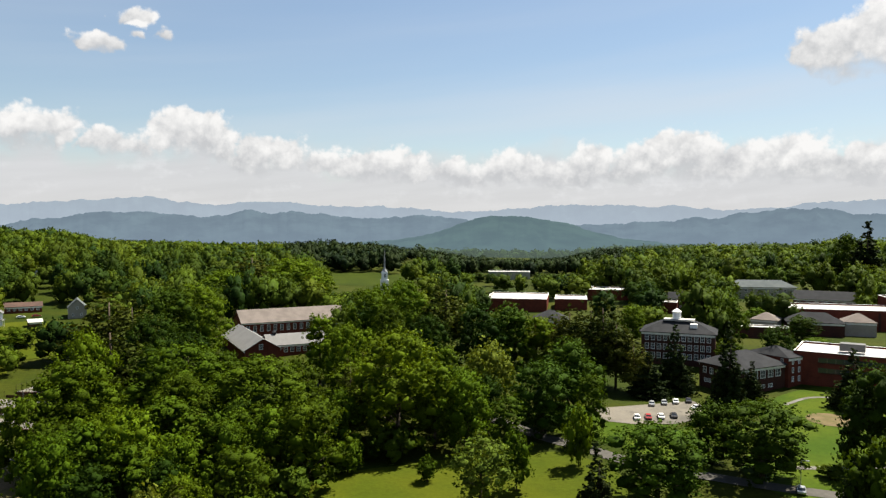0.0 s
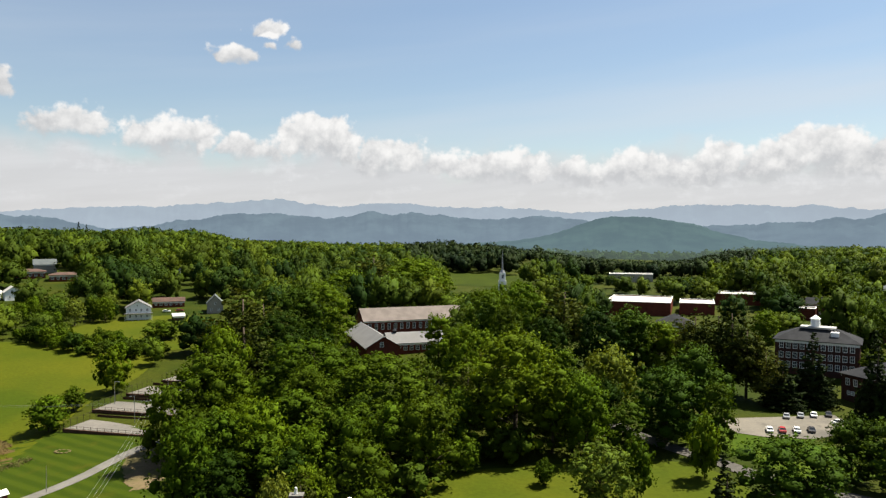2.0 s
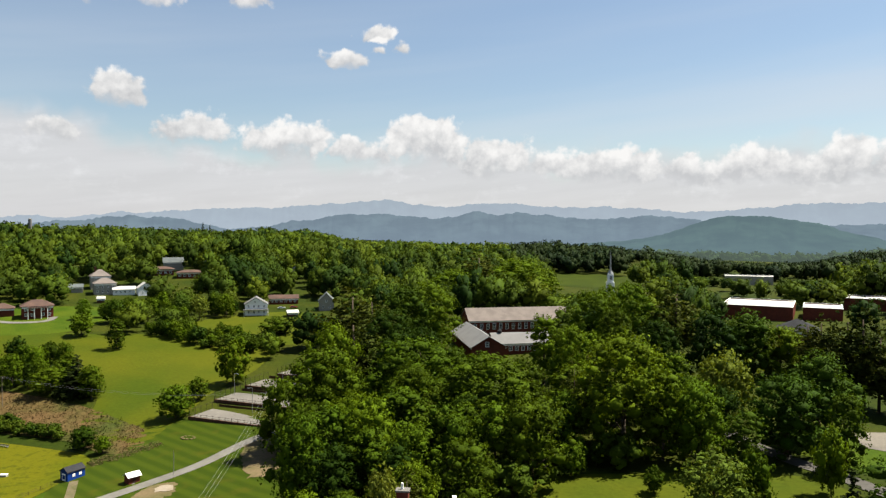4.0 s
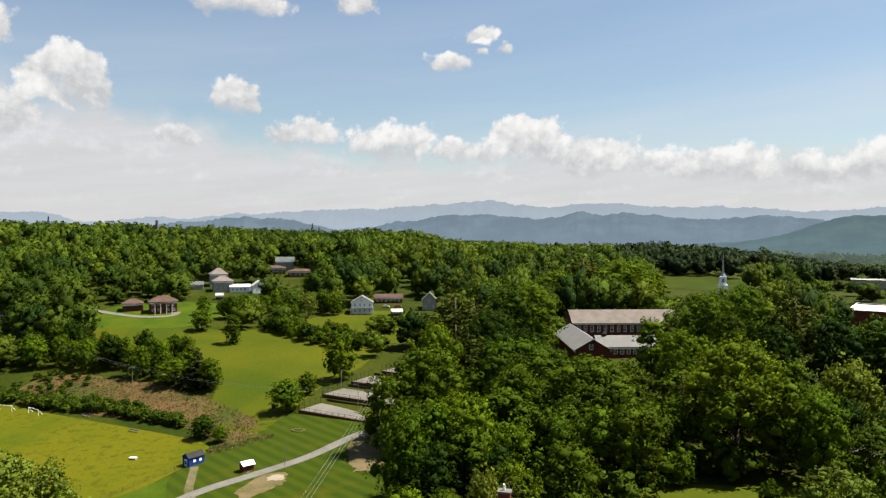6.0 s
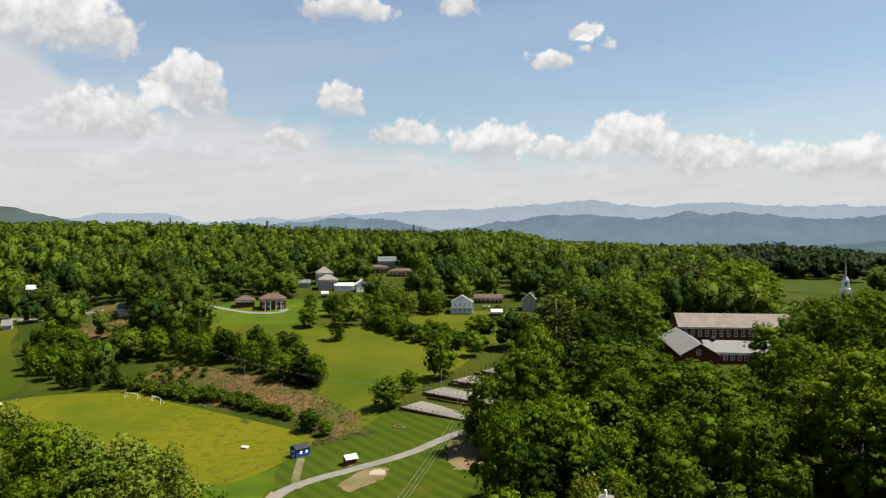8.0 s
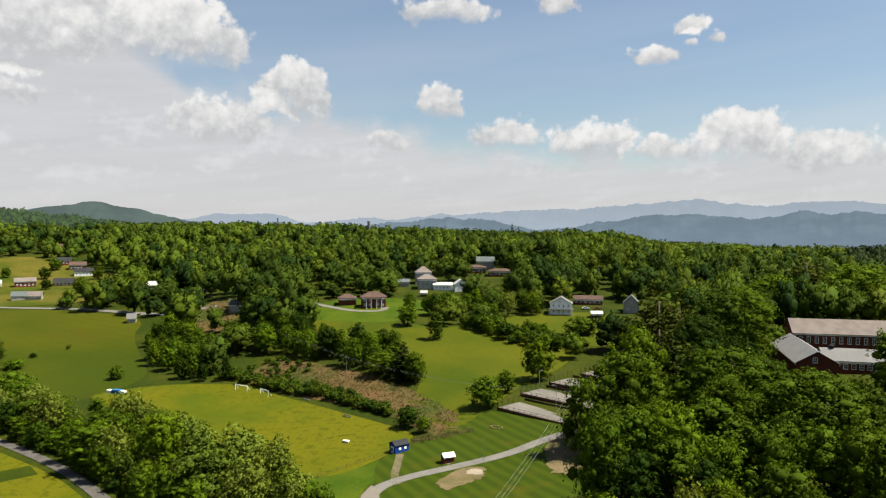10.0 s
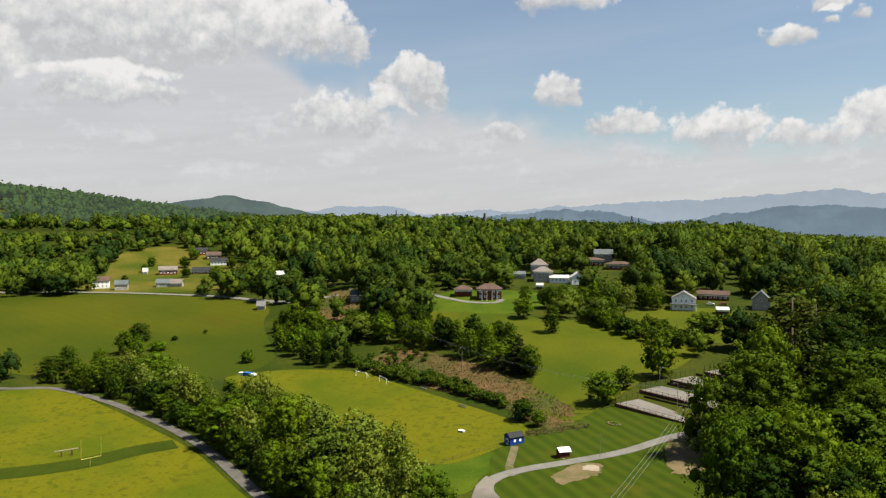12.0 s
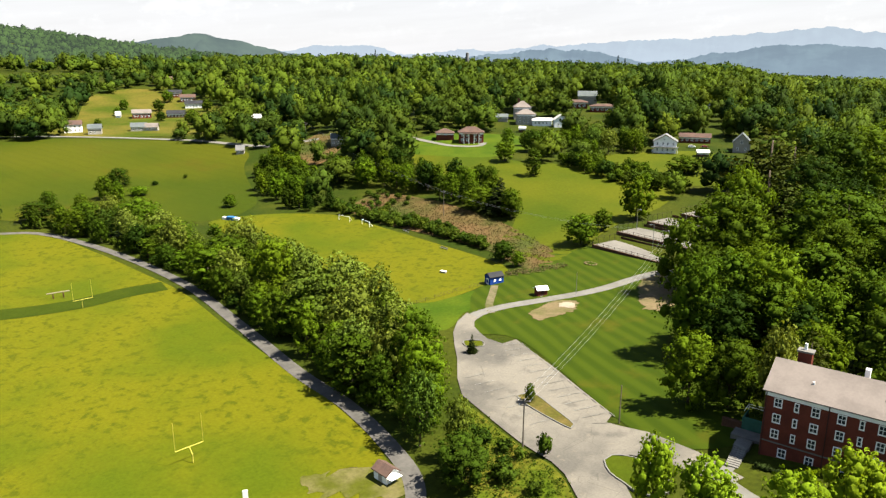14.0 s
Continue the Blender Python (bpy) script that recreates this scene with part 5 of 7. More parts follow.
windows(long_house, 18, 10, "front", rows_of(18, 2, 3.4, (1.2,), 1.8, 1.6))
long_b = building("long_house", -341, 447, 36, 19, 10, 3.8, "hip", 1.7, M["brick"], M["brown_roof"], "low brown house beside its longer neighbour", "house", 0.9)
windows(long_b, 19, 10, "front", rows_of(19, 2, 3.4, (1.0,), 1.8, 1.6))
far_a = building("grey_roofed_house", -378, 474, 40, 15, 10, 6, "gable", 3.5, M["cream"], M["grey_roof"], "grey-roofed house behind the trees", "house", see=0.5)
far_b = building("white_cabin", -285, 503, 35, 7, 6, 3.4, "gable", 2.0, M["white"], M["membrane"], "small white cabin alone among the trees", "house", see=0.2)
HOMES = [
    (-588, 137, 74, 12, 8, "white", "brown_roof", 6.0), (-569, 147, 70, 9, 7, "cream", "grey_roof", 4.6), (-640, 204, 72, 15, 9, "brick", "shingle", 4.4), (-627, 229, 62, 15, 9, "timber", "slate", 3.2),
    (-727, 265, 66, 14, 9, "brick", "slate", 4.0), (-700, 268, 66, 14, 9, "timber", "brown_roof", 4.2), (-668, 261, 64, 15, 9, "white", "slate", 3.8), (-800, 280, 72, 20, 9, "brick", "brown_roof", 4.0),
    (-568, 178, 66, 11, 7, "cream", "grey_roof", 3.4), (-563, 186, 60, 9, 6, "cream", "shingle", 3.0), (-651, 188, 70, 4, 3, "white", "membrane", 2.6), (-546, 262, 56, 12, 8, "white", "membrane", 3.6),
    (-442, 201, 58, 5, 4, "cream", "pale_roof", 2.8), (-790, 324, 64, 12, 8, "cream", "pale_roof", 3.6), (-698, 307, 60, 7, 6, "white", "pale_roof", 3.0), (-400, 249, 52, 8, 7, "cream", "grey_roof", 4.5),
]
for hx, hy, hyaw, hl, hw, wm, rm, ht in HOMES:
    home = building("house", hx, hy, hyaw, hl, hw, ht, "gable", 2.6, M[wm], M[rm], "small %s house with a low gable roof on the hillside" % {"white": "white", "cream": "pale", "brick": "brick", "timber": "brown"}[wm], "house")
    windows(home, hl, hw, "front", rows_of(hl, 1.8, 2.8, (1.0,) if ht < 5.5 else (1.0, 3.8), 1.2, 1.4))

# ---------- trees in their places ----------
def clear_of_buildings(x, y):
    return all((x - a) ** 2 + (y - c) ** 2 > r * r for a, c, r in FOOT)


def hides(x, y, tall):
    """Whether a tree would stand before the upper part of a building that is in plain sight."""
    b, d = math.degrees(math.atan2(-x, y)), math.hypot(x, y)
    top = math.degrees(math.atan2(float(ground(x, y)) + tall - EYE, d))
    return any(d < far and abs(b - mid) < half + 150.0 / d and top > low for mid, half, far, low in SIGHT)


# trees that stand out: bearing, distance, angle of the top, crown width, kind
STANDING = [
    [
        (3.6, 200, -8.2, 30.1, "broad", 0.82), (14.4, 204, -9.9, 30.7, "broad", 0.50), (19.8, 218, -8.8, 32.8, "broad", 0.45), (24.0, 178, -13.3, 18.3, "broad", 0.90), (27.4, 225, -9.4, 26.7, "broad", 0.50), (29.3, 168, -14.4, 15.9, "broad", 0.55),
        (16.1, 140, -16.4, 12.2, "tall"), (10.7, 174, -12.9, 20.6, "broad", 0.40), (21.0, 188, -12.3, 19.3, "tall"), (-2.1, 192, -11.3, 17.5, "broad", 0.70), (-3.7, 222, -9.2, 18.4, "pale"), (-8.0, 205, -10.1, 22.7, "oak", 0.70),
        (-10.0, 226, -8.7, 23.2, "oak", 1.00), (-10.9, 182, -13.9, 7.5, "round", 0.90), (-3.1, 158, -16.1, 15.0, "pale"), (-6.0, 166, -15.9, 7.9, "round"), (1.2, 172, -17.8, 4.9, "round"), (-16.9, 160, -14.4, 24.1, "oak", 1.00),
        (-12.3, 150, -16.8, 9.5, "spruce"), (-20.6, 190, -12.7, 12.8, "oak"), (-24.3, 182, -12.1, 24.5, "oak", 0.80), (-31.2, 196, -9.3, 18.6, "oak"), (-31.6, 156, -14.5, 12.3, "round"), (-30.0, 262, -8.2, 13.7, "spruce"),
    ],
    [
        (-28.7, 188, -16.2, 6.7, "shrub"), (-9.1, 300, -6.3, 16.6, "pine"), (-7.5, 290, -6.8, 18.4, "broad", 0.80), (-11.1, 262, -8.5, 12.4, "pine"), (-23.5, 262, -9.6, 8.3, "spruce"), (-20.3, 420, -4.7, 19.9, "broad"),
        (-23.8, 400, -5.6, 15.8, "broad"), (-26.8, 360, -6.1, 17.1, "broad"), (-27.9, 340, -7.6, 13.4, "round"), (-30.3, 176, -15.2, 4.9, "spruce"), (-21.9, 240, -6.9, 11.8, "spruce"), (-18.1, 264, -7.3, 13.8, "spruce"),
        (-12.8, 266, -5.4, 16.8, "pine"), (-11.5, 270, -5.7, 17.1, "pine"), (-10.2, 276, -5.9, 15.3, "pine"), (-13.7, 262, -6.7, 14.5, "pine"), (-15.2, 258, -8.4, 12.2, "pine"), (-16.2, 256, -9.4, 14.2, "spruce"),
        (-21.9, 330, -4.9, 15.7, "broad"), (-25.2, 296, -7.0, 16.4, "broad"), (-21.9, 300, -8.0, 11.9, "broad"), (-14.9, 330, -5.8, 15.7, "broad"), (9.8, 262, -6.7, 13.0, "tall", 0.75), (7.4, 255, -7.8, 12.1, "pine"),
    ],
    [
        (5.6, 300, -4.9, 23.7, "broad", 0.60), (2.9, 305, -4.2, 22.9, "broad", 0.70), (-0.1, 300, -4.2, 21.4, "pine"), (-3.0, 270, -6.2, 21.4, "oak"), (-5.3, 285, -6.0, 20.3, "oak"), (1.1, 255, -6.9, 18.2, "broad"),
        (4.2, 270, -6.2, 17.1, "tall"), (4.9, 396, -4.3, 15.0, "broad", 0.75), (3.4, 402, -4.0, 16.0, "broad", 0.6), (6.6, 392, -4.7, 15.0, "broad", 0.5), (11.8, 470, -2.3, 44.6, "broad", 0.90), (15.0, 475, -1.8, 30.1, "pine"), (13.1, 440, -4.2, 31.3, "pale"), (16.9, 460, -3.2, 40.0, "broad", 0.75), (10.0, 470, -3.1, 26.0, "broad", 0.80),
        (25.2, 300, -4.7, 26.1, "pine"), (23.3, 290, -5.1, 22.9, "pine"), (21.0, 320, -4.6, 27.8, "tall"), (19.0, 330, -4.3, 28.7, "tall"), (22.2, 260, -6.5, 22.6, "broad"), (24.8, 250, -6.8, 21.8, "pine"),
        (26.7, 235, -7.5, 18.6, "tall"), (-30.7, 620, 0.6, 29.4, "spruce"), (-29.5, 640, -0.2, 25.3, "broad"), (7.4, 225, -10.4, 16.0, "tall"), (8.3, 196, -12.6, 12.4, "broad"), (30.6, 215, -11.4, 15.3, "broad"),
    ],
    [
        (18.2, 172, -14.2, 16.3, "tall"), (26.8, 178, -13.6, 14.1, "tall"), (13.6, 176, -13.7, 12.5, "tall"), (0.6, 195, -10.5, 12.3, "tall"), (-5.3, 185, -13.0, 10.2, "tall"), (-11.8, 200, -11.1, 9.5, "tall"),
    ],
    [
        (31.2, 103, -28.1, 8.1, "maple"), (27.0, 101, -29.0, 8.4, "maple"), (20.1, 99, -28.5, 9.8, "maple"), (16.5, 106, -26.2, 9.6, "maple"), (25.2, 95, -30.9, 6.0, "maple"), (47.8, 112, -29.3, 11.5, "oak"),
        (51.4, 134, -21.9, 12.7, "broad"), (52.3, 150, -19.4, 14.2, "broad"), (42.1, 141, -25.2, 2.5, "round"), (40.6, 120, -28.9, 3.0, "shrub"), (47.2, 168, -21.5, 2.7, "spruce"), (60.2, 190, -16.2, 19.5, "pale"),
        (57.9, 200, -15.4, 19.0, "pale"), (63.6, 220, -13.4, 17.4, "broad"), (67.1, 260, -13.1, 22.6, "broad"), (57.5, 175, -17.7, 15.2, "pale"), (53.7, 150, -20.5, 11.9, "pale"), (51.7, 126, -24.1, 8.0, "pale"),
        (48.3, 120, -26.8, 5.7, "pale"), (61.6, 190, -17.9, 15.0, "tall"), (38.5, 266, -11.7, 13.0, "round"), (36.9, 284, -11.2, 8.5, "round"), (34.3, 300, -8.8, 13.1, "round"), (42.5, 366, -6.5, 8.7, "tall"),
    ],
    [
        (44.8, 396, -6.1, 12.5, "round"), (31.0, 380, -6.9, 18.0, "round"), (45.1, 312, -9.0, 15.3, "spruce"), (46.7, 318, -9.7, 17.6, "broad"), (61.8, 410, -7.1, 14.6, "tall"), (44.8, 250, -14.0, 8.9, "round"),
        (43.5, 243, -14.8, 5.8, "round"), (73.3, 330, -9.8, 20.9, "broad"), (76.8, 350, -9.9, 19.4, "broad"), (80.0, 375, -9.6, 14.8, "tall"), (74.3, 440, -7.6, 13.9, "broad"), (73.1, 415, -9.0, 9.8, "round"),
        (71.9, 436, -8.7, 4.1, "round"), (69.7, 446, -8.7, 2.8, "shrub"), (66.6, 372, -10.0, 7.4, "round"), (71.1, 300, -11.6, 21.4, "broad"), (69.7, 270, -13.9, 19.2, "broad"), (22.7, 135, -18.5, 8.5, "pale"),
        (20.7, 140, -18.8, 7.8, "pine"), (17.5, 140, -18.2, 6.6, "spruce"), (29.1, 140, -20.1, 12.2, "broad"), (26.1, 140, -20.1, 11.1, "broad"), (26.9, 165, -16.8, 17.0, "broad"), (28.7, 172, -17.5, 13.6, "broad"),
    ],
    [
        (23.8, 170, -15.6, 14.8, "tall"), (20.1, 165, -15.1, 14.4, "broad"), (17.5, 170, -13.9, 16.1, "broad"), (24.9, 205, -12.8, 17.8, "broad"), (28.5, 210, -13.6, 18.3, "broad"), (22.1, 220, -11.3, 19.1, "broad"),
    ],
]
for group in STANDING:
    for b, d, top, wide, kind, *tone in group:
        x, y = polar(b, d)
        plant(kind, x, y, max(2.5, up_to(b, d, top)), wide, tone=tone[0] if tone else None)


def grow(outline, spacing, kinds, low, high, seed, room=0.6, ratio=None, taper=0.0):
    """Fills an outline with trees that keep clear of those already there."""
    r = random.Random(seed)
    xs, ys = [p[0] for p in outline], [p[1] for p in outline]
    rim = curve(outline, 4.0, True) if taper else []
    y = min(ys)
    while y < max(ys):
        x = min(xs)
        while x < max(xs):
            px, py = x + r.uniform(-0.35, 0.35) * spacing, y + r.uniform(-0.35, 0.35) * spacing
            kind = kinds[r.randrange(len(kinds))]
            tall = r.uniform(low, high)
            if taper:
                near = min(math.hypot(px - a, py - c) for a, c in rim)
                tall *= min(1.0, 0.60 + 0.4 * near / taper)
            if inside(px, py, outline) and free(px, py, spacing * room * 0.5) and not hides(px, py, tall) and clear_of_buildings(px, py):
                plant(kind, px, py, tall, tall * (ratio or {"broad": 0.72, "tall": 0.52, "round": 0.9, "pale": 0.85, "pine": 0.42, "spruce": 0.45, "shrub": 1.3}[kind]) * r.uniform(0.9, 1.12))
            x += spacing
        y += spacing


WOOD = [(-113, 200), (-94, 173), (-84, 150), (-74, 138), (-61, 134), (-48, 141), (-36, 152), (-30, 176), (-10, 186), (15, 190), (22, 215), (10, 240), (0, 262), (-45, 285), (-70, 285), (-92, 275), (-116, 262), (-124, 230)]
grow(WOOD, 10.5, ["broad", "broad", "tall", "tall", "broad", "pine"], 20, 27, 1, taper=34.0)
CREEK = [(-366, 52), (-350, 68), (-322, 78), (-280, 86), (-232, 89), (-187, 86), (-148, 82), (-122, 82), (-98, 78), (-91, 79), (-99, 86), (-117, 96), (-138, 110), (-170, 118), (-210, 118), (-250, 112), (-300, 104), (-350, 84)]
grow(CREEK, 8.6, ["broad", "pale", "tall", "pale", "pale", "round"], 7, 16.5, 2)
BANK_TREES = [(-346, 210), (-343, 232), (-310, 238), (-286, 240), (-249, 241), (-222, 232), (-206, 218), (-219, 212), (-243, 213), (-272, 216), (-310, 212)]
grow(BANK_TREES, 8.5, ["broad", "broad", "tall", "round"], 10, 14, 3)
LEFT_CLUMP = [(-395, 186), (-404, 211), (-375, 214), (-333, 195), (-302, 176), (-290, 182), (-300, 168), (-325, 160)]
grow(LEFT_CLUMP, 8.5, ["broad", "tall", "round"], 8, 13, 4)
LOW_HEDGE = [(-300, 178), (-256, 179), (-232, 184), (-191, 182), (-190, 187), (-238, 193), (-262, 187), (-300, 186)]
grow(LOW_HEDGE, 3.0, ["shrub"], 2.6, 4.2, 5, room=0.3)
HEDGE_RIGHT = [(-262, 304), (-217, 308), (-180, 306), (-176, 292), (-209, 287), (-250, 296)]
grow(HEDGE_RIGHT, 4.6, ["round", "shrub", "round", "broad"], 4, 9, 6)
GARDEN = [(-300, 330), (-268, 345), (-245, 372), (-236, 345), (-252, 318), (-285, 300), (-305, 308)]
grow(GARDEN, 9.0, ["broad", "round", "pale", "broad"], 8, 14, 7)
LOT_EDGE = [(-116, 100), (-100, 93), (-84, 89), (-74, 86), (-70, 80), (-84, 80), (-96, 86), (-112, 96)]
grow(LOT_EDGE, 4.4, ["shrub"], 1.4, 3.4, 8, room=0.3)
ROADSIDE = [(-366, 46), (-350, 64), (-322, 75.5), (-280, 83.5), (-232, 87.5), (-187, 84.5), (-148, 80.5), (-122, 80), (-98, 77), (-98, 80), (-122, 84), (-148, 85), (-187, 89), (-232, 92), (-280, 89), (-322, 81), (-355, 68)]
grow(ROADSIDE, 4.4, ["shrub"], 2.0, 4.2, 9, room=0.2)
for x, y, h, w in ((-398, 104, 13, 10), (-388, 108, 9, 7), (-404, 112, 8, 6), (-372, 86, 10, 9), (-383, 74, 11, 9)):
    plant("broad", x, y, h, w)
VERGE = [(-338, 70), (-300, 80.5), (-262, 86.5), (-214, 88), (-170, 84), (-140, 81.5), (-118, 81), (-101, 77.5)]
for k, (x, y) in enumerate(curve(VERGE, 11.0)):
    if k % 4 != 3:
        h = dice.uniform(8.5, 14.5)
        plant(("broad", "tall", "broad", "round")[k % 4], x + dice.uniform(-2, 2), y + dice.uniform(-0.6, 1.6), h, h * dice.uniform(0.62, 0.95), tone=dice.uniform(0.2, 0.75))
for x, y, h in ((-690, 205, 9), (-668, 228, 10), (-612, 210, 8), (-600, 232, 9), (-575, 222, 11), (-560, 232, 10), (-548, 215, 11), (-640, 262, 10), (-660, 190, 7), (-610, 160, 6), (-705, 250, 11)):
    plant("round", x, y, h, h * 1.05)
UNDER = [(-60, 146), (-38, 154), (-28, 174), (-8, 184), (16, 190), (14, 198), (-12, 194), (-34, 186), (-46, 164), (-62, 154)]
grow(UNDER, 6.5, ["round", "round", "shrub", "tall"], 6, 10, 10, room=0.25)
EDGE_GROWTH = [(-88, 153), (-77, 137), (-62, 131), (-47, 137), (-49, 143), (-62, 139), (-73, 146), (-84, 158)]
grow(EDGE_GROWTH, 4.6, ["round", "shrub", "round"], 4, 8, 17, room=0.15)
CAMPUS_TREES = [(100, 300), (118, 330), (140, 350), (150, 312), (140, 292), (124, 285)]
grow(CAMPUS_TREES, 13.0, ["round", "broad"], 8, 12, 14)
BANK_GREEN = [(-300, 186), (-304, 210), (-272, 214), (-262, 196), (-270, 184)]
grow(BANK_GREEN, 6.0, ["shrub"], 1.6, 3.2, 15, room=0.3)
for b, d, h in ((36.45, 960, 25), (35.95, 965, 22), (55.0, 1000, 26), (-31.0, 640, 30)):
    plant("spruce", *polar(b, d), h, h * 0.4)
# ---------- far woods ----------
CLEAR = [FOOTBALL, SOCCER, MEADOW, PASTURE, BANK, LAWN, HOUSES_FIELD, RED_LAWN, WHITE_LAWN, GAP_FIELD, STEEPLE_FIELD, WOOD, CREEK]


# bearing, and the angle above the eye that the crest of the wooded land reaches there
CREST = [(-39, 0.3), (-31.8, 0.3), (-29, -0.4), (-26, -0.9), (-20, -1.0), (-16.5, -1.2), (-12, -1.5), (-10, -2.1), (-6, -2.3), (-2, -2.1), (0.5, -1.7), (3, -1.45), (5.6, -1.1), (9.5, -0.9), (12.7, -1.0),
         (17, -1.05), (21, -0.95), (24.8, -0.8), (26, -0.6), (28, 0.0), (31.6, 0.15), (34, -0.02), (37, 0.0), (41, 0.17), (45, 0.28), (49, 0.48), (53, 0.57), (56, 0.66), (60, 0.55), (65, 0.4), (67.5, 0.65), (69, 0.7), (70.5, 0.3), (72.5, -0.2), (75, -0.8), (98, -0.85)]
CREST_B, CREST_E = np.array(CREST).T


def crest(b, d):
    """The height above the eye's level that the tree tops keep under, by bearing and distance."""
    e = float(np.interp(b, CREST_B, CREST_E))
    if d < 620 and 1.5 < b < 9.6:
        e = -4.9
    elif d < 690 and -11.0 < b < -1.0:
        e = -3.4
    elif d > 1100 and b < 26:
        e = -0.85
    elif d > 985 and b > 68.5:
        e = 5.0
    return d * math.tan(radians(e))


def low_tree(seed, lumps, size, per, leaf):
    """A light tree for the far woods, one metre wide and high."""
    rng = np.random.default_rng(seed)
    made = [((c[0] / 16, c[1] / 16, c[2] / 18), r / 16, f) for c, r, f in broad_lumps(rng, 16, 18, 1.0, lumps, size)]
    V, Q, T, N = foliage(rng, made, per, leaf, 0.74, 0.0, 0.95, 0.36, 4)
    return V, Q, T, rounded(V, N, 0.0, 1.0, 0.55)


def woods(name, near, far, spacing, forms, low, high, seed, label, keep, mat=None):
    """A wide wood of many crowns as one object."""
    rng = np.random.default_rng(seed)
    V, Q, T, N, tones, n, d = [], [], [], [], [], 0, near
    while d < far:
        gap = spacing(d)
        for b in np.arange(-39, 98, math.degrees(gap / d)):
            bb, dd = b + rng.uniform(-0.45, 0.45) * math.degrees(gap / d), d + rng.uniform(-0.45, 0.45) * gap
            x, y = polar(bb, dd)
            if (dd < 900 and noise.noise(Vector((x * 0.016, y * 0.016, 4.0))) < -0.36) or not keep(bb, dd, x, y) or any(inside(x, y, c) for c in CLEAR) or any((x - a) ** 2 + (y - c) ** 2 < r * r for a, c, r in FOOT):
                continue
            if dd < 620 and not free(x, y, 3.0):
                continue
            v, q, t, soft = forms[rng.integers(len(forms))]
            tall = (low + (high - low) * rng.beta(1.6, 1.3)) * (1.0 + 0.35 * noise.noise(Vector((x * 0.011, y * 0.011, 8.0))))
            room = EYE + crest(bb, dd) - float(ground(x, y))
            tall = min(tall, room * rng.uniform(0.86, 1.0))
            if tall < 5.0 and not (dd < 640 and tall > 3.0):
                continue
            if dd < 700 and hides(x, y, tall):
                continue
            wide = (gap * 0.45 + min(tall, 20) * 0.55) * rng.uniform(0.6, 1.35)
            a = rng.uniform(0, 6.28)
            turn = np.array([[math.cos(a), -math.sin(a), 0], [math.sin(a), math.cos(a), 0], [0, 0, 1]])
            V.append((v @ turn.T) * (wide, wide, tall) + (x, y, float(ground(x, y)) - 0.3))
            N.append(soft @ turn.T)
            Q.append(q + n)
            T.append(t + n)
            own = rng.normal(0.45, 0.34) + 0.5 * noise.noise(Vector((x * 0.008, y * 0.008, 2.0)))
            tones.append(np.full(len(v), np.clip(own, 0, 1)))
            n += len(v)
        d += gap * 0.92
    ob = new(name, quad_mesh(name, np.concatenate(V), np.concatenate(Q), mat or M["leaf_far"], np.concatenate(T), np.concatenate(tones), np.concatenate(N)))
    return tagged(ob, label, "woods", kind="stuff")


def hillside(b, d, x, y):
    """Where trees grow beyond the fields: all but the campus, the gaps between houses and the open ground close by."""
    if b < 3 and d < 600:
        return b < -34 or (b < -10 and d > 520) or (d > 300 and noise.noise(Vector((x * 0.02, y * 0.02, 5.0))) > -0.12)
    if b > 55 and d < 360:
        return False
    if b > 20 and d < 330:
        return False
    return True


MEDIUM = [low_tree(500 + k, 11, 3.0, 1350, 0.034) for k in range(8)]
SMALL = [low_tree(600 + k, 6, 3.9, 430, 0.05) for k in range(6)]
TINY = [low_tree(700 + k, 3, 4.6, 110, 0.085) for k in range(5)]
woods("woods", 290, 640, lambda d: 17.0, MEDIUM, 9, 25, 11, "mixed green leafy woods between the houses", hillside)
# not a separate species: the woods whose leaves are coloured dark for cloud shadow
def pines(b, d):
    return -14 < b < 12.4 and d > (655 if b < 1.2 else 715 - 3 * b)


woods("woods", 640, 1100, lambda d: 0.023 * d, SMALL, 11, 23, 12, "distant green wooded hills", lambda b, d, x, y: not pines(b, d))
woods("woods", 690, 1100, lambda d: 0.018 * d, SMALL, 16, 23, 18, "wood beyond the far field, coloured dark for cloud shadow", lambda b, d, x, y: pines(b, d), M["cloud_dark_far"])
woods("woods", 1100, 2200, lambda d: 0.022 * d, TINY, 12, 22, 13, "far green wooded ridge", lambda b, d, x, y: 14 <= b < 66)
# the hazy materials carry their haze as emitted colour, there is no air between
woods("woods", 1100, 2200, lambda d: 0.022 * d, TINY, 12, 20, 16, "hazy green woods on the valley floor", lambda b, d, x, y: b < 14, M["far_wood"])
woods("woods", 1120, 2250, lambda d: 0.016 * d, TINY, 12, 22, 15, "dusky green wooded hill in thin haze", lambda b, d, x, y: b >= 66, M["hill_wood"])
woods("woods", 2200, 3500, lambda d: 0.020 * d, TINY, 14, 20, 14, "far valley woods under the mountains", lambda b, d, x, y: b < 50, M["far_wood"])

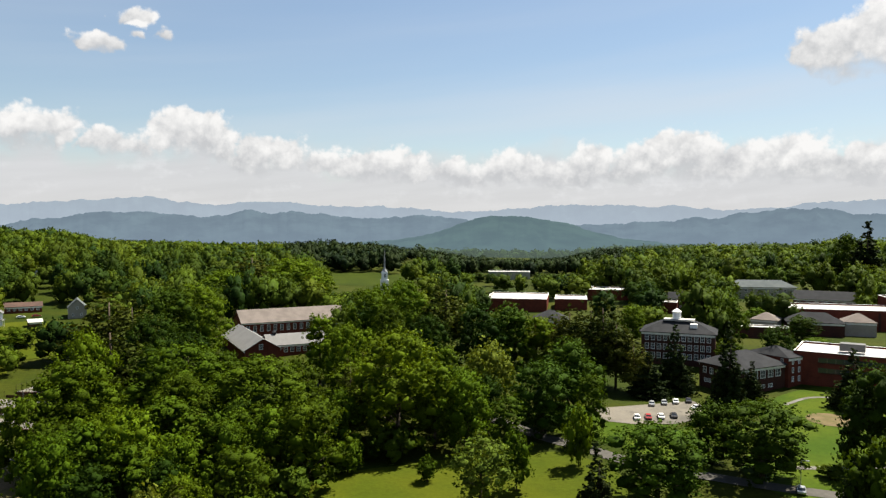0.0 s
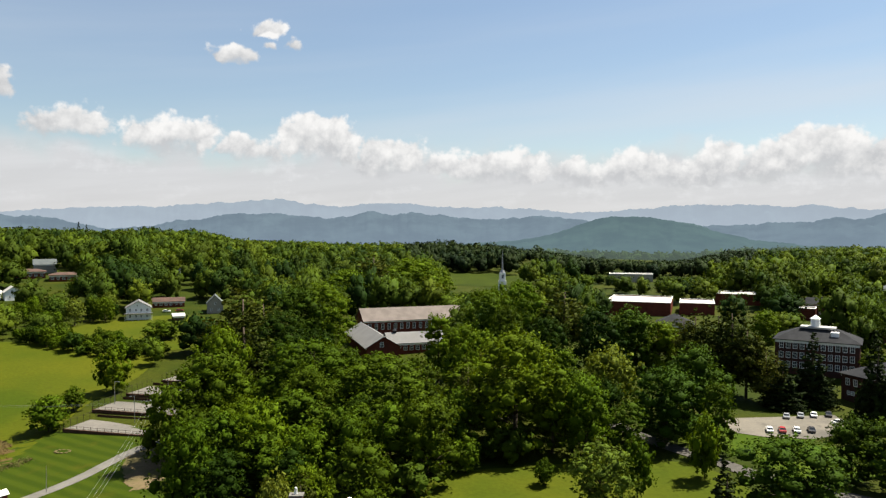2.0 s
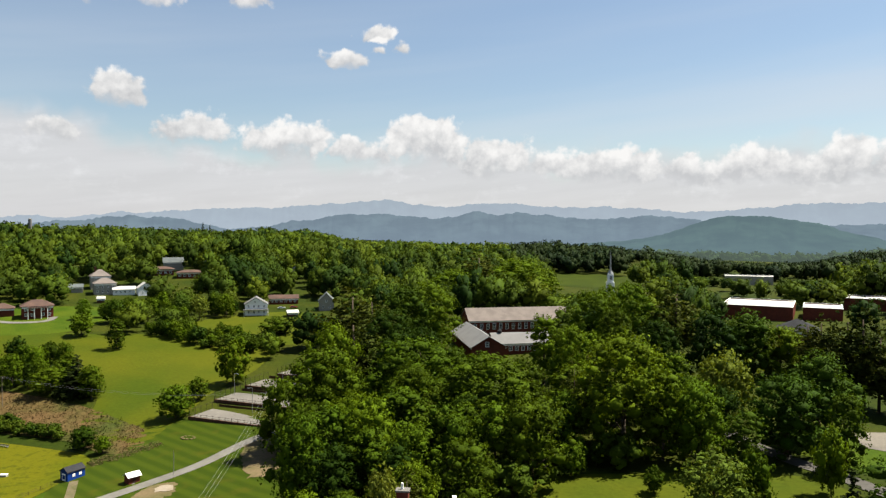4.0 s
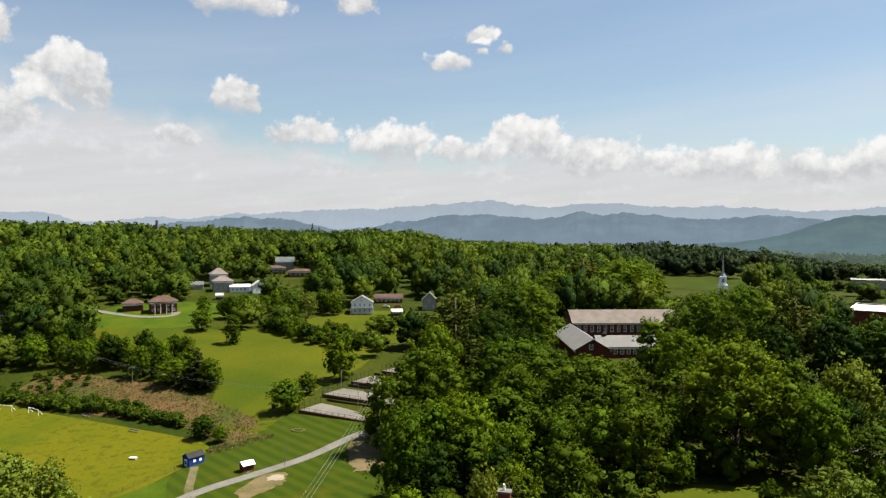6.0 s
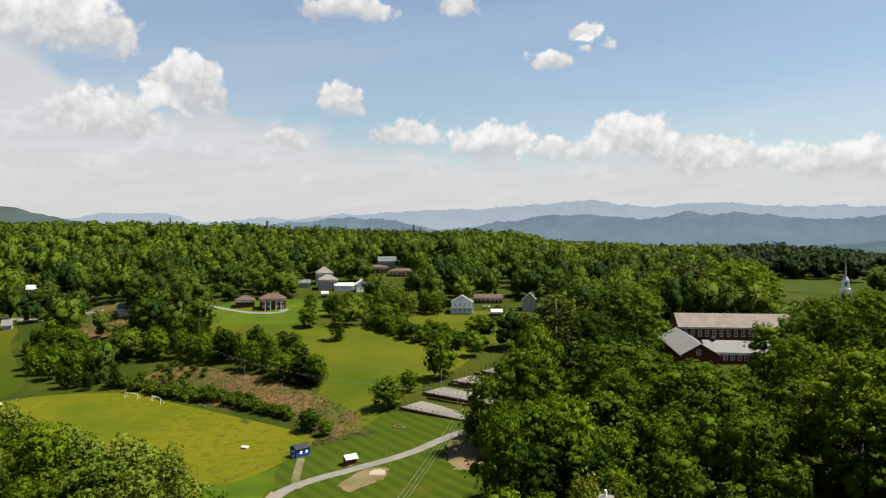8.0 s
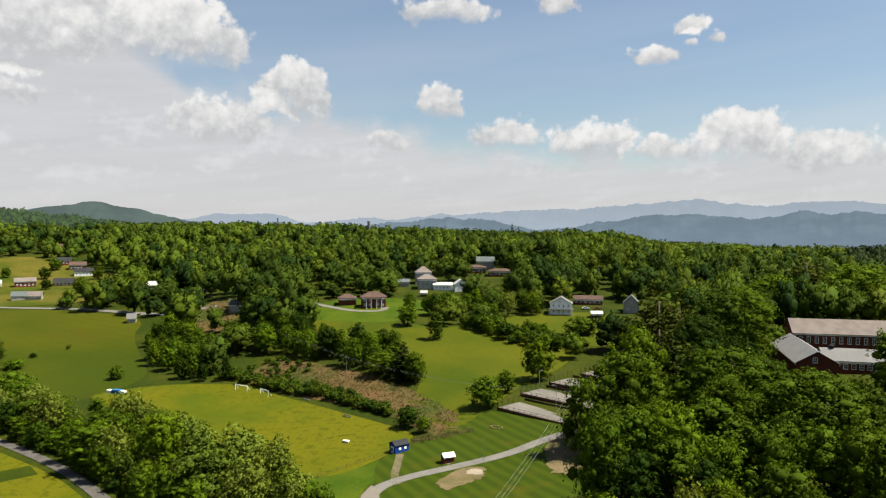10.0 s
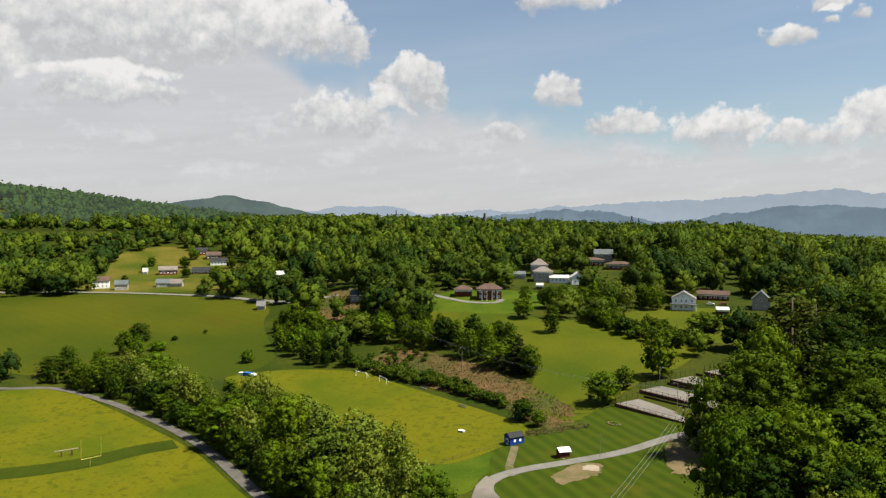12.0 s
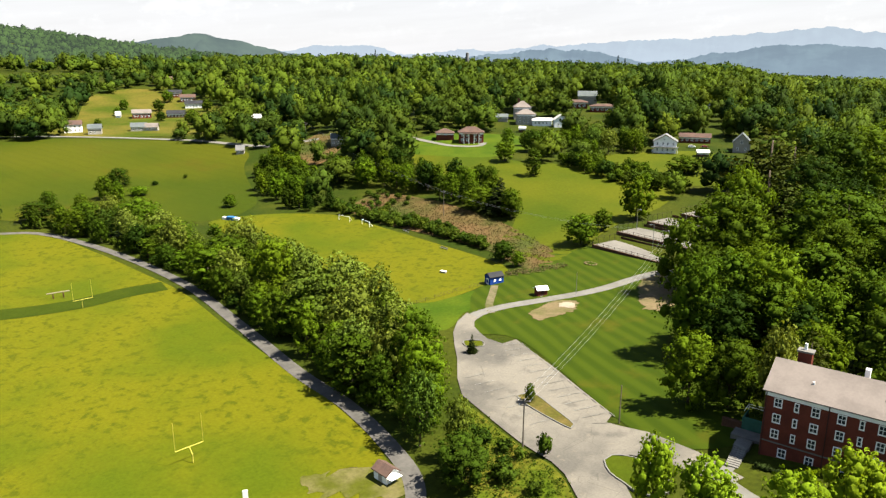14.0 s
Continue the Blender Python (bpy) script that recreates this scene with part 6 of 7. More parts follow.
# ---------- tennis courts on four terraces ----------
courts = thing("tennis_courts", pose(-143, 207.5, 0, 0, 0, -4), "old grey tennis courts on stepped terraces with dark fences", "tennis court")
for v, z, west in ((0.0, 9.6, -17.0), (18.3, 11.3, -21.0), (36.5, 12.9, -21.0), (54.5, 14.4, -18.5)):
    block(courts, "court_surface", M["court"], [(west, v, z - 2.5, 18, v + 15.2, z)], "worn pale court surface")
    block(courts, "retaining_wall", M["timber"], [(west - 0.4, v - 0.5, z - 3.0, 18.4, v - 0.02, z + 0.1)], "low dark retaining wall")
    rail = block(courts, "fence_rail", M["fence"], [(west - 0.2, v - 0.3, z + 1.05, 18.2, v - 0.24, z + 1.12), (west - 0.2, v - 0.3, z + 0.35, 18.2, v - 0.24, z + 0.42), (west - 0.3, v, z + 2.4, west - 0.24, v + 15.2, z + 2.46)])
    for u in np.arange(west - 0.2, 18.3, 2.6):
        block(rail, "fence_post", M["fence"], [(u - 0.05, v - 0.32, z + 0.1, u + 0.05, v - 0.22, z + 1.25)])
    for w in np.arange(0, 15.3, 3.0):
        block(rail, "fence_post", M["fence"], [(west - 0.3, v + w - 0.05, z - 2.0, west - 0.2, v + w + 0.05, z + 2.5)])
    block(courts, "windbreak", M["timber"], [(west + 0.5, v + 14.7, z, 17.5, v + 14.76, z + 1.1)], "brown windbreak netting on the back fence")
    block(courts, "court_line", M["paint"], [(-12, v + 1.5, z + 0.005, 12, v + 1.6, z + 0.012), (-12, v + 12.4, z + 0.005, 12, v + 12.5, z + 0.012), (-0.05, v + 1.6, z + 0.005, 0.05, v + 12.4, z + 0.012)], "faded white court lines")


def pole(name, x, y, tall, r, mat, label, category, arms=(), lamp=False, yaw=0):
    """A pole with its crossarms or its lamp head."""
    p = thing(name, pose(x, y, float(ground(x, y)), 0, 0, yaw), label, category, "poles")
    bm = bmesh.new()
    tube(bm, (0, 0, -1), (0, 0, tall), r, r * 0.7, 8)
    part("shaft", bm, mat, p)
    for z, half in arms:
        arm = block(p, "crossarm", M["wood_pole"], [(-half, -0.07, z - 0.07, half, 0.07, z + 0.07)])
        for u in (-half * 0.9, 0.12, half * 0.9):
            bm = bmesh.new()
            tube(bm, (u, 0, z + 0.07), (u, 0, z + 0.3), 0.06, 0.04, 6)
            part("insulator", bm, M["white"], arm, "pale insulator")
    if lamp:
        head = block(p, "lamp_arm", M["metal"], [(0, -0.06, tall - 0.12, 1.5, 0.06, tall)])
        block(head, "lamp_head", M["metal"], [(1.1, -0.22, tall - 0.3, 1.9, 0.22, tall - 0.12)])
    return p


pole("utility_pole", -82.3, 89.6, 11.0, 0.16, M["wood_pole"], "tall weathered wooden utility pole with crossarms", "utility pole", ((10.5, 1.2), (9.6, 1.0)), yaw=35)
pole("post", -74.5, 108.6, 8.2, 0.13, M["wood_pole"], "plain wooden post at the lawn's edge", "post")
pole("light_pole", -131.9, 165, 7.0, 0.09, M["metal"], "slim grey light pole beside the drive", "light pole")
pole("light_pole", -160.4, 236, 8.5, 0.11, M["metal"], "grey light pole at the tennis courts", "light pole", lamp=True)
pole("light_pole", -140.5, 238, 9.0, 0.11, M["metal"], "grey light pole between the court terraces", "light pole", lamp=True, yaw=180)
pole("light_pole", -141.5, 219, 9.0, 0.11, M["metal"], "grey light pole in front of the courts", "light pole", lamp=True, yaw=180)
pole("utility_pole", -239.2, 203, 11.5, 0.15, M["wood_pole"], "wooden utility pole on the brushy bank", "utility pole", ((11.0, 1.1),), yaw=40)
pole("utility_pole", -586, 98, 15, 0.2, M["wood_pole"], "wooden utility pole by the far road", "utility pole", ((14.3, 1.3),), yaw=80)
pole("utility_pole", -588, 112, 13, 0.2, M["wood_pole"], "wooden utility pole by the far road", "utility pole", ((12.3, 1.3),), yaw=80)
pole("utility_pole", -432, 244, 12, 0.16, M["wood_pole"], "wooden utility pole in the gap between hedges", "utility pole", ((11.4, 1.1),), yaw=60)
pole("utility_pole", -127, 207, 12, 0.16, M["wood_pole"], "wooden utility pole at the wood's edge", "utility pole", ((11.4, 1.1),), yaw=35)
pole("lamp_post", 96.7, 171.4, 4.5, 0.07, M["metal"], "small black lamp post beside the walk", "lamp post", lamp=True)
pole("lamp_post", 80.3, 158.5, 6.5, 0.07, M["metal"], "slim lamp post beside the campus drive", "lamp post", lamp=True)


def wire_line(name, a, b, sag, label):
    """An overhead wire that sags between two points."""
    bm = bmesh.new()
    a, b, n = Vector(a), Vector(b), 14
    pts = [a.lerp(b, k / n) - Vector((0, 0, sag * 4 * (k / n) * (1 - k / n))) for k in range(n + 1)]
    for p, q in zip(pts, pts[1:]):
        tube(bm, p, q, 0.022, 0.022, 4)
    return tagged(part(name, bm, M["metal"]), label, "wire", "overhead wires")


za, zb = float(ground(-82.3, 89.6)), float(ground(-127, 207))
for s in (-1.1, 0.1, 1.1):
    wire_line("overhead_wire", (-82.3 + s * 0.82, 89.6 + s * 0.57, za + 10.8), (-127 + s * 0.82, 207 + s * 0.57, zb + 11.6), 2.2, "thin grey overhead wire across the lawn")
zc = float(ground(-239.2, 203)) + 11.2
for s in (-1.0, 1.0):
    wire_line("overhead_wire", (-239.2, 203 + s, zc), (-432, 244 + s, float(ground(-432, 244)) + 11.6), 3.5, "thin dark overhead wire along the bank")
    wire_line("overhead_wire", (-239.2, 203 + s, zc), (-127, 207 + s, zb + 11.4), 3.0, "thin dark overhead wire above the pasture")


def goal_posts(x, y, yaw, label):
    """American football goal: a gooseneck post, the crossbar and two uprights."""
    g = thing("goal_post", pose(x, y, float(ground(x, y)), 0, 0, yaw), label, "goal post", "football goals")
    bm = bmesh.new()
    tube(bm, (0, -1.2, 0), (0, -1.2, 1.9), 0.085, 0.085, 8)
    tube(bm, (0, -1.2, 1.9), (0, 0, 3.05), 0.085, 0.08, 8)
    part("post", bm, M["goal_yellow"], g)
    bm = bmesh.new()
    tube(bm, (-2.82, 0, 3.05), (2.82, 0, 3.05), 0.08, 0.08, 8)
    part("crossbar", bm, M["goal_yellow"], g)
    for s in (-2.82, 2.82):
        bm = bmesh.new()
        tube(bm, (s, 0, 3.05), (s, 0, 9.1), 0.035, 0.035, 6)
        part("upright", bm, M["goal_yellow"], g)
    return g


goal_posts(-125.3, 42.5, 94, "yellow football goal post with crossbar and uprights")
goal_posts(-232.5, 50.8, 274, "yellow football goal post with crossbar and uprights")
sled = thing("blocking_sled", pose(-248.6, 47.2, 0.2, 0, 0, 85), "weathered wooden practice frame on the grass", "practice frame")
block(sled, "beam", M["sand"], [(-3.4, -0.15, 1.9, 3.4, 0.15, 2.2)])
for u in (-1.5, 1.5):
    block(sled, "leg", M["timber"], [(u - 0.12, -0.8, -0.2, u + 0.12, -0.6, 1.9), (u - 0.12, 0.6, -0.2, u + 0.12, 0.8, 1.9)])


def soccer_goal(x, y, yaw, label):
    g = thing("soccer_goal", pose(x, y, float(ground(x, y)), 0, 0, yaw), label, "soccer goal", "soccer goals")
    bm = bmesh.new()
    for a, b in (((-3.66, 0, 0), (-3.66, 0, 2.44)), ((3.66, 0, 0), (3.66, 0, 2.44)), ((-3.66, 0, 2.44), (3.66, 0, 2.44))):
        tube(bm, a, b, 0.10, 0.10, 8)
    part("goal_frame", bm, M["white"], g)
    bm = bmesh.new()
    for a, b in (((-3.66, 0, 2.44), (-3.66, 1.8, 0)), ((3.66, 0, 2.44), (3.66, 1.8, 0)), ((-3.66, 1.8, 0.05), (3.66, 1.8, 0.05))):
        tube(bm, a, b, 0.05, 0.05, 6)
    part("back_frame", bm, M["white"], g)
    return g


soccer_goal(-273.5, 172.4, 10, "white soccer goal at the hedge end of the field")
soccer_goal(-258.5, 174.0, -8, "white soccer goal standing beside another")


def bench(x, y, yaw):
    b = thing("bench", pose(x, y, float(ground(x, y)), 0, 0, yaw), "long pale team bench on the grass", "bench", "benches")
    block(b, "seat", M["pale_roof"], [(-2.2, -0.2, 0.42, 2.2, 0.2, 0.5)])
    block(b, "backrest", M["pale_roof"], [(-2.2, 0.2, 0.6, 2.2, 0.26, 0.9)])
    for u in (-1.8, 0, 1.8):
        block(b, "leg", M["metal"], [(u - 0.05, -0.18, 0, u + 0.05, 0.26, 0.42)])


bench(-236.4, 179.5, 0)
bench(-204.7, 174.0, -3)
box_ = thing("equipment_box", pose(-182.5, 154.9, 3.6, 0, 0, 20), "pale equipment box lying on the soccer field", "box")
block(box_, "box_body", M["cream"], [(-1.1, -0.6, 0, 1.1, 0.6, 0.7)])
block(box_, "lid", M["white"], [(-1.15, -0.65, 0.704, 1.15, 0.65, 0.8)])
cover_ = thing("covered_mats", pose(-316.4, 137.1, float(ground(-316.4, 137.1)), 0, 0, 25), "stack of mats under bright blue and white covers", "covered mats")
block(cover_, "blue_cover", M["tarp"], [(-2.2, -1.2, 0, 2.2, 1.2, 1.7)], "bright blue tarpaulin")
block(cover_, "white_cover", M["white"], [(-5.0, -1.0, 0, -2.21, 1.0, 1.3), (2.21, -1.0, 0, 4.4, 1.0, 1.4)], "white tarpaulin")

# ---------- small sheds ----------
shed = building("blue_shed", -160.6, 158.2, 78, 5.2, 3.4, 2.5, "gable", 1.0, M["blue"], M["slate"], "small blue storage shed with white trim", "shed", 0.2, see=None, trim=None)
block(shed, "door", M["white"], [(-2.66, -0.75, 0, -2.602, 0.75, 2.0)], "white shed door")
block(shed, "emblem", M["blue"], [(-2.70, -0.5, 0.5, -2.664, 0.5, 1.6)], "round blue emblem")
block(shed, "window", M["white"], [(-1.2, -1.76, 1.0, -0.4, -1.702, 1.8), (0.8, -1.76, 1.0, 1.6, -1.702, 1.8)])
hut = building("wooden_hut", -140.5, 158.7, 66, 3.2, 2.6, 2.0, "gable", 0.7, M["brick"], M["white"], "small red-brown wooden hut with white roof", "hut", 0.35, see=None, trim=None)
block(hut, "door", M["dark_brick"], [(-0.5, -1.36, 0, 0.5, -1.302, 1.7)])
block(hut, "step", M["kerb"], [(-0.9, -2.0, -0.3, 0.9, -1.4, 0.15)])
store = building("field_shed", -94.6, 66.8, 4, 3.6, 2.8, 2.0, "gable", 0.9, M["white"], M["brown_roof"], "small white field shed with brown roof", "shed", 0.35, see=None, trim=None)
block(store, "awning", M["white"], [(1.82, -1.3, 1.4, 3.0, 1.3, 1.48)], "white open awning")
block(store, "door", M["cream"], [(-0.5, -1.45, 0, 0.5, -1.402, 1.7)])
ring = thing("fire_ring", pose(-148.6, 193, float(ground(-148.6, 193)) + 0.1), "ring of tan stones on the lawn", "stone ring")
for a in range(10):
    b = 2 * math.pi * a / 10
    block(ring, "stone", M["soil"], [(2.2 * math.cos(b) - 0.4, 1.6 * math.sin(b) - 0.35, 0, 2.2 * math.cos(b) + 0.4, 1.6 * math.sin(b) + 0.35, 0.22)])

# wire fence between the soccer field and the lawn
fence = thing("wire_fence", pose(0, 0, 0), "low wire fence along the soccer field", "fence")
line = curve([(-166, 118), (-163.4, 128), (-162.9, 142), (-161.5, 154)], 3.0)
for k, (x, y) in enumerate(line):
    z = float(ground(x, y))
    bm = bmesh.new()
    tube(bm, (x, y, z - 0.3), (x, y, z + 1.3), 0.04, 0.04, 6)
    part("fence_post", bm, M["fence"], fence)
    if k:
        bm = bmesh.new()
        for h in (0.4, 0.8, 1.25):
            tube(bm, (*line[k - 1], float(ground(*line[k - 1])) + h), (x, y, z + h), 0.02, 0.02, 4)
        part("fence_wire", bm, M["fence"], fence)

# ---------- parking lot: islands, kerbs and faded stalls ----------
def kerbed_island(outline, label, cover="pasture"):
    patch("island", outline, M[cover], 0.34, label, "traffic island", step=3)
    line = curve(outline, 1.5, True)
    bm = bmesh.new()
    for (ax, ay), (bx, by) in zip(line, line[1:] + line[:1]):
        d = Vector((bx - ax, by - ay, 0)).normalized()
        n = Vector((-d.y, d.x, 0)) * 0.12
        za, zb = float(ground(ax, ay)), float(ground(bx, by))
        vs = [bm.verts.new(p) for p in ((ax - n.x, ay - n.y, za), (bx - n.x, by - n.y, zb), (bx + n.x, by + n.y, zb), (ax + n.x, ay + n.y, za))]
        ws = [bm.verts.new((v.co.x, v.co.y, v.co.z + 0.40)) for v in vs]
        bm.faces.new(ws)
        bm.faces.new((vs[0], vs[1], ws[1], ws[0]))
        bm.faces.new((vs[2], vs[3], ws[3], ws[2]))
    bmesh.ops.recalc_face_normals(bm, faces=bm.faces[:])
    tagged(part("kerb", bm, M["kerb"]), "pale concrete kerb round the traffic island", "kerb", kind="structure")


kerbed_island([(-98.5, 104.9), (-97.9, 107), (-95.6, 107.8), (-88, 105.4), (-81, 102.9), (-80.5, 101.3), (-88, 102.2), (-94.5, 103.4)], "long dry grass island in the parking lot", "dry_grass")
kerbed_island([(-64.8, 99.6), (-68.2, 98), (-68.4, 96), (-65.1, 93.3), (-61.4, 92.2), (-57, 91), (-54, 94), (-58, 98.6)], "rounded grass island at the turning circle")
kerbed_island([(-130.2, 117.7), (-127.3, 115.7), (-123.9, 118.7), (-126.6, 120.7)], "small grass island with a shrub")
for k in range(13):
    f = k / 12
    x, y = -118.5 + f * 39.5, 126.2 - f * 15.8
    ribbon("stall_line", [(x, y), (x - 2.4, y - 4.6)], 0.18, M["paint"], 0.31, "faded white parking stall line", "road marking")
    stop = thing("wheel_stop", pose(x + 1.5, y + 0.0, float(ground(x + 1.5, y)) + 0.22, 0, 0, -22), "short concrete wheel stop at a stall", "wheel stop", "wheel stops")
    block(stop, "stop_bar", M["kerb"], [(-0.9, -0.09, 0, 0.9, 0.09, 0.14)])
for k in range(7):
    f = k / 6
    x, y = -112 + f * 26, 108 - f * 6
    ribbon("stall_line", [(x, y), (x - 1.8, y - 4.6)], 0.18, M["paint"], 0.31, "faded white parking stall line", "road marking")

# porch, screen and steps at the end of the residence hall
porch2 = thing("side_porch", pose(-53.0, 118.2, 9.6, 0, 0, 12), "concrete side porch with a green screen wall", "porch")
block(porch2, "deck", M["kerb"], [(-2.8, -2.6, -1.6, 2.2, 0.5, 0.66)])
block(porch2, "screen_wall", M["green_paint"], [(-1.6, 0.52, -1.5, 2.6, 0.8, 3.0), (-1.85, 0.52, -1.5, -1.61, 4.2, 3.0)], "green painted screen")
block(porch2, "railing", M["white"], [(-1.8, 4.1, 3.5, 2.4, 4.2, 3.62), (-1.8, 4.1, 4.0, 2.4, 4.2, 4.12), (-1.8, 4.1, 2.5, -1.7, 4.2, 4.1), (2.3, 4.1, 2.5, 2.4, 4.2, 4.1), (-1.8, 0.9, 4.0, -1.7, 4.08, 4.12)], "white railing")
block(porch2, "stone_wall", M["timber"], [(-5.6, 1.4, -1.4, -2.0, 2.3, 1.2)], "rough dark stone wall")
steps = thing("outdoor_steps", pose(-51.0, 109.3, 10.3, 0, 0, 14), "pale concrete outdoor steps down to the walk", "steps")
for k in range(10):
    block(steps, "step", M["kerb"], [(-1.1, -3.0 + 0.6 * k, -2.0, 1.1, -2.42 + 0.6 * k, -0.95 + 0.095 * k)])
block(steps, "landing", M["kerb"], [(-1.3, 3.02, -2.0, 1.3, 6.2, -0.08)])
ribbon("path", [(-50.5, 106), (-50, 103), (-44, 100), (-36, 99)], 2.2, M["path"], 0.27, "concrete walk below the steps", "path")


# ---------- cars ----------
CAR_PAINT = {
    "white": material("white_car_paint", mottled((0.75, 0.75, 0.74), (0.7, 0.7, 0.69), 0.5, 3, 0.03), rough=0.25, spec=0.6),
    "silver": material("silver_car_paint", mottled((0.42, 0.43, 0.45), (0.38, 0.39, 0.41), 0.5, 3, 0.03), rough=0.25, metal=0.5),
    "dark": material("dark_car_paint", mottled((0.03, 0.03, 0.035), (0.045, 0.045, 0.05), 0.5, 3, 0.03), rough=0.25, spec=0.6),
    "red": material("red_car_paint", mottled((0.32, 0.03, 0.03), (0.28, 0.03, 0.03), 0.5, 3, 0.03), rough=0.25, spec=0.6),
}


def car(x, y, yaw, colour, tall=1.45):
    """A parked car: body, glasshouse, windows, four wheels and lamps."""
    c = thing("car", pose(x, y, float(ground(x, y)) + 0.22, 0, 0, yaw), "parked %s car" % colour + " standing on the asphalt", "car", "parked cars")
    side = ((-2.2, 0.35), (-2.25, 0.75), (-2.0, 0.95), (-1.1, 1.0), (1.0, 0.98), (2.0, 0.82), (2.25, 0.6), (2.2, 0.3))
    bm = bmesh.new()
    rows = [[bm.verts.new((px, s * 0.88, pz)) for px, pz in side] for s in (-1, 1)]
    bm.faces.new(rows[0])
    bm.faces.new(rows[1][::-1])
    for k in range(8):
        bm.faces.new((rows[0][k], rows[1][k], rows[1][(k + 1) % 8], rows[0][(k + 1) % 8]))
    bmesh.ops.recalc_face_normals(bm, faces=bm.faces[:])
    shell = part("body", bm, CAR_PAINT[colour], c)
    bm = bmesh.new()
    low = [bm.verts.new(p) for p in ((-1.75, -0.82, 0.97), (1.05, -0.82, 0.97), (1.05, 0.82, 0.97), (-1.75, 0.82, 0.97))]
    high = [bm.verts.new(p) for p in ((-1.3, -0.66, tall - 0.06), (0.35, -0.66, tall - 0.06), (0.35, 0.66, tall - 0.06), (-1.3, 0.66, tall - 0.06))]
    for k in range(4):
        bm.faces.new((low[k], low[(k + 1) % 4], high[(k + 1) % 4], high[k]))
    part("windows", bm, M["glass"], c, "dark car windows")
    block(c, "car_roof", CAR_PAINT[colour], [(-1.32, -0.67, tall - 0.06, 0.37, 0.67, tall)])
    for px in (-1.35, 1.35):
        for s in (-1, 1):
            bm = bmesh.new()
            tube(bm, (px, s * 0.70, 0.32), (px, s * 0.90, 0.32), 0.32, 0.32, 12)
            tyre = part("wheel", bm, M["rubber"], c)
            bm = bmesh.new()
            tube(bm, (px, s * 0.895, 0.32), (px, s * 0.91, 0.32), 0.19, 0.17, 10)
            part("rim", bm, M["metal"], tyre, "metal rim")
    for s in (-0.62, 0.62):
        block(c, "headlight", M["white"], [(2.12, s - 0.2, 0.6, 2.262, s + 0.2, 0.74)])


for x, y, yaw, colour in ((68.7, 233.0, 75, "silver"), (73.2, 234.4, 75, "silver"), (77.4, 235.6, 75, "white"), (82.0, 236.6, 75, "dark"), (59.5, 217.0, 80, "white"), (63.0, 217.2, 80, "red"),
                          (67.0, 217.6, 80, "white"), (71.2, 218.4, 80, "dark"), (82.0, 227.5, 20, "white"), (79.2, 156.0, 65, "silver"), (145, 448, 20, "white"), (-225, 380, 30, "white"), (-219, 384, 40, "red"), (-312, 345, 60, "white")):
    car(x, y, yaw, colour)


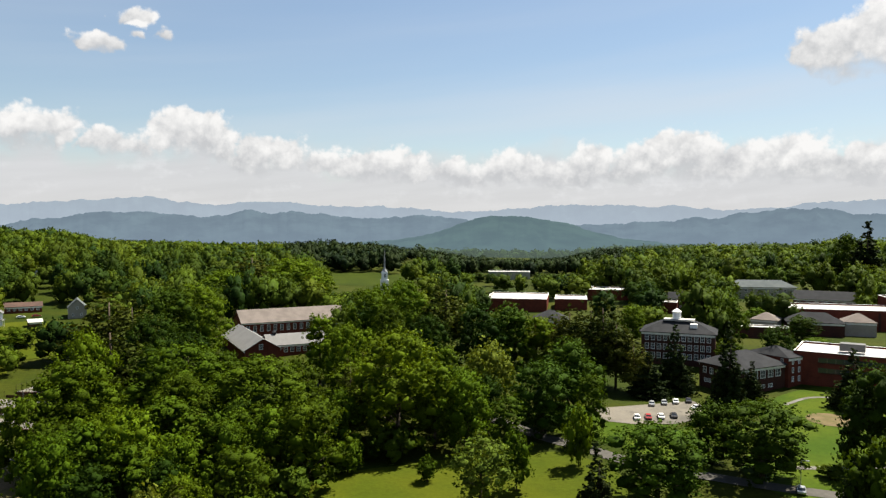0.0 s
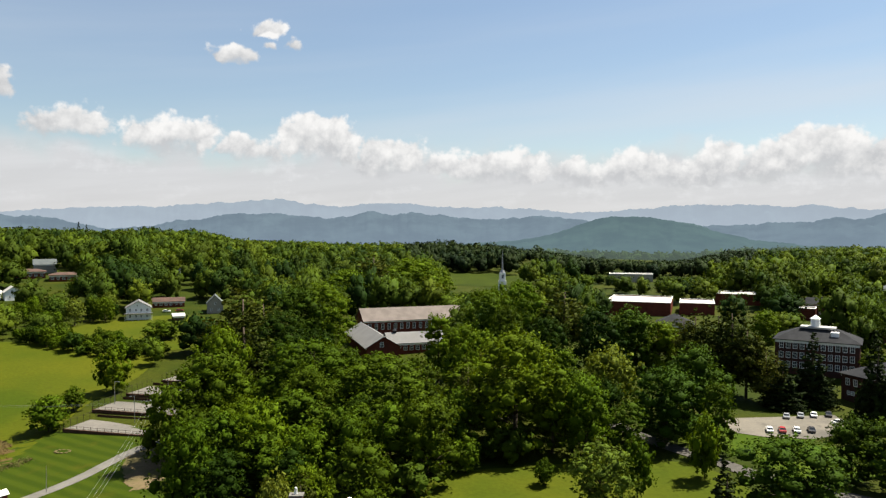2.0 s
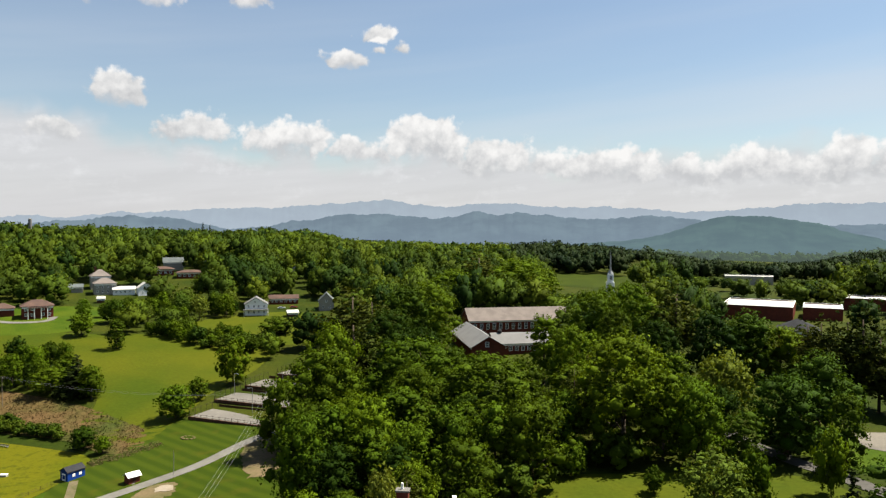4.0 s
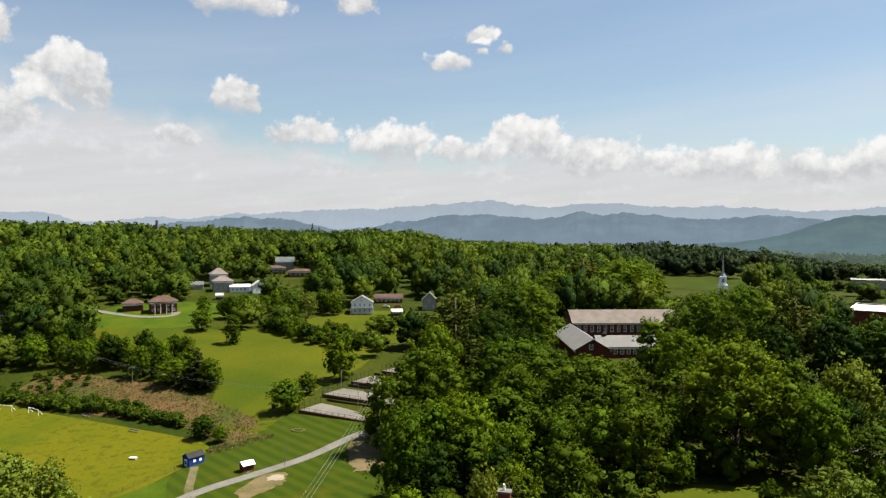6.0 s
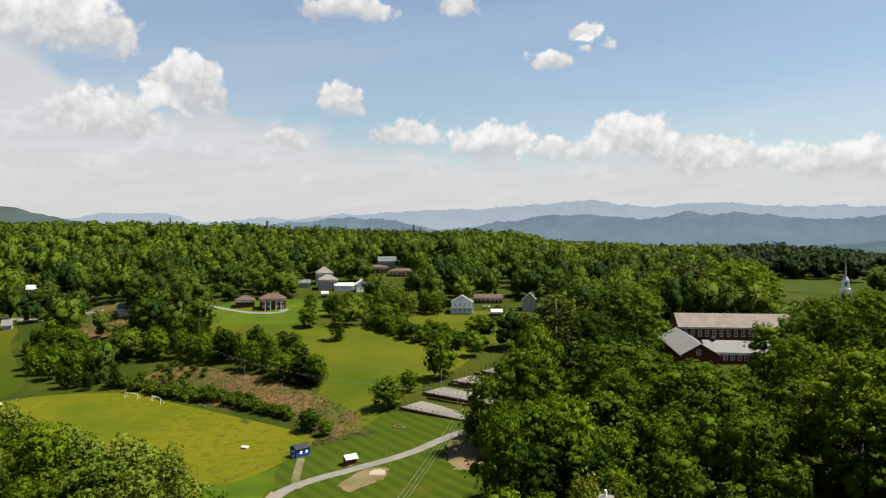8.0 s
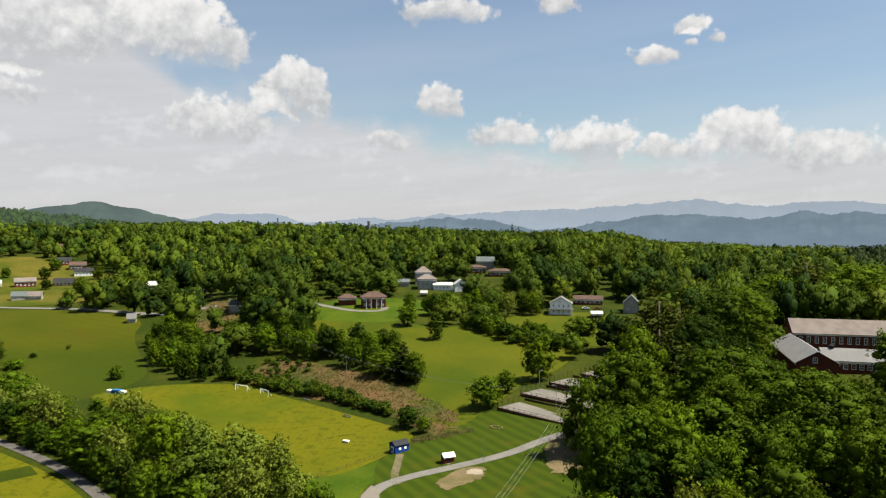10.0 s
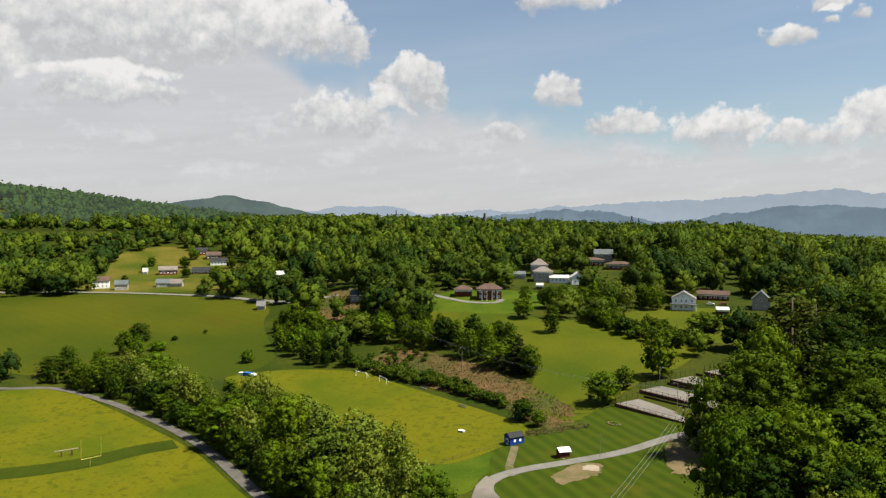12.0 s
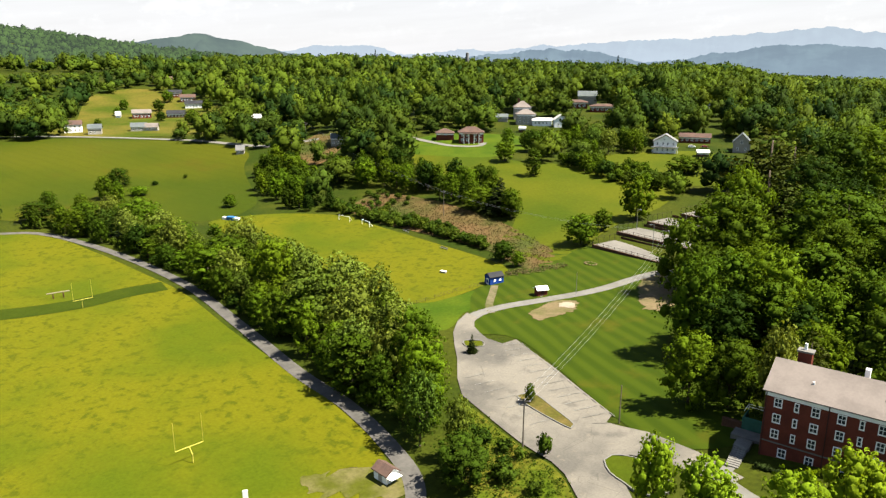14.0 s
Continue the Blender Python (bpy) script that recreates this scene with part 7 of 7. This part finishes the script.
# ---------- dead brush on the bank ----------
def brush(name, outline, count, mat, label, seed):
    """Dry stalks and tufts scattered over a patch, as one object."""
    rng = np.random.default_rng(seed)
    xs, ys = [p[0] for p in outline], [p[1] for p in outline]
    spots = []
    while len(spots) < count:
        x, y = rng.uniform(min(xs), max(xs)), rng.uniform(min(ys), max(ys))
        if inside(x, y, outline):
            spots.append((x, y))
    at = np.array(spots)
    z = ground(at[:, 0], at[:, 1])
    V, Q, T, n = [], [], [], 0
    for (x, y), g in zip(spots, z):
        v, q, t, soft = foliage(rng, [((x, y, g + rng.uniform(0.1, 0.6)), rng.uniform(0.4, 0.95), 0.6)], 12, 0.17, 0.0, 0.5, 0.9, 0.5, 4)
        V.append(v)
        Q.append(q + n)
        n += len(v)
    ob = new(name, quad_mesh(name, np.concatenate(V), np.concatenate(Q), mat))
    return tagged(ob, label, "brush", kind="stuff")


brush("dry_brush", BANK, 2600, M["scrub"], "tangle of brown dead brush and weeds", 21)
STRIP = [(-106, 95.5), (-93, 92.4), (-80, 89.6), (-70.5, 87.2), (-63, 82), (-62, 76), (-70, 74), (-82, 77), (-94, 83.5)]
brush("weeds", STRIP, 700, M["leaf_shrub"], "tall green weeds between the road and the lot", 23).color = (0.7, 0.7, 0.7, 1.0)
EDGE = [(-166, 168), (-161, 178), (-156, 187), (-152, 186), (-156, 176), (-161, 166)]
brush("tall_grass", EDGE, 260, M["straw"], "dry tan tall grass along the edge of the lawn", 24)
brush("weeds", GAP_FIELD, 500, M["scrub"], "rough dry weeds between hedges", 22)

board = thing("sign_board", pose(-105.6, 44.6, 0.3, 0, 0, 60), "narrow white board standing at the field's edge", "board")
block(board, "panel", M["white"], [(-0.45, -0.08, 0.4, 0.45, 0.08, 2.6)])
block(board, "post", M["metal"], [(-0.4, -0.05, -0.4, -0.3, 0.05, 0.4), (0.3, -0.05, -0.4, 0.4, 0.05, 0.4)])
tx, ty = polar(47.9, 1000)
tower2 = thing("water_tower", pose(tx, ty, float(ground(tx, ty))), "pale slim water tower on the wooded ridge", "tower")
bm = bmesh.new()
tube(bm, (0, 0, -2), (0, 0, 25.5), 2.0, 2.0, 14)
part("tank", bm, M["pale_roof"], tower2)
bm = bmesh.new()
tube(bm, (0, 0, 25.5), (0, 0, 26.6), 2.1, 0.4, 14)
part("cap", bm, M["pale_roof"], tower2)
hedge = thing("clipped_hedge", pose(-43.5, 109.6, 9.4, 0, 0, 12), "dark low hedge along the residence hall wall", "hedge")
rng = np.random.default_rng(77)
V, Q, T, N = foliage(rng, [((u, rng.uniform(-0.2, 0.2), 0.5), 0.85, 0.8) for u in np.arange(-3.6, 3.7, 0.8)], 60, 0.16, 0.9)
child("hedge_leaves", quad_mesh("hedge_leaves", V, Q, M["needle_dark"], T, normals=N), hedge).color = (0.5, 0.5, 0.5, 1.0)
